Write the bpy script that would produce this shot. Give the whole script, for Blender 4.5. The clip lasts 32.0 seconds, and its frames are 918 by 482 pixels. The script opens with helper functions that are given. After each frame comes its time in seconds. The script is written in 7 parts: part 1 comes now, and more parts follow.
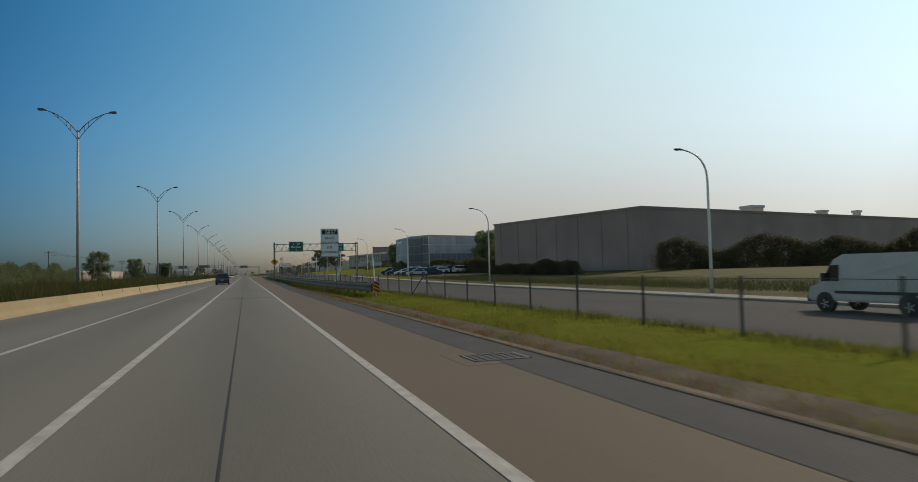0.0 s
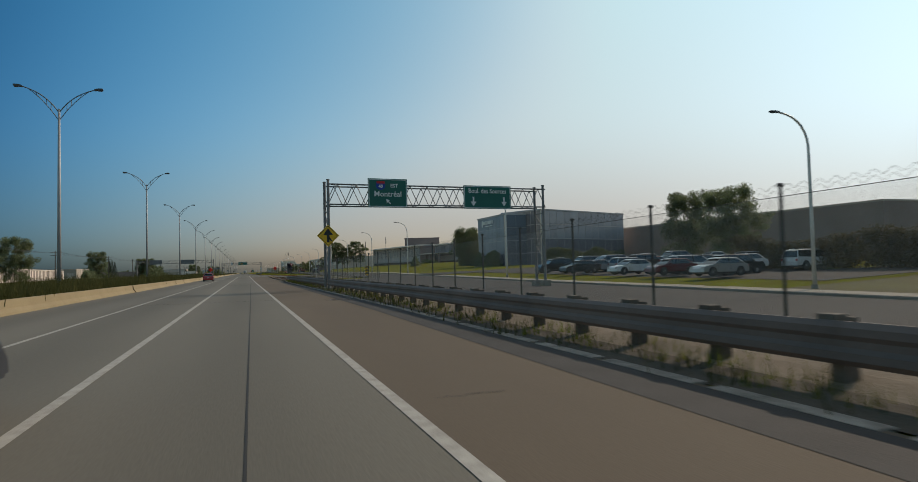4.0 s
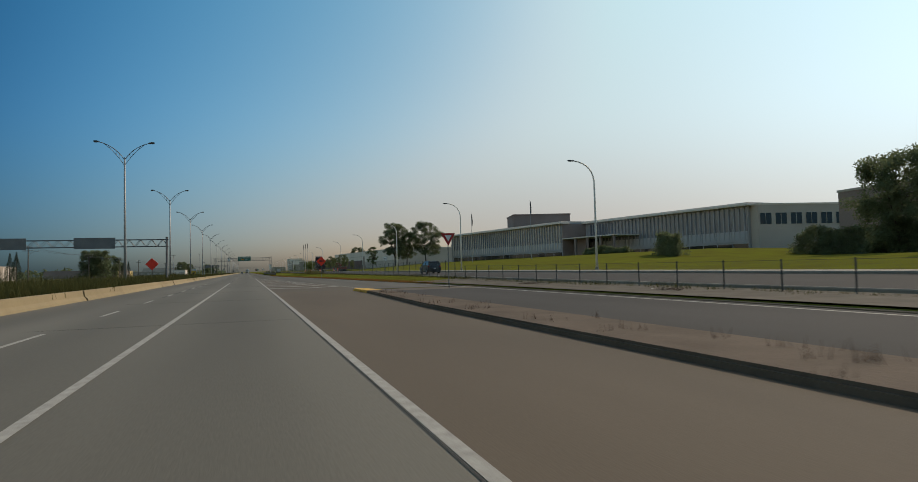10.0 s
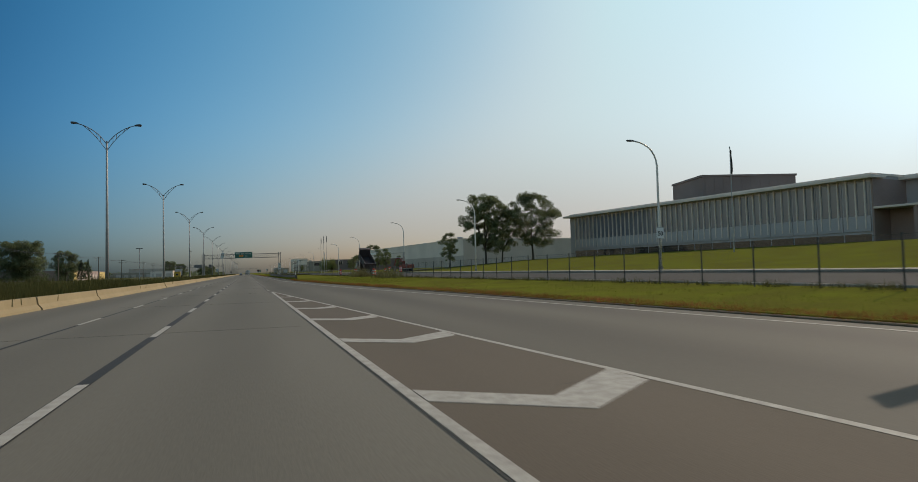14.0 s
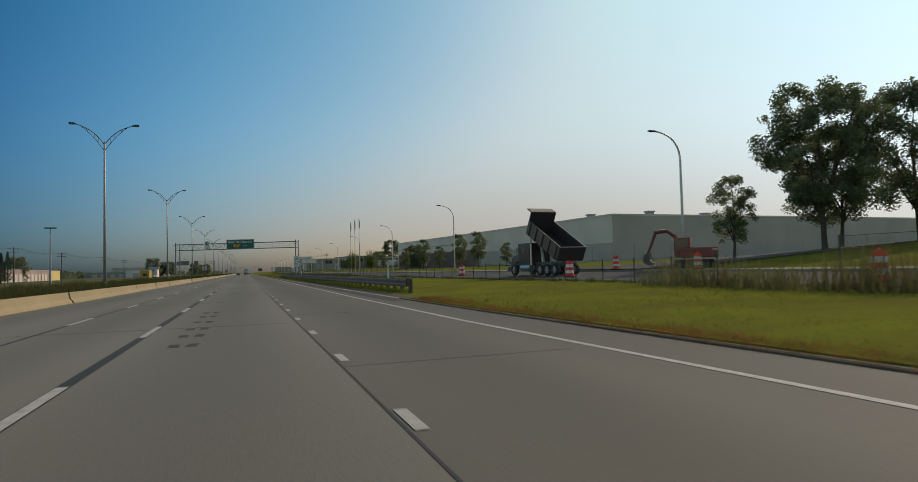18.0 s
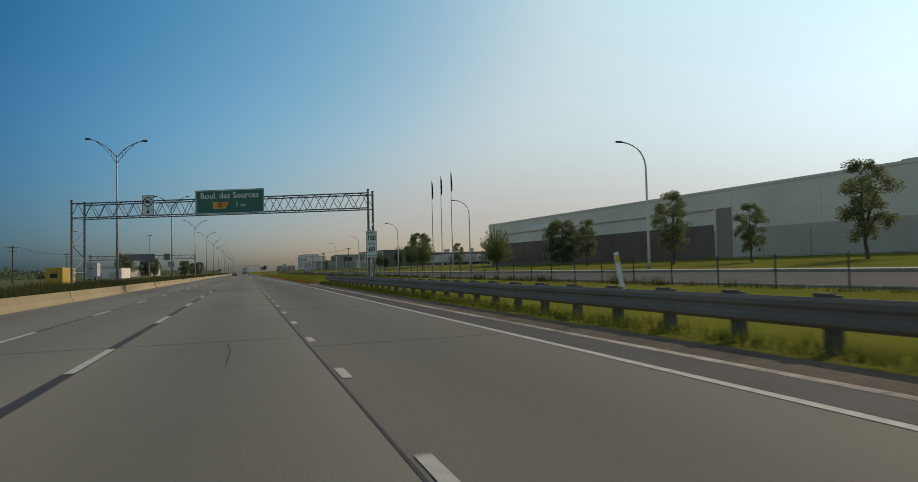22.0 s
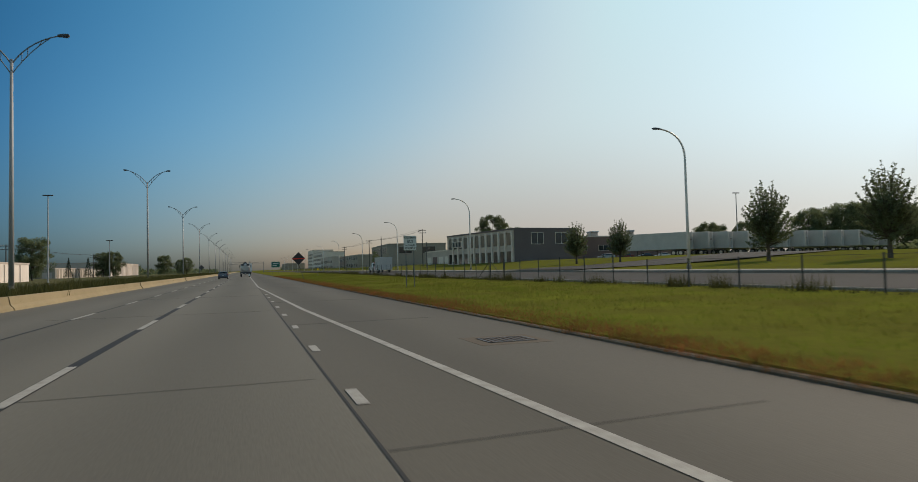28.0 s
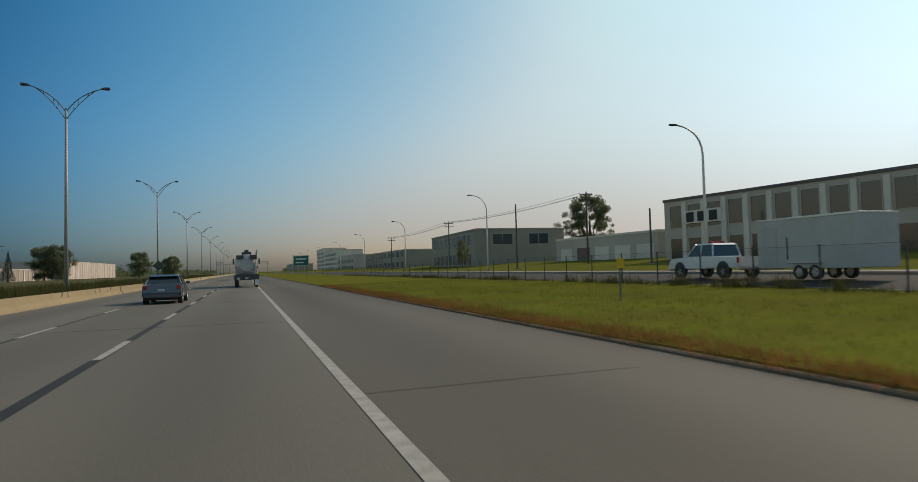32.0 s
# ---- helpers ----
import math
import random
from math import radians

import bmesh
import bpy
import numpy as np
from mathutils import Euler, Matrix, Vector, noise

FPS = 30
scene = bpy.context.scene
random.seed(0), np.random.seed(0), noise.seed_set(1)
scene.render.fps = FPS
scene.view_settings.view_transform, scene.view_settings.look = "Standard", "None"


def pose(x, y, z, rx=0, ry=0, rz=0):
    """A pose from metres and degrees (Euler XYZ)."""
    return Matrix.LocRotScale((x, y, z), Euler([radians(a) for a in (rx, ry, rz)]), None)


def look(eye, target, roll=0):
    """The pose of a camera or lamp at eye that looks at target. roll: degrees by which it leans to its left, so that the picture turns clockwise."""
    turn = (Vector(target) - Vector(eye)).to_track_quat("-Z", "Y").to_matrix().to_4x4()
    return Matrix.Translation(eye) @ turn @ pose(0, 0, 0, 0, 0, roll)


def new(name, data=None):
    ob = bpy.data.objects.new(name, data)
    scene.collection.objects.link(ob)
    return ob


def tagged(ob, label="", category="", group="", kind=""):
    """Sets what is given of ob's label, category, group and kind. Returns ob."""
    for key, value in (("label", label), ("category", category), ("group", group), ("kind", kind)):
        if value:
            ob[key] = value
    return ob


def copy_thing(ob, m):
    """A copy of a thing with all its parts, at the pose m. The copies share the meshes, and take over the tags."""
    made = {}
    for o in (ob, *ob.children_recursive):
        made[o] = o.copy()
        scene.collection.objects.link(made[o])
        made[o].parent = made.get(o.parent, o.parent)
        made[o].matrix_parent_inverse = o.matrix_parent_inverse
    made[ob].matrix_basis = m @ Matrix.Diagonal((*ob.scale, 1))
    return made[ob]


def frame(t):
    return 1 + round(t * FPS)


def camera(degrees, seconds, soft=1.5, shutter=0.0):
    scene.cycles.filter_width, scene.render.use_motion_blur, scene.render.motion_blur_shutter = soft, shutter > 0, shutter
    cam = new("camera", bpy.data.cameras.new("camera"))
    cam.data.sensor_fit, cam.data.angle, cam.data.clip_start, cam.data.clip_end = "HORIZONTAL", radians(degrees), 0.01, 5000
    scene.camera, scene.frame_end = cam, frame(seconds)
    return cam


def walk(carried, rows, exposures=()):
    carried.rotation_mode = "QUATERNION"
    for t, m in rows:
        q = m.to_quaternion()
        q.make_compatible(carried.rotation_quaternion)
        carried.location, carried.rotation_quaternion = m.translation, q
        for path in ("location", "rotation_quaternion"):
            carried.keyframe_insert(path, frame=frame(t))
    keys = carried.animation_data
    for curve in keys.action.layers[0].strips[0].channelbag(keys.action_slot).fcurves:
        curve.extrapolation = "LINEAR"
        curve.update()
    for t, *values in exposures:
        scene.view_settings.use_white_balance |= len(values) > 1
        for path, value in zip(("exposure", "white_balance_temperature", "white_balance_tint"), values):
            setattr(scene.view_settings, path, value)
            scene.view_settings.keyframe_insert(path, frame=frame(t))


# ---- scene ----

# The world: x across the motorway (right is +), y along it, z up from the lanes' surface.

# ---- camera and its way ----
cam = camera(71.2, 32.0, soft=0.8, shutter=0.12)
EYE_HEIGHT, LEAN = 1.43, 1.47
WAY = (
    (0.0, -0.35, 10.13, -18.46, 2.50),
    (1.0, -0.28, 36.48, -18.47, 2.50),
    (2.0, -0.20, 60.37, -18.51, 2.49),
    (3.0, -0.14, 83.37, -18.54, 2.45),
    (4.0, -0.09, 107.56, -18.51, 2.34),
    (5.0, -0.03, 133.13, -18.52, 2.34),
    (6.0, 0.00, 159.18, -18.49, 2.36),
    (7.0, 0.03, 184.80, -18.41, 2.33),
    (8.0, 0.04, 209.62, -18.35, 2.29),
    (9.0, 0.05, 233.73, -18.35, 2.29),
    (10.0, -0.01, 257.45, -18.33, 2.29),
    (11.0, -0.07, 281.00, -18.31, 2.32),
    (12.0, -0.13, 304.41, -18.29, 2.36),
    (13.0, -0.09, 327.54, -18.29, 2.38),
    (14.0, -0.04, 350.28, -18.33, 2.40),
    (15.0, 0.01, 372.62, -18.38, 2.44),
    (16.0, 0.06, 394.77, -18.34, 2.35),
    (17.0, 0.11, 417.06, -18.37, 2.35),
    (18.0, 0.15, 439.79, -18.40, 2.35),
    (19.0, 0.19, 463.11, -18.39, 2.33),
    (20.0, 0.23, 486.91, -18.37, 2.31),
    (21.0, 0.29, 510.88, -18.40, 2.30),
    (22.0, 0.35, 534.65, -18.46, 2.30),
    (23.0, 0.40, 558.01, -18.46, 2.30),
    (24.0, 0.46, 581.03, -18.41, 2.31),
    (25.0, 0.46, 604.06, -18.39, 2.28),
    (26.0, 0.46, 627.56, -18.40, 2.25),
    (27.0, 0.46, 651.71, -18.44, 2.21),
    (28.0, 0.46, 676.24, -18.42, 2.19),
    (29.0, 0.46, 700.58, -18.39, 2.20),
    (30.0, 0.46, 724.42, -18.37, 2.23),
    (31.0, 0.38, 748.22, -18.40, 2.29),
    (32.0, 0.30, 771.40, -18.44, 2.32),
)
walk(cam, [(t, pose(x, y, EYE_HEIGHT, 90 + up, LEAN, turn)) for t, x, y, turn, up in WAY],
     exposures=[(0.0, 0.0), (32.0, 0.0)])

# ---- sky and sun ----
SUN_AZIMUTH, SUN_HEIGHT = 67.0, 32.0      # degrees right of the motorway's direction; degrees up
world = bpy.data.worlds.new("sky")
scene.world = world
world.use_nodes = True
wn, wl = world.node_tree.nodes, world.node_tree.links
sky = wn.new("ShaderNodeTexSky")
sky.sky_type = "NISHITA"
sky.sun_disc = False
sky.sun_elevation, sky.sun_rotation = radians(SUN_HEIGHT), radians(SUN_AZIMUTH)
sky.altitude, sky.air_density, sky.dust_density, sky.ozone_density = 30, 0.55, 2.1, 3.0
wn["Background"].inputs["Strength"].default_value = 0.096
# deepens the hazy sky's blue away from the sun, as the clip's colours do; the glow round the sun stays within white
split, joined = wn.new("ShaderNodeSeparateColor"), wn.new("ShaderNodeCombineColor")
wl.new(sky.outputs["Color"], split.inputs["Color"])
for channel, depth, gain, white in (("Red", 1.5, 1.52, 7.65), ("Green", 1.15, 1.89, 8.6), ("Blue", 1.0, 1.73, 8.6)):
    deep, gained, bound = wn.new("ShaderNodeMath"), wn.new("ShaderNodeMath"), wn.new("ShaderNodeMath")
    deep.operation, gained.operation, bound.operation = "POWER", "MULTIPLY", "SMOOTH_MIN"
    deep.inputs[1].default_value, gained.inputs[1].default_value, bound.inputs[1].default_value = depth, gain, white
    bound.inputs[2].default_value = 5.5
    wl.new(split.outputs[channel], deep.inputs[0])
    wl.new(deep.outputs[0], gained.inputs[0])
    wl.new(gained.outputs[0], bound.inputs[0])
    wl.new(bound.outputs[0], joined.inputs[channel])
# haze low over the horizon dims and reddens what lies behind it
way, height, fade, dim = wn.new("ShaderNodeTexCoord"), wn.new("ShaderNodeSeparateXYZ"), wn.new("ShaderNodeMapRange"), wn.new("ShaderNodeMix")
wl.new(way.outputs["Generated"], height.inputs[0])
fade.interpolation_type = "SMOOTHERSTEP"
fade.inputs["From Min"].default_value, fade.inputs["From Max"].default_value = -0.06, 0.26
wl.new(height.outputs["Z"], fade.inputs["Value"])
dim.data_type, dim.blend_type = "RGBA", "MIX"
dim.inputs["A"].default_value, dim.inputs["B"].default_value = (0.79, 0.64, 0.55, 1), (1, 1, 1, 1)
wl.new(fade.outputs["Result"], dim.inputs["Factor"])
hazed = wn.new("ShaderNodeMix")
hazed.data_type, hazed.blend_type = "RGBA", "MULTIPLY"
hazed.inputs["Factor"].default_value = 1
wl.new(joined.outputs["Color"], hazed.inputs["A"])
wl.new(dim.outputs["Result"], hazed.inputs["B"])


def sums(op, a, b, c=None):
    """One arithmetic node in the sky; a, b and c are numbers or sockets."""
    k = wn.new("ShaderNodeMath")
    k.operation = op
    for n, v in enumerate((a, b, c)):
        if isinstance(v, (int, float)):
            k.inputs[n].default_value = v
        elif v is not None:
            wl.new(v, k.inputs[n])
    return k.outputs[0]


# the sky's fall from the glow round the sun to the deep blue across from it, and its paler foot
SUNWARD = (math.sin(radians(SUN_AZIMUTH)), math.cos(radians(SUN_AZIMUTH)))
toward = sums("MULTIPLY_ADD", height.outputs["X"], SUNWARD[0], sums("MULTIPLY", height.outputs["Y"], SUNWARD[1]))
near = sums("MINIMUM", sums("MAXIMUM", toward, 0.08), 0.96)
up = sums("MINIMUM", sums("MAXIMUM", height.outputs["Z"], 0.0), 0.38)
side, top = wn.new("ShaderNodeMapRange"), wn.new("ShaderNodeMapRange")
for k, v, a, b in ((side, toward, -0.35, 0.1), (top, height.outputs["Z"], 0.75, 0.4)):
    k.interpolation_type = "SMOOTHSTEP"
    k.inputs["From Min"].default_value, k.inputs["From Max"].default_value = a, b
    wl.new(v, k.inputs["Value"])
share = sums("MULTIPLY", side.outputs["Result"], top.outputs["Result"])
slope = wn.new("ShaderNodeCombineColor")
for channel, rest, a0, a1, a2, a3, b0, b1 in (("Red", 0.75, -2.825, 9.738, -14.191, 7.625, -0.456, 0.223), ("Green", 0.35, -1.885, 7.002, -12.380, 7.625, 1.111, -0.526), ("Blue", 0.0, -1.206, 5.351, -11.382, 7.625, 0.684, 0.417)):
    bend = sums("MULTIPLY_ADD", sums("MULTIPLY_ADD", near, a3, a2), near, sums("MULTIPLY_ADD", up, b1, a1))
    stops = sums("ADD", sums("MULTIPLY_ADD", bend, near, a0), sums("MULTIPLY", up, b0))
    seen = sums("MULTIPLY", stops, share)
    wl.new(sums("POWER", 2.0, sums("MULTIPLY_ADD", sums("SUBTRACT", 1.0, share), rest, seen)), slope.inputs[channel])      # rest: the milky sky overhead and across from the sun
graded = wn.new("ShaderNodeMix")
graded.data_type, graded.blend_type = "RGBA", "MULTIPLY"
graded.inputs["Factor"].default_value = 1
wl.new(hazed.outputs["Result"], graded.inputs["A"])
wl.new(slope.outputs["Color"], graded.inputs["B"])
wl.new(graded.outputs["Result"], wn["Background"].inputs["Color"])
sun = new("sun", bpy.data.lights.new("sun", "SUN"))
sun.data.energy, sun.data.angle, sun.data.color = 2.65, radians(0.8), (1.0, 0.82, 0.64)
_a, _e = radians(SUN_AZIMUTH), radians(SUN_HEIGHT)
sun.matrix_world = look((math.sin(_a) * math.cos(_e) * 100, math.cos(_a) * math.cos(_e) * 100, math.sin(_e) * 100), (0, 0, 0))

# ---- materials ----
def mat(name, colour, rough=0.75, metal=0.0, var=0.18, s1=0.6, s2=14.0, bump=0.15, tint=None, spread=0.0, stretch=(1, 1, 1), lanes_worn=False):
    """A surface: colour varied by broad stains and fine grain, with a little relief. spread: variation from piece to piece."""
    m = bpy.data.materials.new(name)
    m.use_nodes = True
    n, l = m.node_tree.nodes, m.node_tree.links
    b = n["Principled BSDF"]
    b.inputs["Roughness"].default_value, b.inputs["Metallic"].default_value = rough, metal
    b.inputs["Specular IOR Level"].default_value = 0.12 if rough >= 0.95 else 0.3 if rough >= 0.85 else 0.5
    tc = n.new("ShaderNodeTexCoord")
    mp = n.new("ShaderNodeMapping")
    mp.inputs["Scale"].default_value = stretch
    l.new(tc.outputs["Object"], mp.inputs["Vector"])
    n1, n2 = n.new("ShaderNodeTexNoise"), n.new("ShaderNodeTexNoise")
    n1.inputs["Scale"].default_value, n1.inputs["Detail"].default_value = s1, 5
    n2.inputs["Scale"].default_value, n2.inputs["Detail"].default_value = s2, 3
    for k in (n1, n2):
        l.new(mp.outputs["Vector"], k.inputs["Vector"])
    mx = n.new("ShaderNodeMix")
    mx.data_type = "RGBA"
    dark = tuple(c * (1 - var) for c in colour) if tint is None else tint
    light = tuple(min(1, c * (1 + var)) for c in colour)
    mx.inputs["A"].default_value, mx.inputs["B"].default_value = (*dark, 1), (*light, 1)
    add = n.new("ShaderNodeMath")
    add.operation = "MULTIPLY_ADD"
    add.inputs[1].default_value = 0.45
    l.new(n2.outputs["Fac"], add.inputs[0])
    l.new(n1.outputs["Fac"], add.inputs[2])
    rng = n.new("ShaderNodeMapRange")
    rng.inputs["From Min"].default_value, rng.inputs["From Max"].default_value = 0.42, 1.02
    l.new(add.outputs[0], rng.inputs["Value"])
    l.new(rng.outputs["Result"], mx.inputs["Factor"])
    out = mx.outputs["Result"]
    if spread:
        info, hsv, mr = n.new("ShaderNodeObjectInfo"), n.new("ShaderNodeHueSaturation"), n.new("ShaderNodeMapRange")
        mr.inputs["To Min"].default_value, mr.inputs["To Max"].default_value = 1 - spread, 1 + spread
        l.new(info.outputs["Random"], mr.inputs["Value"])
        l.new(mr.outputs["Result"], hsv.inputs["Value"])
        l.new(out, hsv.inputs["Color"])
        out = hsv.outputs["Color"]
    if lanes_worn:
        sx, wv, mm = n.new("ShaderNodeSeparateXYZ"), n.new("ShaderNodeMath"), n.new("ShaderNodeMapRange")
        l.new(tc.outputs["Object"], sx.inputs[0])
        ph = n.new("ShaderNodeMath")
        ph.operation = "MULTIPLY_ADD"
        ph.inputs[1].default_value, ph.inputs[2].default_value = 2 * math.pi / 3.6, 2 * math.pi * 0.32 / 3.6
        l.new(sx.outputs["X"], ph.inputs[0])
        wv.operation = "COSINE"
        l.new(ph.outputs[0], wv.inputs[0])
        mm.inputs["From Min"].default_value, mm.inputs["To Min"].default_value, mm.inputs["To Max"].default_value = -1, 1.07, 0.86
        l.new(wv.outputs[0], mm.inputs["Value"])
        hv = n.new("ShaderNodeHueSaturation")
        l.new(mm.outputs["Result"], hv.inputs["Value"])
        l.new(out, hv.inputs["Color"])
        out = hv.outputs["Color"]
    l.new(out, b.inputs["Base Color"])
    if bump:
        bp = n.new("ShaderNodeBump")
        bp.inputs["Strength"].default_value, bp.inputs["Distance"].default_value = bump, 0.02
        l.new(n2.outputs["Fac"], bp.inputs["Height"])
        l.new(bp.outputs["Normal"], b.inputs["Normal"])
    return m


CONCRETE_ROAD = mat("road_concrete", (0.136, 0.126, 0.103), 0.85, var=0.2, s1=0.25, s2=45, bump=0.08, stretch=(1, 0.12, 1), lanes_worn=True)
JOINING = mat("joining_lane_concrete", (0.104, 0.094, 0.076), 0.85, var=0.2, s1=0.25, s2=45, bump=0.08, stretch=(1, 0.12, 1), lanes_worn=True)
SHOULDER = mat("shoulder_asphalt", (0.110, 0.085, 0.060), 0.9, var=0.2, s1=0.3, s2=50, bump=0.1, stretch=(1, 0.2, 1))
ASPHALT = mat("side_asphalt", (0.068, 0.064, 0.061), 0.96, var=0.2, s1=0.2, s2=30, bump=0.3, stretch=(1, 0.3, 1))
GORE = mat("gore_asphalt", (0.103, 0.083, 0.062), 0.9, var=0.2, s1=0.3, s2=50, bump=0.1, stretch=(1, 0.2, 1))
# dark asphalt: the guard rail's painted shade, and the joint patches
SHADE_AND_PATCH = mat("shade_and_patch_asphalt", (0.045, 0.043, 0.042), 0.9, var=0.25, s1=1, s2=30, bump=0.3)
LINE = mat("line_paint", (0.36, 0.345, 0.31), 0.8, var=0.22, s1=5, s2=40, bump=0.1, tint=(0.23, 0.215, 0.19))
LINE_YELLOW = mat("yellow_paint", (0.62, 0.34, 0.03), 0.7, var=0.3, s1=3, s2=30)
SEAL = mat("joint_sealant", (0.016, 0.0155, 0.015), 0.8, var=0.3, s1=2, s2=30, bump=0.1)
KERB_PALE = mat("pale_gutter_concrete", (0.33, 0.29, 0.25), 0.95, var=0.3, s1=2.2, s2=20, spread=0.22, tint=(0.15, 0.13, 0.11))
KERB_DARK = mat("dirty_kerb_asphalt", (0.15, 0.12, 0.088), 0.95, var=0.3, s1=0.8, s2=20, spread=0.12)
KERB = mat("kerb_concrete", (0.25, 0.225, 0.19), 0.9, var=0.25, s1=0.8, s2=20, spread=0.12)
BARRIER = mat("barrier_concrete", (0.27, 0.215, 0.125), 0.9, var=0.14, s1=0.5, s2=12, spread=0.08)
# bare soil, its colour darkened for the rail's shade as well
SHADED_SOIL = mat("shaded_soil", (0.105, 0.086, 0.066), 0.95, var=0.4, s1=1.2, s2=20, bump=0.7)
SANDY = mat("sandy_soil", (0.20, 0.165, 0.125), 0.95, var=0.3, s1=0.9, s2=15, bump=0.7)
VERGE_DIRT = mat("gravelly_verge", (0.125, 0.108, 0.085), 0.95, var=0.3, s1=0.8, s2=16, bump=0.5)
GRASS = mat("grass", (0.118, 0.132, 0.018), 0.95, var=0.35, s1=0.3, s2=6, bump=0.5, tint=(0.112, 0.098, 0.028))
FIELD = mat("rough_field_grass", (0.078, 0.078, 0.022), 0.95, var=0.4, s1=0.25, s2=6, bump=0.8, tint=(0.062, 0.052, 0.026))
BLADE = mat("grass_blades", (0.108, 0.148, 0.017), 0.9, var=0.4, s1=0.4, s2=5, bump=0, tint=(0.13, 0.103, 0.03))
WEED = mat("dry_weeds", (0.075, 0.070, 0.026), 0.95, var=0.4, s1=0.7, s2=6, bump=0, tint=(0.045, 0.052, 0.016))
GALV = mat("galvanised_steel", (0.42, 0.43, 0.44), 0.5, 0.55, var=0.15, s1=2, s2=30, bump=0.05, spread=0.08)
GANTRY = mat("dull_gantry_steel", (0.16, 0.165, 0.17), 0.6, 0.4, var=0.2, s1=1, s2=20, bump=0.05, spread=0.06)
RAIL = mat("weathered_rail_steel", (0.160, 0.125, 0.110), 0.75, 0.1, var=0.22, s1=0.8, s2=15, bump=0.1, spread=0.06)
WOOD = mat("weathered_post_wood", (0.11, 0.095, 0.08), 0.9, var=0.3, s1=3, s2=25, bump=0.4, spread=0.2)
POLE = mat("lamp_pole_steel", (0.36, 0.36, 0.36), 0.6, 0.3, var=0.12, s1=1, s2=8, bump=0)
DARKMETAL = mat("dark_metal", (0.09, 0.085, 0.085), 0.5, 0.5, var=0.2, s1=3, s2=20, bump=0.05)
GREEN_SIGN = mat("green_sign_sheet", (0.012, 0.115, 0.085), 0.45, var=0.1, s1=0.6, s2=8, bump=0.02)
SIGN_BACK = mat("sign_back_aluminium", (0.16, 0.165, 0.17), 0.5, 0.5, var=0.15, s1=1, s2=8, bump=0.03)
WHITE = mat("white_sheet", (0.72, 0.72, 0.70), 0.5, var=0.06, s1=1, s2=8, bump=0.02)
BLACK = mat("black_print", (0.02, 0.02, 0.022), 0.6, var=0.2, bump=0.02)
YELLOW = mat("yellow_sheet", (0.75, 0.42, 0.01), 0.45, var=0.08, s1=1, s2=8, bump=0.02)
ORANGE = mat("orange_sheet", (0.85, 0.035, 0.01), 0.5, var=0.08, s1=1, s2=8, bump=0.02)
BARK = mat("bark", (0.095, 0.078, 0.062), 0.95, var=0.3, s1=4, s2=20, bump=0.6)
LEAF = mat("leaves", (0.145, 0.17, 0.085), 0.8, var=0.45, s1=0.6, s2=4, bump=0, spread=0.12)
LEAF_LIGHT = mat("light_leaves", (0.16, 0.19, 0.055), 0.8, var=0.4, s1=0.6, s2=4, bump=0, spread=0.1)
CONIFER = mat("conifer_needles", (0.050, 0.065, 0.038), 0.85, var=0.4, s1=1, s2=6, bump=0)


def lit_through(m, share=0.4):
    """Leaves let part of the light through to their shaded side."""
    n, l = m.node_tree.nodes, m.node_tree.links
    b = n["Principled BSDF"]
    tr, mx = n.new("ShaderNodeBsdfTranslucent"), n.new("ShaderNodeMixShader")
    l.new(b.inputs["Base Color"].links[0].from_socket, tr.inputs["Color"])
    mx.inputs[0].default_value = share
    l.new(b.outputs[0], mx.inputs[1])
    l.new(tr.outputs[0], mx.inputs[2])
    l.new(mx.outputs[0], n["Material Output"].inputs["Surface"])
    return m


for m in (LEAF, LEAF_LIGHT):
    lit_through(m, 0.5)
lit_through(BLADE, 0.55)
lit_through(WEED)
for m in (GRASS, BLADE):
    m.node_tree.nodes["Principled BSDF"].inputs["Specular IOR Level"].default_value = 0.0
DRY_BLADE = lit_through(mat("dry_reddish_grass", (0.235, 0.085, 0.038), 0.95, var=0.4, s1=0.6, s2=5, bump=0, tint=(0.11, 0.095, 0.020)))


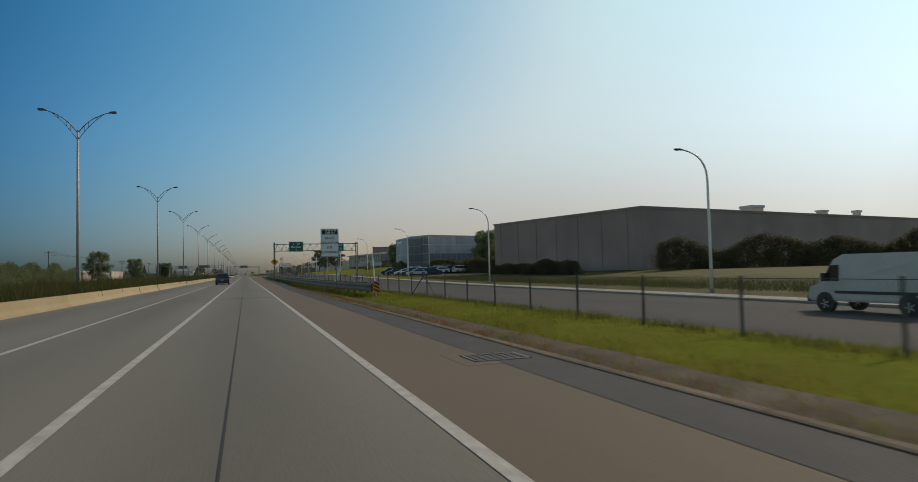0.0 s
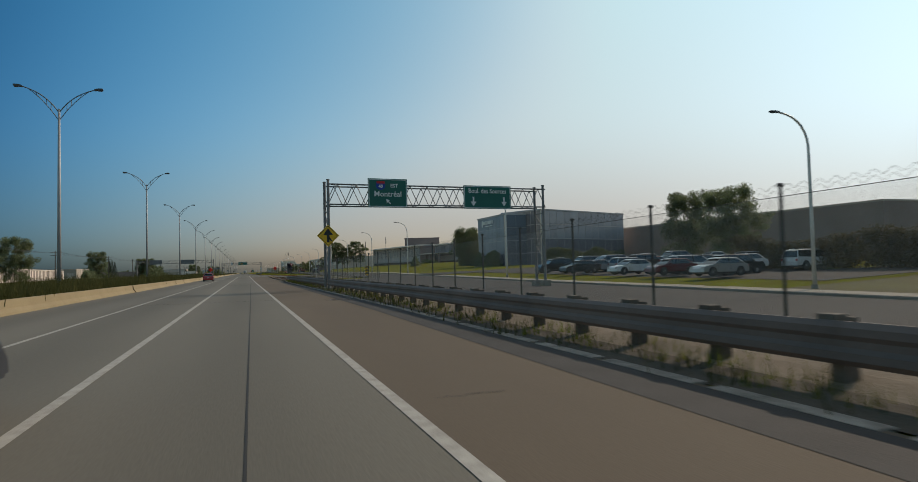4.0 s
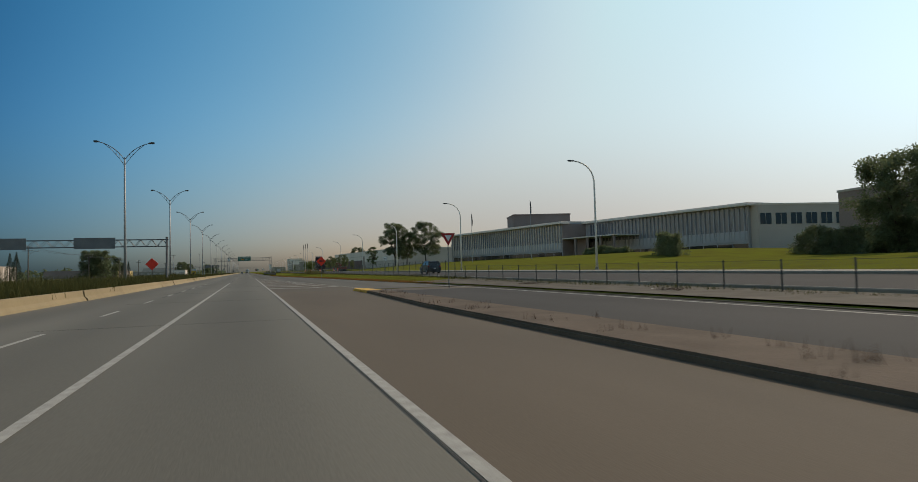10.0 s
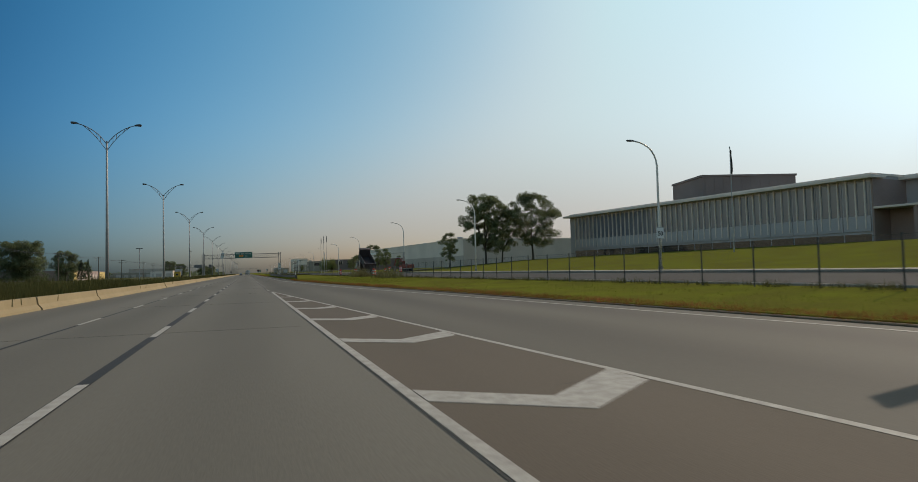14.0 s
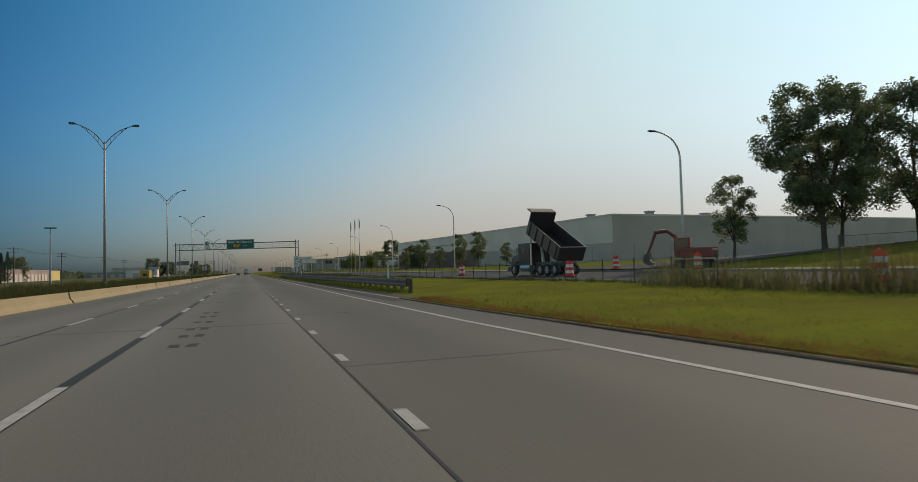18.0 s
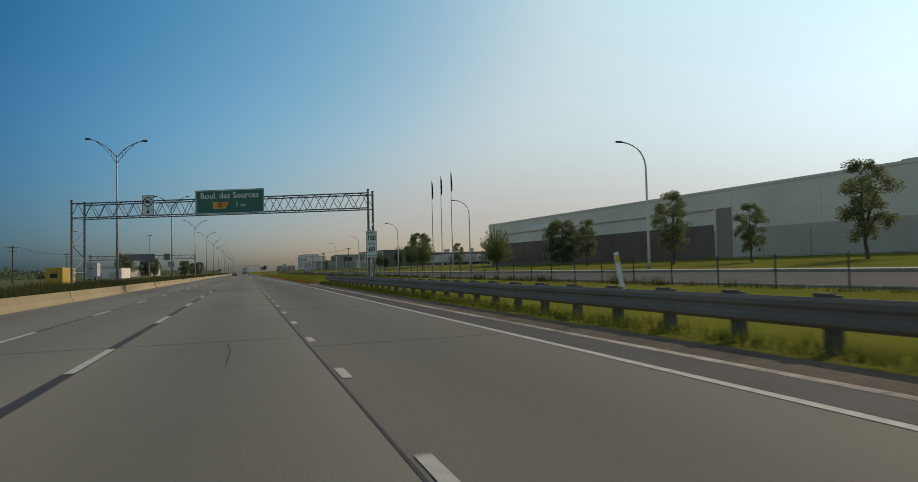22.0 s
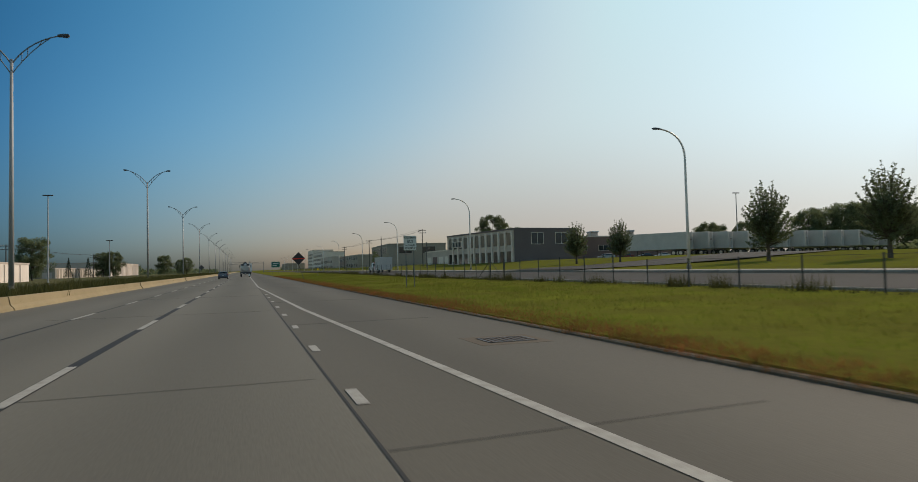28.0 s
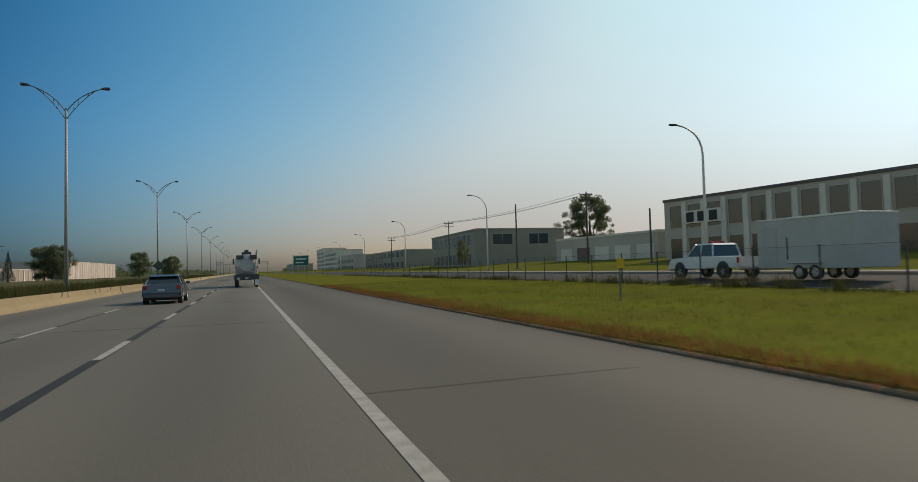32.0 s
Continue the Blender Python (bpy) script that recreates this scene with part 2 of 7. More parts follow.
def wire_mesh_material(name, size, width, colour):
    """Chain link: thin crossing wires, open between them."""
    m = bpy.data.materials.new(name)
    m.use_nodes = True
    n, l = m.node_tree.nodes, m.node_tree.links
    b = n["Principled BSDF"]
    b.inputs["Base Color"].default_value, b.inputs["Roughness"].default_value = (*colour, 1), 0.6
    tc, sp = n.new("ShaderNodeTexCoord"), n.new("ShaderNodeSeparateXYZ")
    l.new(tc.outputs["Object"], sp.inputs[0])
    masks = []
    for op in ("ADD", "SUBTRACT"):
        a, d, f, c = (n.new("ShaderNodeMath") for _ in range(4))
        a.operation, d.operation, f.operation, c.operation = op, "DIVIDE", "FRACT", "LESS_THAN"
        l.new(sp.outputs["Y"], a.inputs[0])
        l.new(sp.outputs["Z"], a.inputs[1])
        l.new(a.outputs[0], d.inputs[0])
        d.inputs[1].default_value = size
        l.new(d.outputs[0], f.inputs[0])
        l.new(f.outputs[0], c.inputs[0])
        c.inputs[1].default_value = width / size
        masks.append(c)
    mx = n.new("ShaderNodeMath")
    mx.operation = "MAXIMUM"
    l.new(masks[0].outputs[0], mx.inputs[0])
    l.new(masks[1].outputs[0], mx.inputs[1])
    l.new(mx.outputs[0], b.inputs["Alpha"])
    return m


CHAIN = wire_mesh_material("chain_link_wire", 0.075, 0.0035, (0.10, 0.10, 0.10))
CHAIN_TALL = wire_mesh_material("tall_chain_link_wire", 0.095, 0.009, (0.30, 0.29, 0.28))
FENCE_POST = mat("dull_fence_post", (0.075, 0.072, 0.068), 0.75, 0.2, var=0.25, s1=3, s2=20, bump=0.05, spread=0.15)


def glass_material(name, colour, rough=0.08):
    m = bpy.data.materials.new(name)
    m.use_nodes = True
    b = m.node_tree.nodes["Principled BSDF"]
    b.inputs["Base Color"].default_value, b.inputs["Roughness"].default_value = (*colour, 1), rough
    b.inputs["Specular IOR Level"].default_value = 0.8
    return m


GLASS = glass_material("dark_window_glass", (0.02, 0.024, 0.028))
BLUE_GLASS = glass_material("blue_grey_glass", (0.15, 0.155, 0.185), 0.15)


# ---- building blocks ----
def thing(name, x, y, z=0.0, turn=0.0, label="", category="", group="", kind=""):
    ob = new(name)
    ob.empty_display_size = 0.3
    ob.matrix_basis = pose(x, y, z, 0, 0, turn)
    return tagged(ob, label, category, group, kind)


def mesh_of(name, bm, material, smooth=False):
    me = bpy.data.meshes.new(name)
    bm.to_mesh(me)
    bm.free()
    me.materials.append(material)
    if smooth:
        me.polygons.foreach_set("use_smooth", [True] * len(me.polygons))
    return me


def part(name, bm, material, parent=None, label="", smooth=False, kind=""):
    ob = new(name, bm if isinstance(bm, bpy.types.Mesh) else mesh_of(name, bm, material, smooth))
    ob.parent = parent
    return tagged(ob, label, kind=kind)


def at(name, mesh, parent, x, y, z=0.0, turn=0.0):
    """One more piece on a shared mesh."""
    ob = new(name, mesh)
    ob.parent = parent
    ob.matrix_basis = pose(x, y, z, 0, 0, turn)
    return ob


def box(bm, x0, x1, y0, y1, z0, z1, bevel=0.0, m=None):
    t = Matrix.Translation(((x0 + x1) / 2, (y0 + y1) / 2, (z0 + z1) / 2)) @ Matrix.Diagonal((x1 - x0, y1 - y0, z1 - z0, 1))
    r = bmesh.ops.create_cube(bm, size=1, matrix=(m @ t) if m else t)
    if bevel:
        edges = list({e for v in r["verts"] for e in v.link_edges})
        bmesh.ops.bevel(bm, geom=edges, offset=bevel, segments=2, affect="EDGES", profile=0.6)
    return bm


def boxes(*args, bevel=0.0):
    bm = bmesh.new()
    for a in args:
        box(bm, *a, bevel=bevel)
    return bm


def tube(bm, points, radii, sides=8, caps=True):
    """A round bar along points; radii: one number or one for each point."""
    pts = [Vector(p) for p in points]
    rs = radii if isinstance(radii, (list, tuple)) else [radii] * len(pts)
    rings, ref = [], None
    for i, p in enumerate(pts):
        d = (pts[min(i + 1, len(pts) - 1)] - pts[max(i - 1, 0)]).normalized()
        if ref is None:
            ref = Vector((1, 0, 0)) if abs(d.x) < 0.8 else Vector((0, 1, 0))
        u = (ref - d * ref.dot(d)).normalized()
        ref = u
        v = d.cross(u)
        rings.append([bm.verts.new(p + (u * math.cos(a) + v * math.sin(a)) * rs[i])
                      for a in (2 * math.pi * k / sides for k in range(sides))])
    for a, b in zip(rings, rings[1:]):
        for k in range(sides):
            bm.faces.new((a[k], a[(k + 1) % sides], b[(k + 1) % sides], b[k]))
    if caps:
        bm.faces.new(rings[0][::-1])
        bm.faces.new(rings[-1])
    return bm


def tubes(*args, sides=8):
    bm = bmesh.new()
    for pts, r in args:
        tube(bm, pts, r, sides)
    return bm


def prism(bm, outline, y0, y1, axis="y"):
    """A solid from an outline (two numbers a point) drawn out along an axis."""
    def place(p, v):
        return {"y": (p[0], v, p[1]), "x": (v, p[0], p[1]), "z": (p[0], p[1], v)}[axis]
    a = [bm.verts.new(place(p, y0)) for p in outline]
    b = [bm.verts.new(place(p, y1)) for p in outline]
    n = len(outline)
    fs = [bm.faces.new(a), bm.faces.new(b[::-1])]
    fs += [bm.faces.new((a[i], b[i], b[(i + 1) % n], a[(i + 1) % n])) for i in range(n)]
    bmesh.ops.recalc_face_normals(bm, faces=fs)
    return bm


def lerp(keys, v):
    """Between the rows (at, value) of keys."""
    return float(np.interp(v, [k[0] for k in keys], [k[1] for k in keys]))


def strip(name, rows, material, kind="structure", label="", parent=None):
    """A sheet from rows of points across, joined row to row."""
    verts, faces, w = [], [], len(rows[0])
    for r in rows:
        verts += r
    for i in range(len(rows) - 1):
        for j in range(w - 1):
            a = i * w + j
            faces.append((a, a + 1, a + w + 1, a + w))
    me = bpy.data.meshes.new(name)
    me.from_pydata(verts, [], faces)
    me.materials.append(material)
    ob = new(name, me)
    ob.parent = parent
    return tagged(ob, label, kind=kind)


def lettering(name, words, size, material, parent, m, label="", squeeze=1.0, bold=0.0):
    """Words in the built-in font, as a thin mesh; m puts the line's middle in place, text facing +z of m."""
    cu = bpy.data.curves.new(name, "FONT")
    cu.body, cu.size, cu.extrude, cu.offset = words, size, 0.004, bold
    cu.align_x, cu.align_y = "CENTER", "CENTER"
    cu.resolution_u = 2
    tmp = bpy.data.objects.new(name, cu)
    me = bpy.data.meshes.new_from_object(tmp)
    bpy.data.objects.remove(tmp)
    bpy.data.curves.remove(cu)
    me.materials.append(material)
    ob = new(name, me)
    ob.parent = parent
    ob.matrix_basis = m @ Matrix.Diagonal((squeeze, 1, 1, 1))
    return tagged(ob, label)


FACE_BACK = Matrix(((1, 0, 0, 0), (0, 0, -1, 0), (0, 1, 0, 0), (0, 0, 0, 1)))   # a plate that faces the coming traffic (-y)


def facing(x, y, z, turn=0.0):
    return pose(x, y, z, 0, 0, turn) @ FACE_BACK


# ---- the lie of the land ----
START, END = -60, 1500
PAVED = ((0, 4.25), (70, 4.05), (130, 5.1), (190, 5.3), (206, 5.6), (213, 15.5), (300, 15.3), (330, 13.8), (360, 12.7), (385, 11.3), (425, 8.6),
         (445, 7.8), (462, 7.2), (494, 6.95), (540, 6.55), (600, 6.6), (680, 6.55), (1500, 6.7))            # right edge of the motorway's pavement
EDGE = ((0, 1.37), (70, 1.48), (190, 1.43), (240, 1.5), (300, 1.68), (400, 1.74), (402, 1.5), (1500, 1.38))             # solid line right of the lane
MERGE_EDGE = ((206, 14.95), (300, 14.7), (315, 14.3), (340, 13.0), (360, 11.9), (385, 9.9), (411, 7.6), (422, 7.1), (443, 6.15), (456, 5.68), (472, 5.52), (510, 5.5), (600, 5.75),
              (640, 5.0), (680, 3.3), (700, 2.4), (712, 2.08), (735, 1.5), (1500, 1.5))                   # right line of the joining lane
FENCE_Z = ((0, 0.0), (190, 0.0), (250, 0.12), (300, 0.2), (330, 0.42), (455, 0.45), (510, 0.36), (620, 0.33), (700, 0.25), (745, 0.22), (800, 0.38), (1500, 0.3))
SIDE_NEAR = ((-60, 10.0), (150, 10.0), (206, 10.4), (215, 20.3), (1500, 20.3))
SIDE_NEAR_Z = ((0, -0.4), (150, -0.35), (230, 0.12), (330, 0.42), (500, 0.4), (700, 0.25), (1500, 0.3))
SIDE_FAR_Z = ((0, -0.95), (95, -0.8), (168, -0.25), (240, 0.5), (334, 0.72), (520, 0.78), (633, 0.6), (1500, 0.6))
SIDE_FAR = 28.3


def land_z(x, y):
    """Height of the open ground right of the service road."""
    e = lerp(SIDE_FAR_Z, y)
    rise = 1.8 * max(0, min(1, (x - 34) / 46, (200 - x) / 120)) * max(0, min(1, (y - 325) / 25, (505 - y) / 20))
    yard = 0.5 * max(0, min(1, (x - 46) / 14, (200 - x) / 120)) * max(0, min(1, (y - 700) / 40))
    return e + 0.15 + max(0, min(1, (x - 30.5) / 30)) * (0.9 if y > 200 else 1.2) + yard + rise


ys = [y for y in range(START, 901, 6) if y != 210] + [206, 208, 210, 212, 215] + list(range(930, END + 1, 30))
ys.sort()
rows = []
for y in [-900] + ys + [2600, 4500]:
    p, n = lerp(PAVED, y), lerp(SIDE_NEAR, y)
    nz, fz, gz = lerp(SIDE_NEAR_Z, y), lerp(SIDE_FAR_Z, y), lerp(FENCE_Z, y)
    gap = max(n - 0.6, p + 0.5)
    xs = [(-4500, -2), (-600, 0), (-60, 0.3), (-36, 0.1), (-33.5, -0.15), (-15.5, -0.15), (-14, 0.1), (-9.6, 0.42), (-9.25, 0.42), (-9.1, -0.15), (p + 0.1, -0.15),
          (p + 0.2, -0.03 if -40 < y < 207 or 468 < y < 604 else 0.08), ((p + gap) / 2, (0.08 + gz) / 2 + (0.1 if y < 206 else -0.03)), (gap, gz), (max(n, p + 0.6), nz - 0.15), (SIDE_FAR + 0.1, fz - 0.15),
          (SIDE_FAR + 0.25, fz + 0.1)] + [(x, land_z(x, y)) for x in (30.6, 34, 46, 60, 80, 200)] + [(700, 0.5), (4500, -2)]
    rows.append([(x, y, z + (0.05 * noise.noise((x * 0.2, y * 0.15, 0)) if 30 < x < 210 or p + 0.3 < x < gap else 0)) for x, z in xs])
ground = strip("ground", rows, GRASS, label="mown green grass verge and open land")
ground.data.materials.append(FIELD)
across = len(rows[0]) - 1
for f in ground.data.polygons:          # rough land beyond the opposite carriageway and before the car park
    if f.index % across < 4 or (f.index % across >= 16 and f.center.y < 138):
        f.material_index = 1

lanes = strip("road", [[(-9.1, y, 0), (-4.8, y, 0), (-2.1, y, 0), (lerp(EDGE, y), y, 0)] for y in ys], CONCRETE_ROAD, label="grey worn concrete motorway lanes")
strip("shoulder", [[(lerp(EDGE, y), y, 0), ((lerp(EDGE, y) + lerp(PAVED, y)) / 2, y, 0), (lerp(PAVED, y) + 0.12, y, 0)]
                   for y in sorted(ys + [206, 209, 213, 299, 302]) if y <= 303], SHOULDER, label="reddish brown asphalt shoulder")
strip("joining_lane", [[(lerp(EDGE, y), y, 0), ((lerp(EDGE, y) + lerp(PAVED, y)) / 2, y, 0), (lerp(PAVED, y) + 0.12, y, 0)]
                       for y in [303] + [y for y in ys if y > 303]], JOINING, label="grey concrete joining lane")
strip("ground_dirt", [[(lerp(PAVED, y) + 0.70, y, 0.045), (lerp(PAVED, y) + 1.4, y, 0.165), (lerp(PAVED, y) + 2.0, y, 0.20), (lerp(PAVED, y) + 2.5 + 0.5 * noise.noise((3, y * 0.2, 5)), y, 0.19)]
                       for y in range(90, 206, 2)], SANDY, label="pale sandy soil under the guard rail")
for y0, y1 in ((-30, 207), (468, 604)):
    # soil strip as wide as the rail's shadow, with that shade coloured in
    strip("ground_dirt", [[(lerp(PAVED, y) + 0.17, y, 0.006), (lerp(PAVED, y) + 0.5, y, 0.055), (lerp(PAVED, y) + 0.86 + 0.15 * noise.noise((0, y * 0.4, 5)), y, 0.085)] for y in range(y0, y1 + 1, 1)], SHADED_SOIL, label="bare soil with rail shade in its colour between the kerb and the grass")
    # the guard rail's shadow on the shoulder, painted as a darker strip
    strip("rail_shade", [[(lerp(PAVED, y) - 0.88, y, 0.004), (lerp(PAVED, y) + 0.02, y, 0.004)] for y in range(y0, y1 + 1, 4)], SHADE_AND_PATCH, label="asphalt strip painted dark as the guard rail's shade beside the kerb")
strip("chevron_ground", [[(lerp(EDGE, y) + 0.02, y, 0.002), (8.5 - (y - 302) * 6.72 / 98, y, 0.002)] for y in range(302, 398, 5)], GORE, label="brown asphalt under the painted chevrons")
strip("joining_ramp", [[(8.2, y, 0.004), (12.5, y, 0.004), (lerp(PAVED, y) + 0.1, y, 0.004)] for y in range(214, 304, 6)], ASPHALT, label="grey asphalt joining ramp")
strip("service_road", [[(lerp(SIDE_NEAR, y), y, lerp(SIDE_NEAR_Z, y) - 0.05), (SIDE_FAR, y, lerp(SIDE_FAR_Z, y) - 0.02)] for y in ys], ASPHALT,
      label="grey asphalt service road beyond the fence")
strip("opposite_road", [[(-33.4, y, -0.08), (-15.6, y, -0.08)] for y in ys], ASPHALT, label="opposite carriageway of worn asphalt")
strip("pavement", [[(28.7, y, lerp(SIDE_FAR_Z, y) + 0.12), (30.3, y, lerp(SIDE_FAR_Z, y) + 0.16)] for y in ys], KERB, label="pale concrete pavement along the service road")


# ---- painted lines and joints ----
def line(name, keys, width, y0, y1, material, z=0.006, label=""):
    yy = sorted({y0, y1, *[k[0] for k in keys if y0 < k[0] < y1]})
    return strip(name, [[(lerp(keys, y) - width / 2, y, z), (lerp(keys, y) + width / 2, y, z)] for y in yy], material, label=label)


LANE_X, LEFT_X, JOIN_X = -2.12, -4.85, 1.62
line("lane_line_solid", ((START, LANE_X), (350, LANE_X)), 0.15, START, 350, LINE, label="solid white lane line")
line("left_edge_line", ((START, LEFT_X), (240, LEFT_X)), 0.13, START, 240, LINE, label="solid white line of the passing lane")
line("shoulder_line", EDGE, 0.145, START, 400, LINE, label="solid white shoulder line")
line("merge_line", MERGE_EDGE, 0.16, 206, END, LINE, label="white edge line of the joining lane")
line("chevron_line", ((302, 8.5), (400, 1.78)), 0.13, 302, 400, LINE, label="white line along the painted chevrons")
line("lane_seal", ((300, LANE_X), (END, LANE_X)), 0.19, 300, END, SEAL, 0.003, label="black sealed joint")
line("left_seal", ((240, LEFT_X), (END, LEFT_X)), 0.09, 300, END, SEAL, 0.003, label="black sealed joint")
line("joint", ((START, -0.6), (10, -0.55), (75, -0.48), (140, 0.18), (190, 0.62), (215, 1.25), (240, 1.35)), 0.024, START, 240, SEAL, 0.004, label="dark lengthwise joint")
line("joint", ((400, 1.5), (END, 1.38)), 0.035, 396, END, SEAL, 0.004, label="dark lengthwise joint")


def dashes(name, x, width, first, length, cycle, last, material, z=0.007):
    me = mesh_of(name, boxes((-width / 2, width / 2, 0, length, 0, 0.0015)), material)
    holder = thing(name + "s", 0, 0, 0, 0, "broken white painted road line", "road marking", kind="structure")
    y = first
    while y < last:
        at(name, me, holder, x, y, z)
        y += cycle


dashes("lane_dash", LANE_X, 0.15, 356.8, 3.2, 9.93, 1250, LINE)
dashes("left_dash", LEFT_X, 0.13, 253.0, 3.2, 9.93, 1250, LINE)
dashes("short_dash", JOIN_X, 0.14, 403.4, 0.9, 4.66, 716, LINE)
cross = thing("cross_joints", 0, 0, 0, 0, "dark sawn joints across the concrete", "road joint", kind="structure")
me = mesh_of("cross_joint", boxes((-6.9, 0, -0.005, 0.005, 0, 0.002)), SEAL)
for k in range(60):
    if k < 22 and k % 3:
        continue
    at("cross_joint", me, cross, 1.3, -40 + k * 15.1, 0.003)
me = mesh_of("cross_joint", boxes((0, 3.9, -0.006, 0.006, 0, 0.002)), SEAL)
for k in range(30):
    at("cross_joint", me, cross, 1.5, 425 + k * 12.2, 0.003, 3)
chevrons = thing("chevrons", 0, 0, 0, 0, "white painted chevrons between the lanes", "road marking", kind="structure")
for k in range(14):
    y = 313.6 + 6.3 * k
    r = 8.5 - (y - 302) * 6.72 / 98 - 0.08
    if r < 2.4:
        break
    v = 1.75 + (r - 1.75) * 0.49
    k = y - (v - 1.75) * 0.72
    e = k + (r - v) * 0.9
    bm = bmesh.new()
    prism(bm, [(1.8, y), (1.8, y - 0.7), (v + 0.1, k - 0.75), (r, e - 0.95), (r, e), (v, k)], 0.004, 0.009, "z")
    part("chevron", bm, LINE, chevrons)

# ---- kerbs ----
def kerb(name, edge, y0, y1, step, w, h, material, label, gap=0.02):
    holder = thing(name, 0, 0, 0, 0, label, "kerb", kind="structure")
    y = y0
    while y < y1:
        e = min(y + step - gap, y1)
        xa, xb = edge(y), edge(e)
        za, zb = (edge(y, True), edge(e, True))
        bm = bmesh.new()
        a = [(xa, y, za - 0.2), (xa + w, y, za - 0.2), (xa + w, y, za + h), (xa + 0.04, y, za + h), (xa, y, za + h * 0.6)]
        b = [(xb, e, zb - 0.2), (xb + w, e, zb - 0.2), (xb + w, e, zb + h), (xb + 0.04, e, zb + h), (xb, e, zb + h * 0.6)]
        va, vb = [bm.verts.new(p) for p in a], [bm.verts.new(p) for p in b]
        bm.faces.new(va)
        bm.faces.new(vb[::-1])
        for i in range(5):
            bm.faces.new((va[i], vb[i], vb[(i + 1) % 5], va[(i + 1) % 5]))
        part("kerbstone", bm, material, holder)
        y += step
    return holder


kerb("kerb_motorway", lambda y, z=False: 0.0 if z else lerp(PAVED, y) + 0.02, 88, 206, 2.35, 0.24, 0.016, KERB_PALE, "low grey concrete kerb along the shoulder", 0.28)
kerb("kerb_motorway", lambda y, z=False: 0.0 if z else lerp(PAVED, y) + 0.02, -30, 88, 3.0, 0.16, 0.03, KERB_DARK, "low dirty kerb along the grass")
for lo, hi in ((214, 470), (604, 1000)):
    kerb("kerb_motorway", lambda y, z=False: 0.0 if z else lerp(PAVED, y) + 0.02, lo, hi, 6.0, 0.16, 0.05, KERB_DARK, "low grey concrete kerb along the grass")
kerb("kerb_motorway", lambda y, z=False: 0.0 if z else lerp(PAVED, y) + 0.0, 470, 604, 2.4, 0.18, 0.014, KERB_PALE, "pale flat concrete gutter edge")
kerb("kerb_service", lambda y, z=False: lerp(SIDE_FAR_Z, y) if z else SIDE_FAR + 0.02, -30, 1000, 8.0, 0.2, 0.13, KERB, "pale concrete kerb of the service road")
kerb("kerb_service", lambda y, z=False: lerp(SIDE_NEAR_Z, y) if z else lerp(SIDE_NEAR, y) - 0.4, 214, 1000, 8.0, 0.2, 0.10, KERB, "pale concrete kerb of the service road")

# island between the shoulder and the ramp
island = thing("traffic_island", 0, 0, 0, 0, "low dirty concrete island with a yellow painted tip", "traffic island", kind="structure")
bm = bmesh.new()
prism(bm, [(5.7, 207), (5.75, 250), (6.1, 280), (6.85, 296), (7.9, 296), (8.15, 286), (7.95, 260), (7.55, 241), (7.05, 232), (6.7, 221), (6.3, 210)], -0.1, 0.14, "z")
bmesh.ops.bevel(bm, geom=[e for e in bm.edges if all(v.co.z > 0.1 for v in e.verts)], offset=0.05, segments=2, affect="EDGES")
part("island_body", bm, mat("island_concrete", (0.125, 0.095, 0.072), 0.95, var=0.25, s1=0.7, s2=18, bump=0.5), island)
bm = bmesh.new()
prism(bm, [(6.85, 296.02), (6.75, 300.4), (7.15, 301.8), (7.75, 300.6), (7.9, 296.02)], -0.1, 0.145, "z")
bmesh.ops.bevel(bm, geom=[e for e in bm.edges if all(v.co.z > 0.1 for v in e.verts)], offset=0.05, segments=2, affect="EDGES")
part("island_tip", bm, LINE_YELLOW, island, "worn yellow painted tip")

# cracks, repaired dowel slots and the bare ground beside the ramp
strip("ground_dirt", [[(lerp(PAVED, y) + 0.22, y, 0.14), ((lerp(PAVED, y) + 19.6) / 2, y, 0.2), (19.75, y, lerp(FENCE_Z, y) + 0.06)] for y in range(216, 318, 4)], VERGE_DIRT, label="bare grey gravelly verge beside the ramp")
line("joint", tuple((y, x - 0.10) for y, x in EDGE), 0.016, 200, 400, SEAL, 0.0075, label="dark crack beside the shoulder line")
patches = thing("dowel_patches", 0, 0, 0, 0, "small dark repaired slots across a concrete joint", "road patch", kind="structure")
me = mesh_of("patch", boxes((-0.1, 0.1, -0.28, 0.28, 0, 0.002), bevel=0.0008), SHADE_AND_PATCH)
for y in (453.8, 455.9, 457.85, 460.3, 462.8, 465.0):
    at("patch", me, patches, -1.22, y, 0.003, 2)
    at("patch", me, patches, -0.88, y + 0.03, 0.003, -3)
cracks = thing("road_cracks", 0, 0, 0, 0, "thin jagged dark cracks in the paving", "road crack", kind="structure")
crack_rng = random.Random(31)


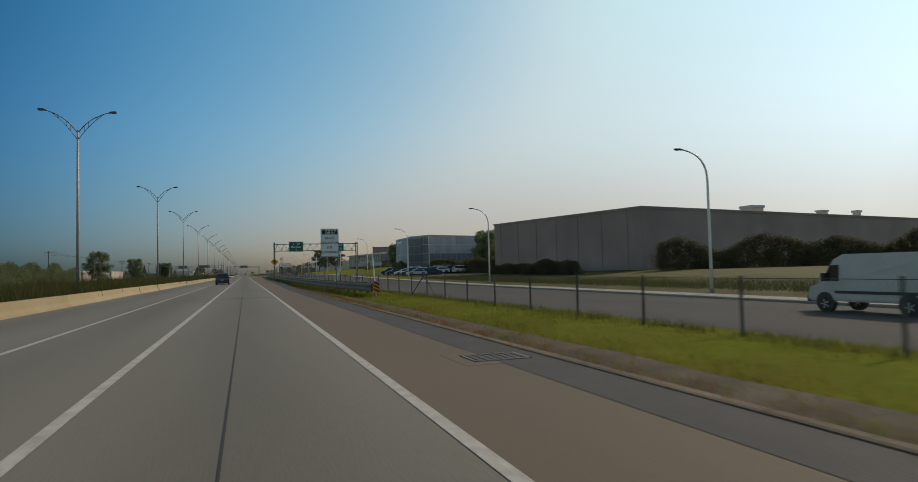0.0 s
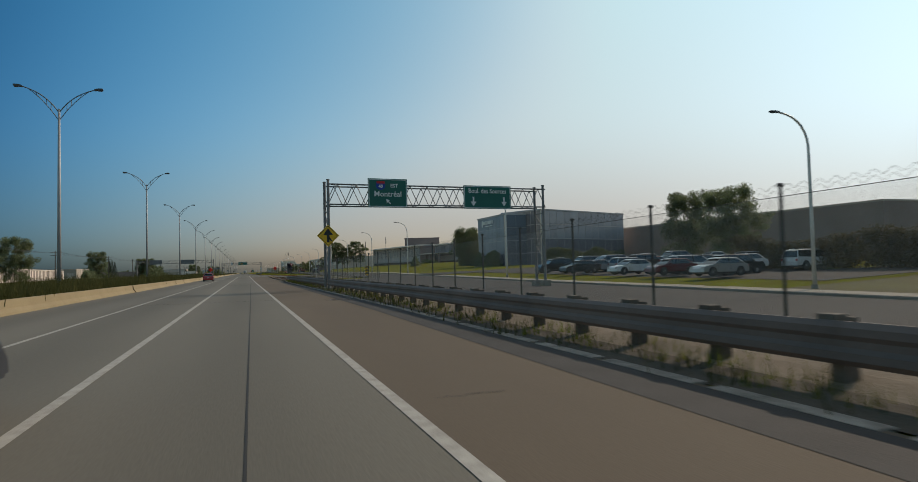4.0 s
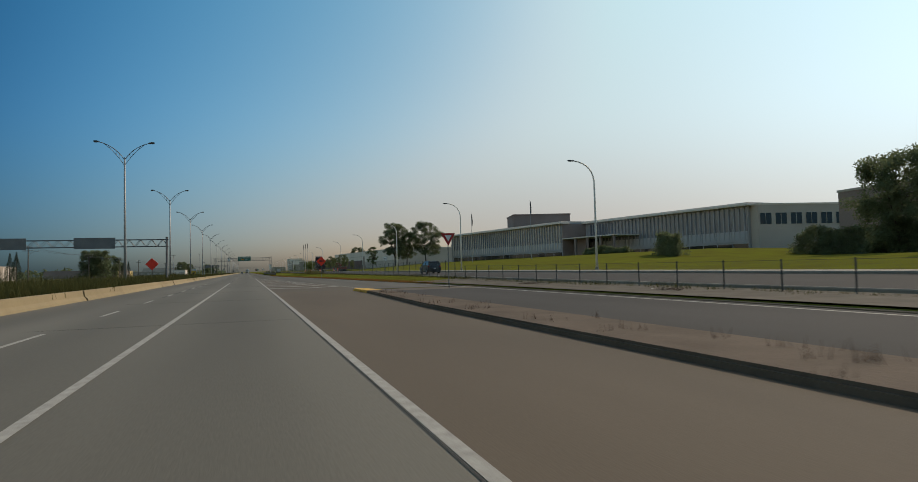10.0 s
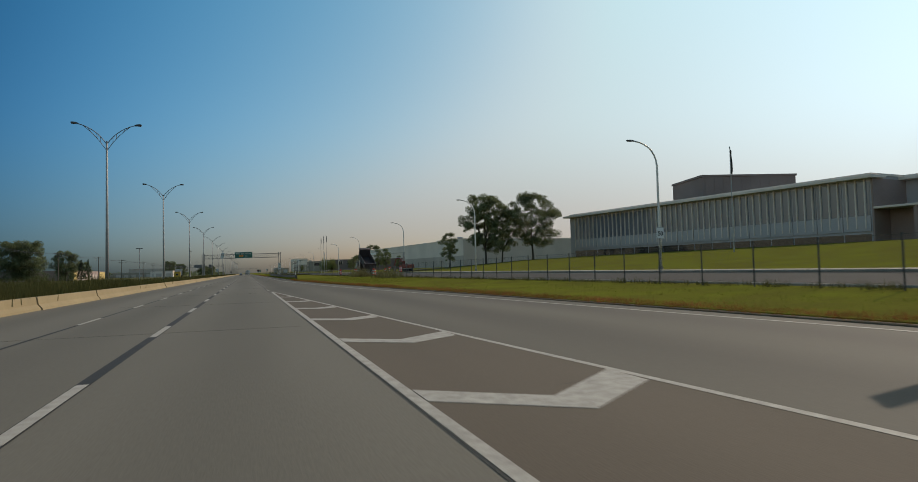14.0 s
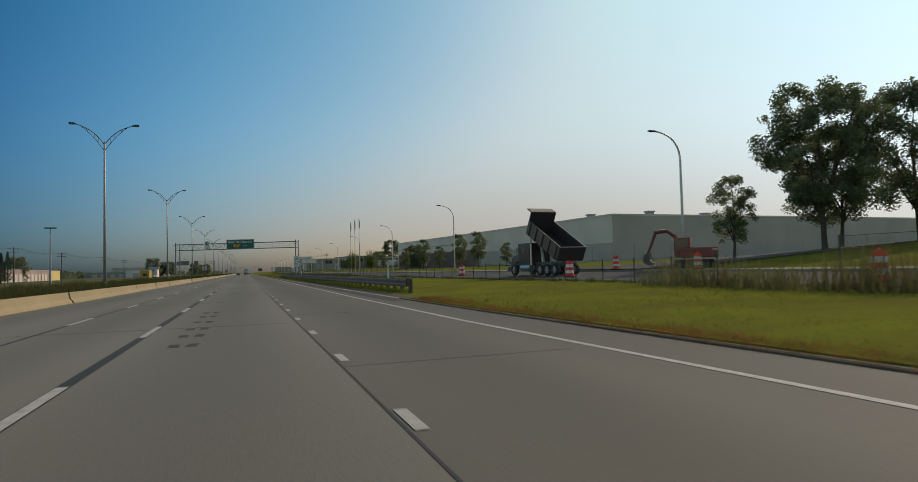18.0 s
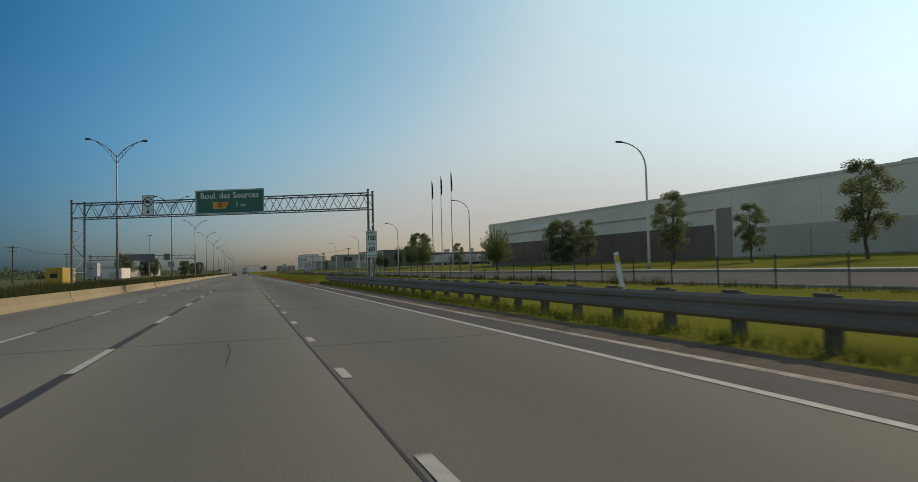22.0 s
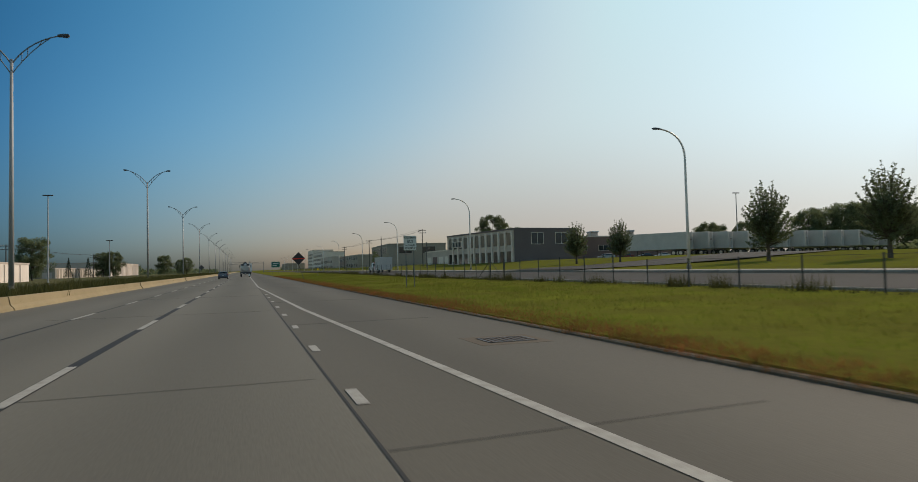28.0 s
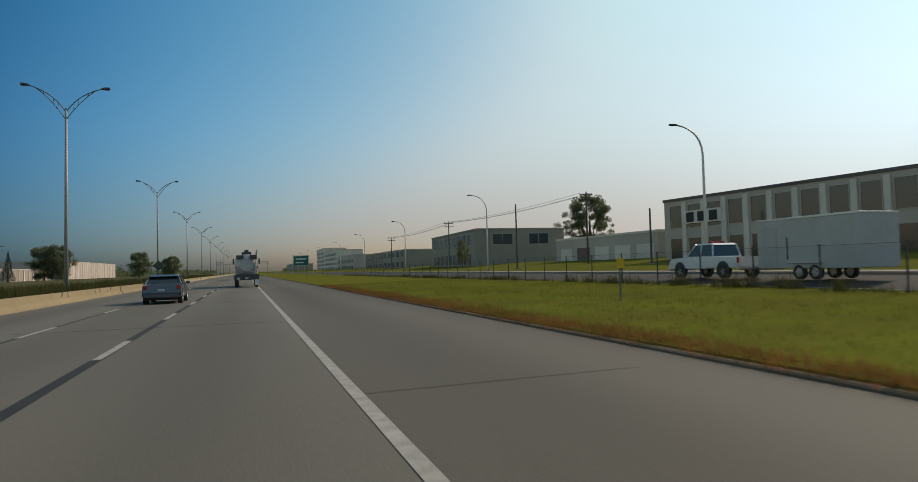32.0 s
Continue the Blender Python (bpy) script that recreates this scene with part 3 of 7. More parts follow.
def crack(x0, y0, x1, y1, width):
    pts = [(x0 + (x1 - x0) * k / 9 + crack_rng.gauss(0, 0.03), y0 + (y1 - y0) * k / 9 + crack_rng.gauss(0, 0.05), width * (0.3 + crack_rng.random()) * (0.4 if k in (0, 9) else 1)) for k in range(10)]
    side = 1 if abs(x1 - x0) > abs(y1 - y0) else 0
    bm = bmesh.new()
    rows = [(bm.verts.new((x - (0 if side else w), y - (w if side else 0), 0.0045)), bm.verts.new((x + (0 if side else w), y + (w if side else 0), 0.0045))) for x, y, w in pts]
    for a, b in zip(rows, rows[1:]):
        bm.faces.new((a[0], b[0], b[1], a[1]))
    bmesh.ops.recalc_face_normals(bm, faces=list(bm.faces))
    part("crack", bm, SEAL, cracks)


for x0, y0, x1, y1 in ((5.04, 298.9, 6.3, 299.1), (4.6, 752.9, 5.1, 753.05), (4.2, 169.2, 5.3, 169.9), (2.1, 150.5, 3.4, 151.2), (-0.5, 177, 0.6, 190)):
    crack(x0, y0, x1, y1, 0.02)
for k in range(46):
    if k < 20:
        y = crack_rng.uniform(30, 300)
        x = crack_rng.uniform(1.8, lerp(EDGE, y) + 2.0)
        crack(x, y, x + crack_rng.uniform(0.5, 1.5), y + crack_rng.uniform(-0.4, 0.4), 0.009)
    elif k < 32:
        y, x = crack_rng.uniform(310, 880), crack_rng.uniform(2.0, 4.0)
        crack(x, y, x + crack_rng.uniform(0.4, 1.6), y + crack_rng.uniform(-0.5, 0.5), 0.009)
    else:
        y, x = crack_rng.uniform(30, 880), crack_rng.uniform(-6.5, 0.8)
        crack(x, y, x + crack_rng.uniform(-0.2, 0.2), y + crack_rng.uniform(2, 7), 0.006)

# ---- median barrier ----
barrier = thing("median_barrier", 0, 0, 0, 0, "low sand-coloured concrete median barrier", "barrier", kind="structure")
prof = [(-9.35, -0.05), (-8.82, -0.05), (-8.86, 0.1), (-9.0, 0.26), (-9.06, 0.6), (-9.26, 0.6), (-9.32, 0.26)]
bm = bmesh.new()
prism(bm, prof, 0.0, 11.96)
seg = mesh_of("barrier_segment", bm, BARRIER)
for k in range(125):
    at("barrier_segment", seg, barrier, 0.05 * math.sin(k * 1.7), -60 + 12 * k)

# ---- street lamps ----
def curve_pts(a, b, c, n=7):
    """Points on a bend from a to c, pulled towards b."""
    a, b, c = Vector(a), Vector(b), Vector(c)
    return [tuple(a * (1 - t) ** 2 + b * 2 * t * (1 - t) + c * t ** 2 for t in (i / n,))[0] for i in range(n + 1)]


LAMP_ARM = mat("weathered_lamp_arm", (0.15, 0.155, 0.16), 0.6, 0.3, var=0.15, s1=1, s2=8, bump=0)


def double_lamp():
    ob = thing("street_lamp", -12.1, 0, 0.3, 0, "tall galvanised double-arm motorway lamp behind the median barrier", "street lamp", "median lamps")
    part("base", tubes(([(0, 0, 0), (0, 0, 0.6)], [0.24, 0.2]), sides=10), KERB, ob)
    part("pole", tubes(([(0, 0, 0.6), (0, 0, 7), (0, 0, 13.6)], [0.15, 0.115, 0.08]), sides=10), POLE, ob, smooth=True)
    for s in (1, -1):
        tip = 2.35
        upper = curve_pts((0, 0, 13.3), (s * 0.8, 0, 14.7), (s * tip, 0, 15.15))
        lower = curve_pts((0, 0, 12.7), (s * 0.85, 0, 14.15), (s * (tip - 0.35), 0, 15.04))
        arm = part("arm", tubes((upper, 0.038), (lower, 0.028), *[([upper[k], lower[k]], 0.022) for k in (2, 3, 5)], sides=6), LAMP_ARM, ob)
        bm = bmesh.new()
        prism(bm, [(s * (tip - 0.05), 15.1), (s * (tip - 0.05), 15.19), (s * (tip + 0.18), 15.28), (s * (tip + 0.55), 15.3), (s * (tip + 0.58), 15.16), (s * (tip + 0.2), 15.12)], -0.13, 0.13)
        bmesh.ops.bevel(bm, geom=list(bm.edges), offset=0.03, segments=2, affect="EDGES")
        head = part("lamp_head", bm, DARKMETAL, arm)
        part("lens", boxes((s * tip + s * 0.37 - 0.15, s * tip + s * 0.37 + 0.15, -0.09, 0.09, 15.09, 15.14), bevel=0.012), GLASS, head)
    return ob


lamp = double_lamp()
LEFT_LAMPS = [28, 70.7, 120, 161.5, 204.5, 248.5, 290, 332.5, 374.8, 416, 458.3, 506, 556, 608.5, 661, 718.7, 772.4, 825]
LEFT_LINE = ((0, -13.6), (70, -13.5), (120, -13.2), (204, -12.7), (290, -12.1), (1500, -12.1))
lamp.matrix_basis = pose(lerp(LEFT_LINE, 28), LEFT_LAMPS[0], 0.3)
for y in LEFT_LAMPS[1:] + [877 + 52 * k for k in range(10)]:
    copy_thing(lamp, pose(lerp(LEFT_LINE, y), y, 0.3))


PALE_POLE = mat("pale_lamp_pole", (0.62, 0.61, 0.58), 0.5, 0.2, var=0.1, s1=1, s2=8, bump=0)


def single_lamp():
    ob = thing("street_lamp", 30.9, 0, 0, 0, "curved single-arm galvanised lamp post on the service road", "street lamp", "service road lamps")
    part("base", tubes(([(0, 0, 0), (0, 0, 0.25)], [0.2, 0.17]), sides=10), KERB, ob)
    part("pole", tubes(([(0, 0, 0.25), (0, 0, 4), (0, 0, 7.8)] + [p for p in curve_pts((0, 0, 8.2), (-0.15, 0, 9.9), (-2.1, 0, 10.1))],
                        [0.12, 0.1, 0.08] + [0.075 - 0.003 * k for k in range(8)]), sides=8), PALE_POLE, ob, smooth=True)
    bm = bmesh.new()
    prism(bm, [(-2.05, 10.06), (-2.05, 10.14), (-2.3, 10.17), (-2.68, 10.16), (-2.7, 10.08), (-2.3, 10.05)], -0.11, 0.11)
    bmesh.ops.bevel(bm, geom=list(bm.edges), offset=0.018, segments=2, affect="EDGES")
    head = part("lamp_head", bm, DARKMETAL, ob)
    part("lens", boxes((-2.62, -2.34, -0.07, 0.07, 10.03, 10.07), bevel=0.01), GLASS, head)
    return ob


lamp = single_lamp()
RIGHT_LAMPS = [5, 47.5, 90.8, 136, 181.3, 232.3, 269.8, 310, 349.5, 393.2, 436, 479.5, 534.3, 578.3, 621, 666.2, 715, 762.3, 808.4]
lamp.matrix_basis = pose(30.9, RIGHT_LAMPS[0], land_z(30.9, 5))
for y in RIGHT_LAMPS[1:] + [851 + 46 * k for k in range(9)]:
    copy_thing(lamp, pose(30.9, y, land_z(30.9, y)))


# ---- guard rails ----
def guard_rail(xf, y0, y1, label, shade, lift):
    rail = thing("guard_rail", 0, 0, lift, 0, label, "guard rail", "roadside guard rails")
    prof = [(-0.04, 0.29), (-0.10, 0.35), (-0.10, 0.43), (-0.065, 0.48), (-0.065, 0.55), (-0.10, 0.60), (-0.10, 0.68), (-0.04, 0.74),
            (-0.02, 0.74), (-0.07, 0.68), (-0.07, 0.60), (-0.035, 0.55), (-0.035, 0.48), (-0.07, 0.43), (-0.07, 0.35), (-0.02, 0.29)]
    wood = mesh_of("post", boxes((0.12, 0.32, -0.1, 0.1, -0.15, 0.76), bevel=0.015), WOOD)
    block = mesh_of("block", boxes((-0.02, 0.16, -0.12, 0.12, 0.34, 0.80), bevel=0.012), WOOD)
    y = y0
    while y < y1:
        e = min(y + 3.81, y1)
        bm = bmesh.new()
        a = [bm.verts.new((xf(y) + p[0], y, p[1])) for p in prof]
        b = [bm.verts.new((xf(e + 0.02) + p[0], e + 0.02, p[1])) for p in prof]
        for i in range(len(prof)):
            bm.faces.new((a[i], b[i], b[(i + 1) % 16], a[(i + 1) % 16]))
        part("beam", bm, shade, rail)
        y = e
    y = y0 + 0.2
    while y < y1:
        at("post", wood, rail, xf(y), y)
        at("block", block, rail, xf(y), y)
        y += 1.905
    return rail


rail_a = guard_rail(lambda y: lerp(((44, 6.1), (52, 5.78), (62, 5.5), (75, 5.4), (130, 5.9), (206, 6.0)), y), 44, 206, "weathered grey steel guard rail on wooden posts", RAIL, 0.04)
rail_b = guard_rail(lambda y: lerp(((468, 8.9), (500, 8.4), (545, 8.3), (590, 8.3), (604, 8.6)), y), 475, 604, "weathered grey steel guard rail on wooden posts beside the grass", RAIL, 0.11)
bm = boxes((6.08, 6.42, 43.75, 43.85, 0.22, 0.86), bevel=0.01)
plate = part("end_plate", bm, mat("faded_orange_sheet", (0.62, 0.20, 0.02), 0.5, var=0.12), rail_a, "faded orange end plate with black slanting stripes")
for k in range(3):
    part("stripe", prism(bmesh.new(), [(6.09, 0.42 + 0.19 * k), (6.41, 0.25 + 0.19 * k), (6.41, 0.34 + 0.19 * k), (6.09, 0.51 + 0.19 * k)], 43.74, 43.75), BLACK, plate)


# ---- fences ----
def fence(xf, zf, y0, y1, step, height, label, barbed=False):
    ob = thing("chain_link_fence", 0, 0, 0, 0, label, "fence", "chain link fences")
    post = mesh_of("post", tubes(([(0, 0, -0.15), (0, 0, height + 0.05)], 0.032), sides=7), FENCE_POST)
    n = int((y1 - y0) / step)
    tops = []
    for k in range(n + 1):
        y = y0 + k * step
        at("post", post, ob, xf(y), y, zf(y))
        tops.append((xf(y), y, zf(y) + height))
    part("top_wire", tubes((tops, 0.006), sides=4), FENCE_POST, ob)
    strip("wire_mesh", [[(p[0], p[1], p[2] - height + 0.03), (p[0], p[1], p[2])] for p in tops], CHAIN_TALL if barbed else CHAIN, kind="", parent=ob)
    if barbed:
        for j in range(2):
            zig = []
            for a, b in zip(tops, tops[1:]):
                for k in range(24):
                    f = k / 24
                    zig.append((a[0] + (b[0] - a[0]) * f , a[1] + (b[1] - a[1]) * f, a[2] + (b[2] - a[2]) * f + 0.02 + 0.09 * j + (0.10 if k % 2 else 0.0)))
            part("barbed_wire", tubes((zig, 0.004), sides=4), FENCE_POST, ob)
        arm = mesh_of("post_cap", tubes(([(0, 0, 0), (0, 0, 0.2)], 0.028), ([(-0.05, 0, 0.2), (0.05, 0, 0.2)], 0.035), sides=6), FENCE_POST)
        for p in tops:
            at("post_cap", arm, ob, *p)
    return ob


low_fence = fence(lambda y: 8.25, lambda y: -0.02, -20, 97, 3.05, 1.15, "low galvanised chain link fence beside the shoulder")
for y0, y1 in ((41.48, 39.2), (41.48, 44.4)):
    part("brace", tubes(([(8.25, y0, 1.19), (8.25, y1, -0.04)], 0.028), sides=6), FENCE_POST, low_fence)
fence(lambda y: lerp(((100, 8.4), (150, 9.2), (188, 9.5)), y), lambda y: lerp(((177, -0.1), (200, 0.08)), y), 101, 207.5, 3.8, 2.6, "tall chain link fence topped with barbed wire", True)
for y0, y1, high, lab in ((206, 315.8, 1.2, "low galvanised chain link fence along the service road"), (315.8, 458.9, 1.7, "taller chain link fence along the service road"),
                          (462, 702.95, 1.2, "low galvanised chain link fence along the service road"), (706, 940, 1.5, "chain link fence with dark posts along the service road")):
    side_fence = fence(lambda y: lerp(((206, 19.8), (260, 18.6), (330, 19.0), (1000, 19.0)), y), lambda y: lerp(FENCE_Z, y), y0, y1, 3.05, high, lab)
for y in (724.0, 721.1):
    part("terminal_post", tubes(([(19.0, y, 0.1), (19.0, y, 2.35)], 0.045), sides=8), FENCE_POST, side_fence, "taller steel end post")
for y in (721.3, 727.0):
    part("brace", tubes(([(19.0, 724.0, 1.75), (19.0, y, 0.28)], 0.03), sides=6), FENCE_POST, side_fence)


# ---- sign gantries ----
def gantry(y, x0, x1, low, high, label, legs, planes=(-0.5, 0.5), foot=0.0, skew=0.0, pivot=0.0):
    """A steel lattice beam on legs. legs: x of each leg's uprights; planes: y of the front and the back lattice; skew: turn about the leg at pivot."""
    ob = thing("sign_gantry", 0, y, 0, 0, label, "sign gantry", "sign gantries")
    ob.matrix_basis = pose(pivot, y, 0, 0, 0, skew) @ Matrix.Translation((-pivot, 0, 0))
    n = max(6, round((x1 - x0) / 1.45))
    bay = (x1 - x0) / n
    front, back = planes
    chords = [part("chord", tubes(([(x0, j, z), (x1, j, z)], 0.06), sides=6), GANTRY, ob) for j in planes for z in (low, high)]
    up = tubes(([(0, 0, 0), (bay / 2, 0, high - low)], 0.032), sides=5)
    down = tubes(([(0, 0, high - low), (bay / 2, 0, 0)], 0.032), sides=5)
    deep = back - front
    bars = {"diagonal_up": mesh_of("lattice_bar", up, GANTRY), "diagonal_down": mesh_of("lattice_bar", down, GANTRY),
            "cross_top": mesh_of("lattice_bar", tubes(([(0, 0, 0), (bay, deep, 0)], 0.024), sides=5), GANTRY),
            "cross_low": mesh_of("lattice_bar", tubes(([(0, 0, 0), (0, deep, 0)], 0.026), sides=5), GANTRY)}
    for k in range(n):
        a = x0 + bay * k
        for j, chord in ((front, chords[0]), (back, chords[2])):
            at("lattice_bar", bars["diagonal_up"], chord, a, j, low)
            at("lattice_bar", bars["diagonal_down"], chord, a + bay / 2, j, low)
        at("lattice_bar", bars["cross_top"], chords[1], a, front, high)
        at("lattice_bar", bars["cross_low"], chords[0], a, front, low)
    for lx in legs:
        for j in planes:
            leg = part("leg", tubes(([(lx, j, foot), (lx, j, high + 0.3)], [0.125, 0.105]), sides=10), GANTRY, ob)
            part("leg_cap", tubes(([(lx, j, high + 0.3), (lx, j, high + 0.36)], 0.14), sides=10), GANTRY, leg)
            part("footing", boxes((lx - 0.35, lx + 0.35, j - 0.35, j + 0.35, foot - 0.4, foot + 0.15), bevel=0.03), KERB, leg)
        h, k = foot + 0.45, 0
        while h + 1.35 < low + 0.1:
            a, b = (front, back) if k % 2 else (back, front)
            part("brace", tubes(([(lx, a, h), (lx, b, h + 1.35)], 0.045), sides=6), GANTRY, leg)
            part("strut", tubes(([(lx, front, h + 1.35), (lx, back, h + 1.35)], 0.04), sides=6), GANTRY, leg)
            h += 1.35
            k += 1
    return ob


def plate(parent, name, x0, x1, z0, z1, y, material, border=None, label="", rim=0.05):
    """An upright sign plate that faces the traffic."""
    p = part(name, boxes((x0, x1, y, y + 0.05, z0, z1), bevel=0.012), material, parent, label)
    if border:
        part("border", boxes((x0 + rim, x1 - rim, y - 0.004, y, z1 - 2 * rim, z1 - rim), (x0 + rim, x1 - rim, y - 0.004, y, z0 + rim, z0 + 2 * rim),
                             (x0 + rim, x0 + 2 * rim, y - 0.004, y, z0 + 2 * rim, z1 - 2 * rim), (x1 - 2 * rim, x1 - rim, y - 0.004, y, z0 + 2 * rim, z1 - 2 * rim)), border, p)
    return p


def arrow(parent, x, y, z, size, turn, material, name="arrow"):
    """A straight arrow in the plane of a plate; turn 0 points up."""
    s = size
    pts = [(-0.09, -0.5), (0.09, -0.5), (0.09, 0.02), (0.34, 0.02), (0, 0.5), (-0.34, 0.02), (-0.09, 0.02)]
    c, d = math.cos(radians(turn)), math.sin(radians(turn))
    bm = bmesh.new()
    prism(bm, [(x + s * (p[0] * c - p[1] * d), z + s * (p[0] * d + p[1] * c)) for p in pts], y - 0.006, y)
    return part(name, bm, material, parent)


# first gantry, over the service road and its ramp
g = gantry(156.35, 5.9, 24.4, 6.38, 7.9, "grey steel lattice gantry with two green signs over the service road", (5.9, 24.2), (-0.45, 1.05), skew=3.5, pivot=5.9)
s = plate(g, "sign", 8.9, 12.03, 6.18, 8.4, -0.62, GREEN_SIGN, WHITE, "green motorway sign with a shield and an arrow")
lettering("lettering", "EST", 0.4, WHITE, s, facing(10.98, -0.632, 7.85), bold=0.008)
lettering("lettering", "Montréal", 0.6, WHITE, s, facing(10.47, -0.632, 7.2), bold=0.008)
arrow(s, 10.5, -0.63, 6.62, 0.5, 45, WHITE)
bm = bmesh.new()
prism(bm, [(9.56, 8.12), (10.24, 8.12), (10.28, 7.8), (10.16, 7.62), (9.9, 7.5), (9.64, 7.62), (9.52, 7.8)], -0.63, -0.62)
sh = part("shield", bm, mat("shield_blue", (0.01, 0.05, 0.30), 0.5), s, "blue route shield with a red band")
part("band", boxes((9.58, 10.22, -0.636, -0.63, 8.02, 8.2)), mat("shield_red", (0.5, 0.02, 0.02), 0.5), sh)
lettering("lettering", "40", 0.34, WHITE, sh, facing(9.9, -0.636, 7.79), bold=0.01)
s = plate(g, "sign", 16.8, 21.05, 6.15, 8.05, -0.62, GREEN_SIGN, WHITE, "green motorway sign with two downward arrows")
lettering("lettering", "Boul. des Sources", 0.54, WHITE, s, facing(18.92, -0.632, 7.6), bold=0.008, squeeze=0.88)
for x in (17.65, 20.4):
    arrow(s, x, -0.63, 6.75, 0.75, 180, WHITE)
# merge sign on the first gantry's leg
ob = thing("warning_sign", 5.85, 155.76, 0.1, 0, "yellow diamond merge sign on the gantry leg", "road sign")
bm = bmesh.new()
prism(bm, [(0, 3.1), (0.82, 3.92), (0, 4.74), (-0.82, 3.92)], -0.06, -0.02)
d = part("plate", bm, YELLOW, ob)
bm = bmesh.new()
for a, b in (((0, 3.2), (0.72, 3.92)), ((0.72, 3.92), (0, 4.64)), ((0, 4.64), (-0.72, 3.92)), ((-0.72, 3.92), (0, 3.2))):
    tube(bm, [(a[0], -0.062, a[1]), (b[0], -0.062, b[1])], 0.014, 4)
part("border", bm, BLACK, d)
arrow(d, 0.0, -0.062, 3.95, 1.05, 0, BLACK)
bm = bmesh.new()
prism(bm, [(0.05, 3.9), (0.28, 3.55), (0.2, 3.5), (0.02, 3.75)], -0.068, -0.061)
part("branch", bm, BLACK, d)
part("bracket", boxes((-0.04, 0.04, -0.02, 0.15, 3.2, 4.6)), GALV, ob)

# second gantry, over the motorway
g = gantry(594, -17.9, 11.6, 7.1, 8.5, "grey lattice gantry slanting across the motorway with green exit sign", (-17.8, 11.5), (-0.6, 1.25), skew=-24, pivot=11.5)
s = plate(g, "sign", -5.2, 1.55, 7.0, 9.3, -0.68, GREEN_SIGN, WHITE, "green exit sign with an orange exit number panel")
lettering("lettering", "Boul. des Sources", 0.82, WHITE, s, facing(-1.82, -0.692, 8.72), bold=0.008, squeeze=0.98)
bm = bmesh.new()
prism(bm, [(-3.45, 7.5), (-2.2, 7.5), (-1.82, 8.14), (-3.45, 8.14)], -0.70, -0.68)
o = part("exit_panel", bm, mat("exit_orange", (0.72, 0.28, 0.02), 0.5), s, "orange exit number panel")
lettering("lettering", "55", 0.5, BLACK, o, facing(-2.75, -0.706, 7.82), bold=0.012)
lettering("lettering", "1", 0.6, WHITE, s, facing(-1.08, -0.692, 7.82), bold=0.008)
lettering("lettering", "km", 0.4, WHITE, s, facing(-0.48, -0.692, 7.76), bold=0.006)
s = plate(g, "sign", -10.55, -9.35, 7.1, 9.05, -0.68, WHITE, BLACK, "white lane sign with a struck-out lorry", 0.03)
bm = bmesh.new()
tube(bm, [(-9.95 + 0.44 * math.cos(a), -0.69, 8.4 + 0.44 * math.sin(a)) for a in np.linspace(0, 2 * math.pi, 21)], 0.04, 5, False)
tube(bm, [(-10.25, -0.692, 8.7), (-9.65, -0.692, 8.1)], 0.03, 5)
part("ring", bm, BLACK, s)
part("lorry_mark", boxes((-10.2, -9.9, -0.69, -0.68, 8.3, 8.56), (-9.88, -9.72, -0.69, -0.68, 8.3, 8.48)), BLACK, s)
arrow(s, -9.95, -0.69, 7.5, 0.5, 180, BLACK)
# speed signs by the second gantry's leg
ob = thing("speed_sign", 11.45, 593.2, 0.0, 0, "white speed limit plates on a grey post beside the gantry leg", "road sign")
part("post", tubes(([(0, 0.06, -0.2), (0, 0.06, 5.0)], 0.05)), GALV, ob)
p = plate(ob, "plate", -0.5, 0.5, 3.75, 4.95, -0.03, WHITE, BLACK, "white plate MAXIMUM 100", 0.02)
lettering("lettering", "MAXIMUM", 0.2, BLACK, p, facing(0, -0.042, 4.77), squeeze=0.85)
lettering("lettering", "100", 0.62, BLACK, p, facing(0, -0.042, 4.27), bold=0.012, squeeze=0.85)
p = plate(ob, "plate", -0.5, 0.5, 2.45, 3.7, -0.03, WHITE, BLACK, "white plate 60 MINIMUM", 0.02)
lettering("lettering", "60", 0.62, BLACK, p, facing(0, -0.042, 3.22), bold=0.012)
lettering("lettering", "MINIMUM", 0.2, BLACK, p, facing(0, -0.042, 2.65), squeeze=0.85)

# gantries over the opposite carriageway, seen from behind
g = gantry(356, -36, -10.4, 5.35, 6.3, "grey lattice gantry over the opposite carriageway with sign backs", (-35.6, -10.6), (-0.45, 0.45))
for a, b in ((-31.5, -27.5), (-22.0, -17.0)):
    plate(g, "sign_back", a, b, 5.1, 6.6, -0.6, SIGN_BACK, label="bare aluminium back of a sign")
g = gantry(708, -35, -11.2, 5.2, 6.1, "grey lattice gantry over the opposite carriageway with sign backs", (-34.6, -11.4), (-0.45, 0.45))
for a, b in ((-25.5, -20.5), (-18.6, -17.2)):
    plate(g, "sign_back", a, b, 4.9, 6.5, -0.6, SIGN_BACK, label="bare aluminium back of a sign")
g = gantry(1180, -16, 14, 6.5, 7.8, "far grey lattice gantry across the motorway", (-14.5, 13.5))


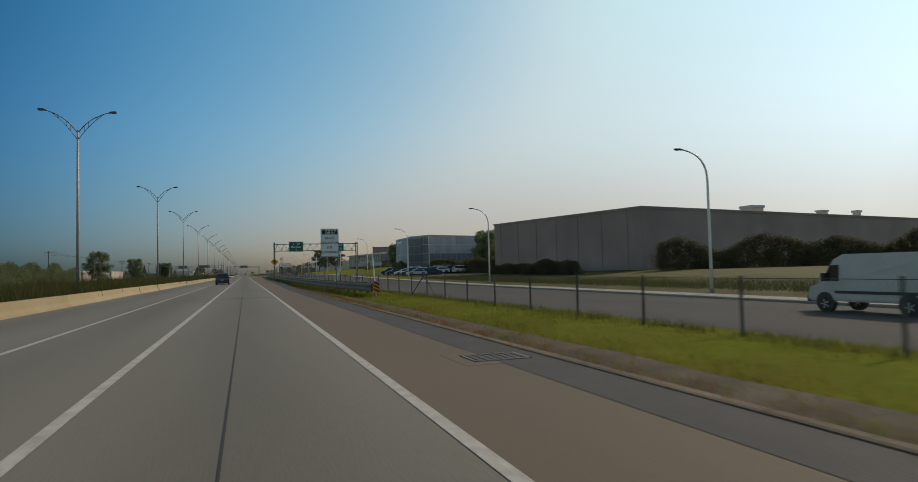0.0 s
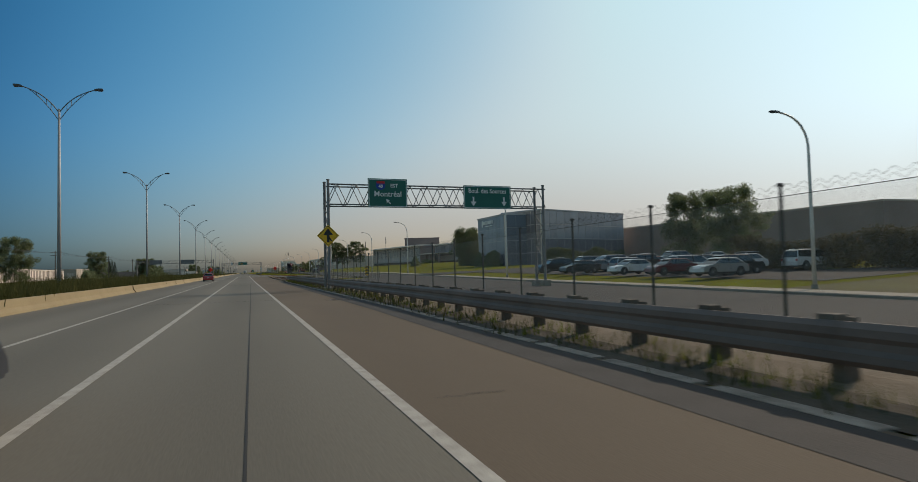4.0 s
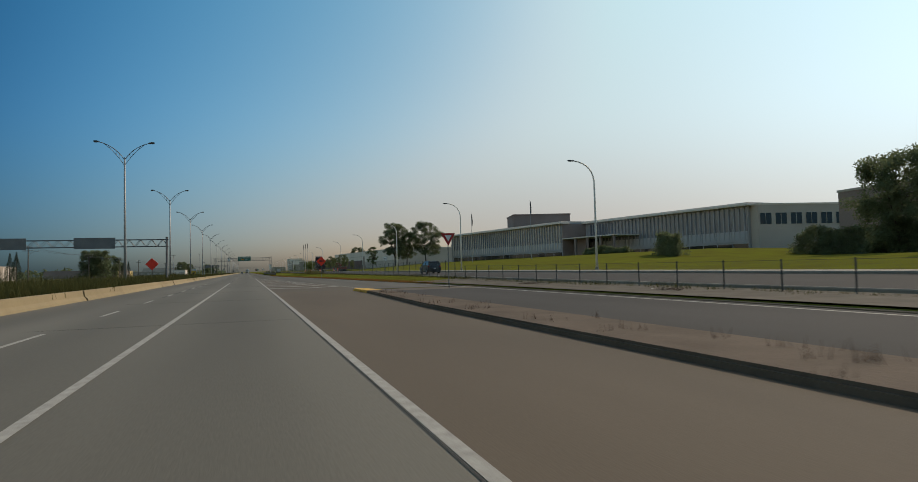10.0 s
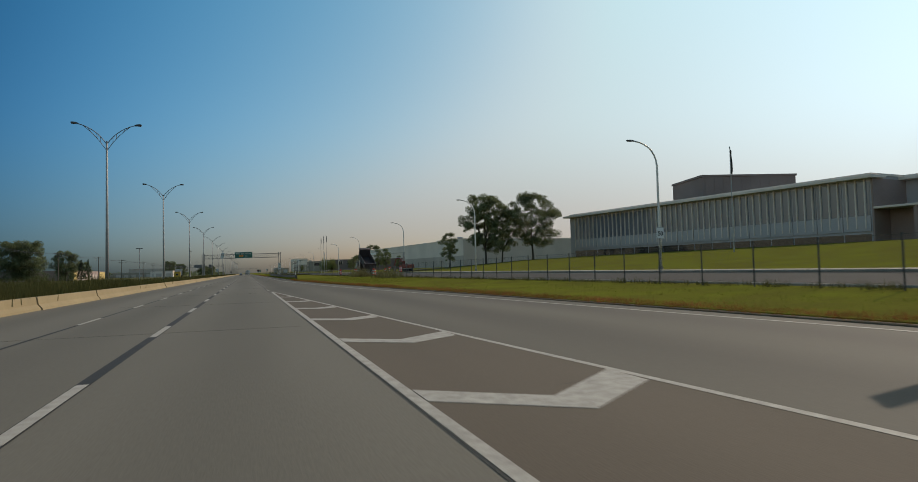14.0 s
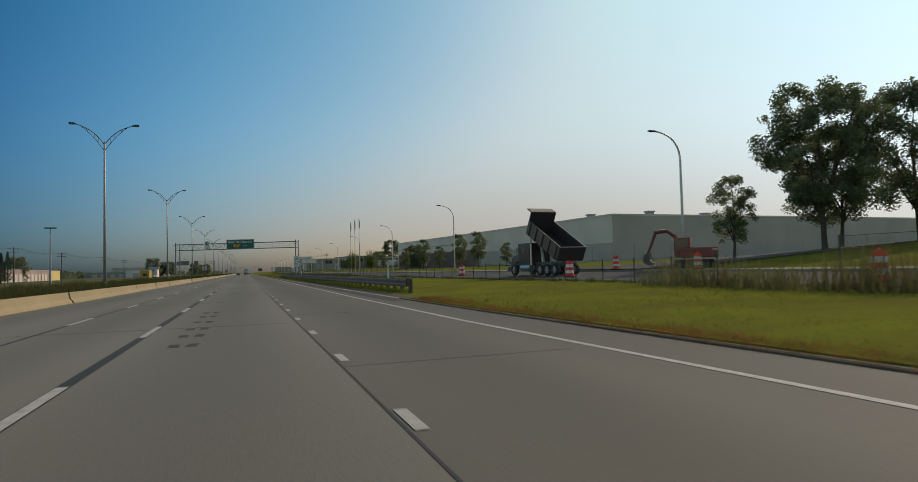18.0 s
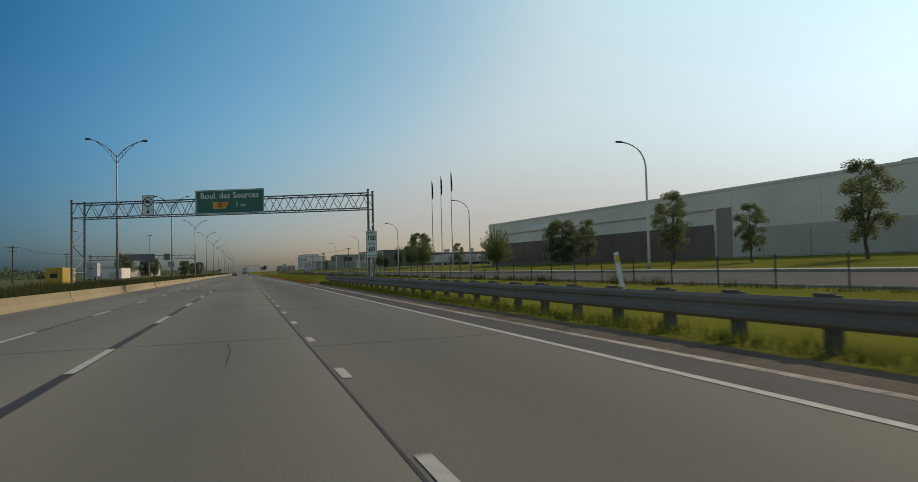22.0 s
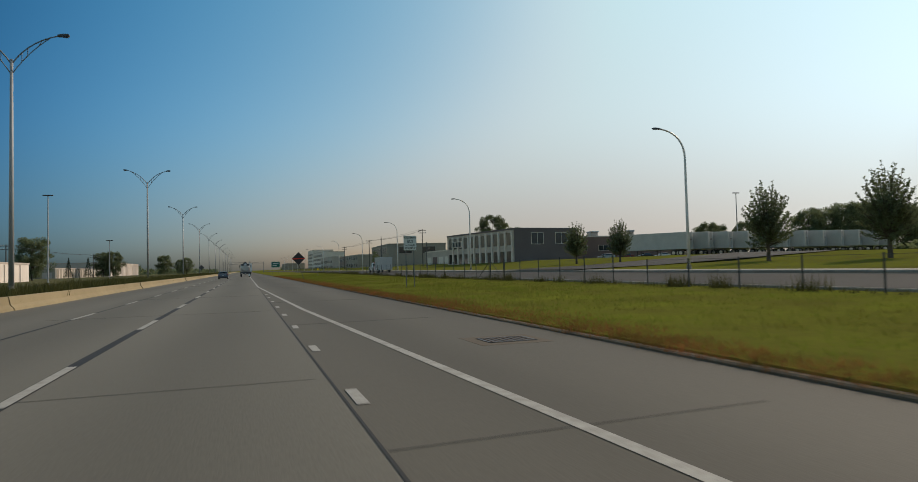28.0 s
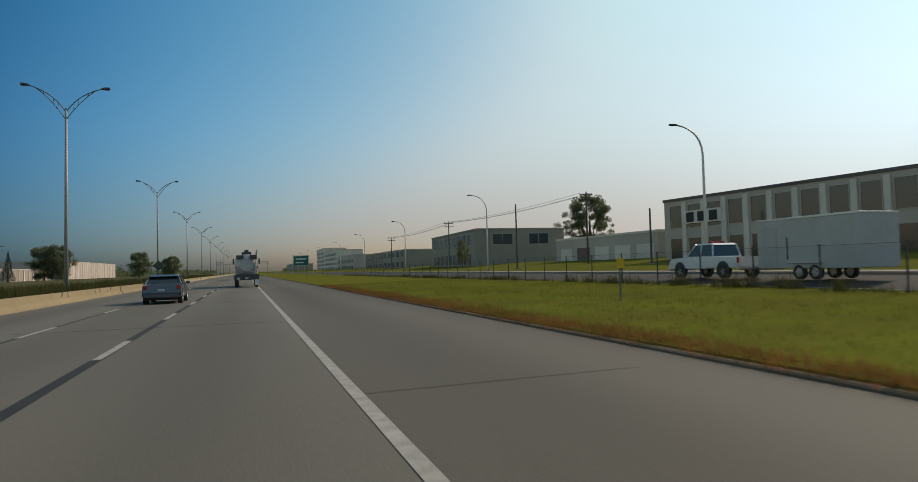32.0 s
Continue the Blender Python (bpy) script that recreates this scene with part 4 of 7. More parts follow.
# ---- road signs ----
def posted(name, x, y, z, label, posts, top, turn=0.0, w=0.026):
    ob = thing(name, x, y, z, turn, label, "road sign")
    for px in posts:
        part("post", boxes((px - w, px + w, 0.03, 0.03 + 2 * w, -0.3, top), bevel=0.008), LAMP_ARM, ob)
    return ob


ob = posted("information_sign", 5.05, 53.5, 0.1, "tall white notice about buses on the shoulder, on two posts", (-0.38, 0.42), 2.6)
p = plate(ob, "plate", -0.58, 0.6, 2.36, 4.25, -0.03, WHITE, BLACK, rim=0.018)
part("bus_band", boxes((-0.5, 0.52, -0.04, -0.03, 3.86, 4.17)), BLACK, p, "dark band with a bus shape")
for k in range(4):
    part("window_symbol", boxes((-0.3 + 0.2 * k, -0.15 + 0.2 * k, -0.044, -0.04, 4.07, 4.14)), WHITE, p)
lettering("lettering", "STM CIT", 0.17, WHITE, p, facing(0.05, -0.044, 3.96), bold=0.004)
for k, (w, q) in enumerate((("FIN DE", 0.9), ("CIRCULATION", 0.86), ("SUR", 0.9), ("ACCOTEMENT", 0.86))):
    lettering("lettering", w, 0.215, BLACK, p, facing(0, -0.036, 3.6 - 0.31 * k), bold=0.004, squeeze=q)


def diamond(x, y, z, half, centre, label, material, stand=None):
    ob = posted("construction_sign", x, y, z, label, () if stand else (0.0,), centre, w=0.022)
    if stand:
        part("post", tubes(([(0, 0.05, centre + half * 0.6), (0.02, 0.06, centre - half), (*stand, -0.15)], 0.03), sides=8), FENCE_POST, ob, "leaning steel post")
    bm = bmesh.new()
    prism(bm, [(0, centre - half), (half, centre), (0, centre + half), (-half, centre)], -0.02, 0.03)
    bmesh.ops.bevel(bm, geom=list(bm.edges), offset=0.01, segments=1, affect="EDGES")
    return ob, part("plate", bm, material, ob)


ob, p = diamond(10.85, 357, 0.25, 0.72, 2.55, "orange diamond end of roadworks sign on a thin post", ORANGE)
lettering("lettering", "FIN", 0.5, BLACK, p, facing(0, -0.024, 2.55), bold=0.012)
ob, p = diamond(6.72, 757.8, 0.2, 0.8, 2.6, "dark back-lit diamond sign with a red strip", mat("dark_sign", (0.035, 0.03, 0.032), 0.6, bump=0.02), (0.75, 0.9))
part("strip", prism(bmesh.new(), [(-0.76, 2.62), (-0.8, 2.55), (-0.72, 2.5), (0.7, 2.56), (0.78, 2.62), (0.7, 2.66)], -0.03, -0.02), ORANGE, p, "red reflective strip")
for x, y in ((-11.0, 344), (-11.2, 870)):
    diamond(x, y, 0.4, 0.75, 2.3, "orange roadworks diamond behind the median barrier" if y < 400 else "dark diamond sign behind the median barrier",
            ORANGE if y < 400 else DARKMETAL)
ob = posted("bus_sign", 10.7, 717, 0.2, "white notice that only buses may use the shoulder", (-0.28, 0.25), 2.4)
p = plate(ob, "plate", -0.43, 0.43, 2.3, 3.25, -0.03, WHITE, BLACK, rim=0.015)
for w, sz, z in (("ACCOTEMENT", 0.14, 3.12), ("BUS", 0.27, 2.87), ("AUTORISÉS", 0.15, 2.62), ("SEULEMENT", 0.15, 2.44)):
    lettering("lettering", w, sz, BLACK, p, facing(0, -0.036, z), bold=0.003, squeeze=0.85)
ob = posted("yield_sign", 12.9, 298.6, 0.1, "red and white triangular yield sign on a thin post", (0.0,), 2.9)
p = part("plate", prism(bmesh.new(), [(0, 2.75), (0.5, 3.6), (-0.5, 3.6)], -0.02, 0.02), mat("sign_red", (0.4, 0.02, 0.02), 0.5), ob)
part("centre", prism(bmesh.new(), [(0, 3.05), (0.24, 3.46), (-0.24, 3.46)], -0.026, -0.02), WHITE, p)
ob = posted("prohibition_sign", 14.6, 225, 0.1, "white plate that forbids walking and cycling", (0.0,), 3.4, w=0.022)
p = plate(ob, "plate", -0.42, 0.42, 2.3, 3.3, -0.03, WHITE, BLACK, rim=0.015)
bm = bmesh.new()
tube(bm, [(0.3 * math.cos(a), -0.04, 2.84 + 0.3 * math.sin(a)) for a in np.linspace(0, 2 * math.pi, 19)], 0.03, 5, False)
tube(bm, [(-0.2, -0.042, 3.04), (0.2, -0.042, 2.64)], 0.025, 5)
part("ring", bm, DARKMETAL, p)
ob = posted("hazard_marker", 14.4, 187, 0.0, "yellow and black hazard marker plate on a post", (0.0,), 1.8)
p = plate(ob, "plate", -0.2, 0.2, 0.7, 1.9, -0.03, YELLOW)
for k in range(3):
    part("stripe", prism(bmesh.new(), [(-0.2, 0.8 + 0.38 * k), (0.0, 0.95 + 0.38 * k), (0.2, 0.8 + 0.38 * k), (0.2, 0.98 + 0.38 * k), (0, 1.13 + 0.38 * k), (-0.2, 0.98 + 0.38 * k)], -0.036, -0.03), BLACK, p)
ob = posted("speed_sign", 27.2, 388, land_z(29, 388) - 0.1, "small white speed limit plate on the service road", (0.0,), 3.0)
p = plate(ob, "plate", -0.32, 0.32, 2.3, 3.1, -0.03, WHITE, BLACK, rim=0.015)
lettering("lettering", "50", 0.42, BLACK, p, facing(0, -0.036, 2.65), bold=0.01)
ob = posted("no_turn_sign", -12.7, 665.5, 0.3, "white plate with a struck-out turning arrow on the median", (0.0,), 3.4)
p = plate(ob, "plate", -0.6, 0.6, 2.25, 3.55, -0.03, WHITE, BLACK, rim=0.02)
bm = bmesh.new()
tube(bm, [(0.45 * math.cos(a), -0.045, 2.95 + 0.45 * math.sin(a)) for a in np.linspace(0, 2 * math.pi, 21)], 0.045, 5, False)
tube(bm, [(-0.3, -0.05, 3.25), (0.3, -0.05, 2.65)], 0.04, 5)
tube(bm, [(-0.15, -0.046, 2.7), (-0.15, -0.046, 3.05), (0, -0.046, 3.2), (0.15, -0.046, 3.05), (0.15, -0.046, 2.8)], 0.045, 5)
part("ring", bm, BLACK, p)
ob = posted("utility_marker", 12.5, 790.5, 0.2, "yellow topped marker plate on a dark post in the grass", (0.0,), 1.3)
plate(ob, "plate", -0.12, 0.12, 1.05, 1.4, -0.02, YELLOW)
ob = posted("destination_sign", 9.5, 885, 0.1, "green destination sign on two posts beside the motorway", (-0.9, 0.9), 3.4)
p = plate(ob, "plate", -1.3, 1.3, 2.2, 4.0, -0.03, GREEN_SIGN, WHITE)
part("unread_lines", boxes((-0.9, 0.9, -0.04, -0.03, 3.3, 3.5), (-0.9, 0.4, -0.04, -0.03, 2.7, 2.9)), WHITE, p)

# ---- buildings ----
def wall_mat(name, colour, **k):
    return mat(name, colour, 0.85, s1=0.15, s2=6, bump=0.1, **k)


DARK_BRICK = wall_mat("dark_brown_brick", (0.29, 0.22, 0.20), var=0.2)
GREY_CLAD = wall_mat("grey_cladding", (0.49, 0.42, 0.37), var=0.15)
WHITE_CLAD = wall_mat("white_cladding", (0.70, 0.62, 0.555), var=0.12)
CHARCOAL_BRICK = wall_mat("charcoal_brick", (0.15, 0.125, 0.125), var=0.2)
BLUE_CLAD = wall_mat("blue_grey_cladding", (0.40, 0.385, 0.40), var=0.1)
BRICK_RED = wall_mat("dull_red_brick", (0.18, 0.122, 0.108), var=0.2)
BEIGE = wall_mat("beige_stone", (0.33, 0.29, 0.24), var=0.15)
TAN = wall_mat("yellow_tan_wall", (0.52, 0.40, 0.16), var=0.12)
ROOF = wall_mat("roof_gravel", (0.20, 0.19, 0.18), var=0.2)


def hall(name, a, b, depth, z0, z1, wall, label, roof_edge=GREY_CLAD, side=1):
    """A flat-roofed building whose front runs from a to b (plan points); depth goes to the right of that way (side 1). Local x runs along the
    front from a, local -y points out of the front."""
    d = Vector((b[0] - a[0], b[1] - a[1]))
    turn = math.degrees(math.atan2(d.y, d.x))
    ob = thing(name, a[0], a[1], z0, turn, label, "building")
    L, h = d.length, z1 - z0
    s = -1 if side > 0 else 1
    y0, y1 = (-depth, 0) if side > 0 else (0, depth)
    part("wall", boxes((0, L, y0, y1, -1.5, h - 0.35)), wall, ob)
    part("parapet", boxes((-0.12, L + 0.12, y0 - 0.12, y1 + 0.12, h - 0.35, h), bevel=0.03), roof_edge, ob)
    part("roof", boxes((0.4, L - 0.4, y0 + 0.4, y1 - 0.4, h, h + 0.05)), ROOF, ob)
    return ob, L, h


def frame_mesh(name, us, vs, depth, put_at, material):
    """A window frame with its bars as one piece. us, vs: cuts across and up, in pairs of bar edges; put_at(u, v, d) gives the place."""
    nu, nv = len(us), len(vs)
    solid = lambda a, b: 0 <= a < nu - 1 and 0 <= b < nv - 1 and (a % 2 == 0 or b % 2 == 0)
    verts = [put_at(u, v, d) for d in (0.0, depth) for v in vs for u in us]
    idx = lambda a, b, d: d * nu * nv + b * nu + a
    faces = []
    for a in range(nu - 1):
        for b in range(nv - 1):
            if not solid(a, b):
                continue
            faces.append((idx(a, b, 1), idx(a + 1, b, 1), idx(a + 1, b + 1, 1), idx(a, b + 1, 1)))
            for (p, q), (da, db) in ((((a, b), (a + 1, b)), (0, -1)), (((a, b + 1), (a + 1, b + 1)), (0, 1)), (((a, b), (a, b + 1)), (-1, 0)), (((a + 1, b), (a + 1, b + 1)), (1, 0))):
                if not solid(a + da, b + db):
                    faces.append((idx(*p, 0), idx(*q, 0), idx(*q, 1), idx(*p, 1)))
    me = bpy.data.meshes.new(name)
    me.from_pydata(verts, [], faces)
    bm = bmesh.new()
    bm.from_mesh(me)
    bmesh.ops.recalc_face_normals(bm, faces=list(bm.faces))
    bm.to_mesh(me)
    bm.free()
    me.materials.append(material)
    return me


def cuts(a, b, bars, edge=0.09, bar=0.08):
    mids = [a + (b - a) * k / (bars + 1) for k in range(1, bars + 1)]
    return [a, a + edge] + [q for m in mids for q in (m - bar / 2, m + bar / 2)] + [b - edge, b]


def window(parent, x0, x1, z0, z1, y=0.0, frame_mat=GREY_CLAD, glass=GLASS, out=1, bars=1, name="window"):
    """A framed window on a face at local y; out = +1 where the face looks towards +y."""
    w = part(name, frame_mesh(name, cuts(x0, x1, bars), cuts(z0, z1, 0), 0.08 * out, lambda u, v, d: (u, y + d, v), frame_mat), None, parent)
    yc = y + 0.03 * out
    part("pane", boxes((x0 + 0.08, x1 - 0.08, min(y, yc), max(y, yc), z0 + 0.08, z1 - 0.08)), glass, w)
    return w


def window_x(parent, y0, y1, z0, z1, x, out, frame_mat=GREY_CLAD, glass=GLASS, bars=1):
    """The same on a face at local x."""
    w = part("window", frame_mesh("window", cuts(y0, y1, bars), cuts(z0, z1, 0), 0.08 * out, lambda u, v, d: (x + d, u, v), frame_mat), None, parent)
    part("pane", boxes((min(x, x + 0.03 * out), max(x, x + 0.03 * out), y0 + 0.08, y1 - 0.08, z0 + 0.08, z1 - 0.08)), glass, w)
    return w


def roof_unit(x, y, z, w, d, h, label="grey rooftop ventilation unit"):
    ob = thing("roof_vent", x, y, z, 0, label, "roof vent", "roof vents")
    part("body", boxes((-w / 2, w / 2, -d / 2, d / 2, 0, h * 0.75), bevel=0.05), GREY_CLAD, ob)
    part("cap", boxes((-w / 2 - 0.2, w / 2 + 0.2, -d / 2 - 0.2, d / 2 + 0.2, h * 0.75, h), bevel=0.06), GALV, ob)


# dark brick hall at the start: front faces the motorway
ob, L, h = hall("brick_warehouse", (60, 98), (50.4, 137.6), 150, 0.0, 10.7, DARK_BRICK, "long dark brown brick warehouse with a flat roof", DARK_BRICK)
for k in range(7):
    part("downpipe", boxes((3 + k * 5.9, 3.1 + k * 5.9, 0, 0.09, -1, 10.3)), DARK_BRICK, ob)
part("coping", boxes((-0.2, L + 0.2, -150.2, 0.2, 10.7, 10.8), bevel=0.02), GREY_CLAD, ob)
roof_unit(99, 116, 10.7, 3.2, 3, 2.2)
roof_unit(120, 118, 10.7, 1.6, 1.6, 1.6)
roof_unit(135, 122, 10.7, 1.2, 1.2, 2.0)

# glass office block
ob, L, h = hall("glass_office", (58.1, 247), (57.8, 264), 14, 0.6, 13.8, BLUE_CLAD, "three storey office block with blue grey glass panels", BLUE_CLAD)
GW = mat("pale_glass_panel", (0.29, 0.305, 0.345), 0.2, var=0.12, s1=0.4, s2=5, bump=0.02, spread=0.12)
for k in range(7):
    for j in range(4):
        part("panel", boxes((0.3 + k * 2.36, 2.58 + k * 2.36, 0, 0.06, 0.6 + j * 3.1, 3.6 + j * 3.1)), GW if j > 0 else BLUE_GLASS, ob)
for k in range(5):
    for j in range(4):
        part("panel", boxes((-0.06, 0, -2.95 - k * 2.74, -0.3 - k * 2.74, 0.6 + j * 3.1, 3.6 + j * 3.1)), BLUE_GLASS, ob)
part("corner_strip", boxes((-0.1, 0, -0.26, 0.0, 0.3, 13.2)), WHITE_CLAD, ob)
ob2 = thing("office_sign", 57.85, 257.0, 12.3, 90, "white raised company lettering on the glass facade", "building sign")
part("mark", boxes((3.2, 3.55, 0.1, 0.2, -1.0, 0.7), (3.65, 3.95, 0.1, 0.2, -0.8, 0.5), bevel=0.05), WHITE, ob2)
for k in range(8):
    part("letter_bar", boxes((-3.6 + 0.85 * k, -3.05 + 0.85 * k, 0.1, 0.18, -0.35, 0.45), bevel=0.02), WHITE, ob2)
part("tagline_bar", boxes((-3.3, 1.6, 0.1, 0.18, -0.95, -0.75), bevel=0.02), WHITE, ob2)
ob, L, h = hall("glass_office", (96, 255.5), (65.7, 242.8), 13, 0.6, 14.6, BLUE_CLAD, "glass fronted office wing with tall panels", BLUE_CLAD)
for k in range(12):
    for j in range(4):
        part("panel", boxes((0.3 + k * 2.72, 2.85 + k * 2.72, 0, 0.06, 0.6 + j * 3.3, 3.7 + j * 3.3)), GW if j > 1 else BLUE_GLASS, ob)
for k in range(4):
    for j in range(4):
        part("panel", boxes((L, L + 0.06, -3.2 - k * 3.1, -0.3 - k * 3.1, 0.6 + j * 3.3, 3.7 + j * 3.3)), BLUE_GLASS, ob)
part("corner_strip", boxes((L, L + 0.1, -0.26, 0.0, 0.3, 14)), WHITE_CLAD, ob)
ob, L, h = hall("low_warehouse", (101, 186), (98.4, 263), 40, 0.5, 11.0, DARK_BRICK, "long dark warehouse behind the car park", GREY_CLAD)
ob, L, h = hall("low_warehouse", (112, 300), (79.5, 304.3), 25, 0.6, 11.2, DARK_BRICK, "low dark building behind trees", GREY_CLAD)

# long office with ribs: a wing along the road and a second one set back from it
def ribbed_wing(a, b, depth, rib_wall, label):
    ob, L, h = hall("long_office", a, b, depth, 0.9, 13.3, BLUE_CLAD, label, WHITE_CLAD)
    rib = mesh_of("rib", boxes((-0.09, 0.09, 0, 0.3, 4.6, 11.6), bevel=0.02), rib_wall)
    for k in range(int((L - 1) / 1.31)):
        at("rib", rib, ob, 0.8 + k * 1.31, 0)
    sill = mesh_of("spandrel", boxes((0.05, 3.95, 0.06, 0.2, 4.2, 6.4), bevel=0.02), BLUE_CLAD)
    low, high = mesh_of("pane", boxes((0.1, 3.9, 0, 0.05, 1.0, 3.8)), GLASS), mesh_of("pane", boxes((0.1, 3.9, 0, 0.06, 5.0, 11.2)), BLUE_GLASS)
    for k in range(int((L - 0.3) / 4.0)):
        for name, me in (("spandrel", sill), ("pane", low), ("pane", high)):
            at(name, me, ob, 0.1 + 4.0 * k, 0)
    part("eave", boxes((-1.0, L + 1.0, -2, 1.4, 11.6, 12.0), bevel=0.05), WHITE_CLAD, ob)
    return ob


ob = ribbed_wing((83.2, 417), (73, 486), 45, WHITE_CLAD, "long two storey office with upright white ribs and dark glazing")
part("end_wall", boxes((-0.25, 0, -45, 0, -1, 11.6)), DARK_BRICK, ob)
for k in range(6):
    window_x(ob, -12 - k * 5.4, -8.6 - k * 5.4, 6.4, 9.6, -0.25, -1, bars=0)
ribbed_wing((99.0, 364.6), (91.2, 418.1), 37, BLUE_CLAD, "set back office wing with dull ribs and dark glazing")
porch = thing("entrance_canopy", 83.2, 417, 0.9, math.degrees(math.atan2(69, -10.2)), "thin flat white canopy on dark columns between the office wings", "canopy")
part("slab", boxes((-22, -0.3, -7.9, 0.2, 7.3, 7.6), bevel=0.05), WHITE_CLAD, porch)
for k in range(4):
    part("column", boxes((-21.4 + 5.2 * k, -20.9 + 5.2 * k, -0.6, -0.1, -0.5, 7.3), bevel=0.03), DARK_BRICK, porch)
part("inner_wall", boxes((-5.6, -0.3, -4.0, -3.7, -0.5, 7.3)), DARK_BRICK, porch)
tow = thing("roof_tower", 84.4, 453.2, 13.1, -14, "dark square plant room on the office roof", "roof structure")
part("wall", boxes((0, 19, 0, 14, 0, 4.8)), DARK_BRICK, tow)
part("parapet", boxes((-0.2, 19.2, -0.2, 14.2, 4.8, 5.2), bevel=0.04), DARK_BRICK, tow)
for k in range(10):
    part("louvre", boxes((0.6 + k * 1.85, 2.2 + k * 1.85, -0.06, 0, 0.5, 4.5)), DARK_BRICK, tow)
ob, L, h = hall("long_office", (147, 353), (99.2, 362), 20, 0.9, 12.8, GREY_CLAD, "side wing of the long office", WHITE_CLAD)
for k in range(14):
    window(ob, 1.5 + k * 3.4, 4.2 + k * 3.4, 7.5, 10.0)

# long pale warehouse
ob, L, h = hall("pale_warehouse", (66.5, 546), (53.8, 672), 110, 0.8, 10.9, GREY_CLAD, "long pale grey warehouse with dull red lower walls", WHITE_CLAD)
for k in range(20):
    part("panel", boxes((0.1 + k * 6.3, 6.37 + k * 6.3, 0, 0.04, 4.6, 9.7)), WHITE_CLAD, ob)
for k in range(9):
    part("base_panel", boxes((60 + k * 7.3, 67.2 + k * 7.3, 0, 0.12, -0.5, 5.4)), BRICK_RED, ob)
for k in range(9):
    part("base_panel", boxes((0.2 + k * 6.5, 6.5 + k * 6.5, 0, 0.10, -0.5, 4.0)), GREY_CLAD, ob)
for k in range(6):
    window(ob, 97 + k * 4.8, 100.6 + k * 4.8, 1.4, 3.4, 0.12, BRICK_RED, bars=2)
part("sign_band", boxes((97.9, 107.2, 0.05, 0.2, 7.6, 8.6), bevel=0.03), WHITE, ob, "long white company sign panel")
part("ledge", boxes((60, L, 0.04, 0.3, 7.35, 7.55), bevel=0.02), GREY_CLAD, ob)
part("doorway", boxes((56.9, 59.4, 0.1, 0.16, -0.5, 7.5)), DARK_BRICK, ob, "tall dark loading doorway")
for k in range(4):
    part("loading_door", boxes((-0.1, 0, -9 - k * 9, -5 - k * 9, -0.3, 4.2)), GREY_CLAD, ob)
for x, y in ((66, 560), (66, 585), (75, 552), (92, 556)):
    roof_unit(x + 4, y, 10.9, 1.3, 1.3, 1.1)

# garage between the two offices
ob, L, h = hall("low_warehouse", (59, 853), (58, 884), 18, 0.9, 6.3, GREY_CLAD, "low pale grey garage with dull doors", WHITE_CLAD)
for k in range(5):
    part("garage_door", boxes((1 + k * 6, 5.2 + k * 6, 0, 0.07, -0.3, 3.4)), BRICK_RED if k == 3 else WHITE_CLAD, ob)

# low building behind the two storey office
ob, L, h = hall("low_warehouse", (139, 836), (80, 836), 30, 1.2, 8.8, BRICK_RED, "long low brown brick building behind a row of parked cars", GREY_CLAD)
for k in range(6):
    window(ob, 5 + k * 8.4, 10 + k * 8.4, 3.4, 5.0, bars=2)
roof_unit(96, 840, 8.8, 2.2, 2.2, 1.5)
roof_unit(110, 842, 8.8, 1.4, 1.4, 1.9)

# two storey office with pale strips
ob, L, h = hall("two_storey_office", (57.3, 807.3), (52.7, 842.6), 16.6, 0.9, 9.5, GREY_CLAD, "two storey grey office with charcoal brick end wall", CHARCOAL_BRICK)
for k in range(11):
    part("pilaster", boxes((0.7 + k * 3.1, 1.35 + k * 3.1, 0, 0.25, -0.5, 8.0), bevel=0.02), WHITE_CLAD, ob)
    window(ob, 1.5 + k * 3.1, 3.6 + k * 3.1, 4.7, 7.7, bars=0)
    window(ob, 1.5 + k * 3.1, 3.6 + k * 3.1, 0.8, 3.5, bars=0)
part("end_wall", boxes((-0.15, 0, -16.7, 0.2, -1, 8.25)), CHARCOAL_BRICK, ob)
for k in range(2):
    window_x(ob, -7.5 - k * 6.5, -4.2 - k * 6.5, 4.9, 7.6, -0.15, -1, WHITE_CLAD)
part("sign_board", boxes((26, 32, 0.25, 0.4, 5.2, 6.8), bevel=0.03), WHITE_CLAD, ob, "pale board with dark company letters")
for k in range(3):
    part("letter_bar", boxes((26.6 + 1.8 * k, 27.8 + 1.8 * k, 0.4, 0.46, 5.4, 6.6), bevel=0.02), BLACK, ob)
# stone office beyond
ob, L, h = hall("stone_office", (50.8, 910), (53.2, 955), 22, 0.8, 10.2, BEIGE, "two storey beige stone office with dark window bands", BEIGE)
for k in range(9):
    window(ob, 4 + k * 4.4, 7.6 + k * 4.4, 5.6, 8.4, bars=2)
    window(ob, 4 + k * 4.4, 7.6 + k * 4.4, 1.0, 3.8, bars=2)
for k in range(2):
    window_x(ob, -18 + k * 9, -13 + k * 9, 5.6, 8.2, 0, -1)
ob, L, h = hall("long_low_shop", (86, 850), (76, 868), 60, 0.8, 7.5, WHITE_CLAD, "low white industrial building", GREY_CLAD)
for k in range(5):
    window(ob, 1.2 + k * 3.8, 4.0 + k * 3.8, 1.0, 4.0)
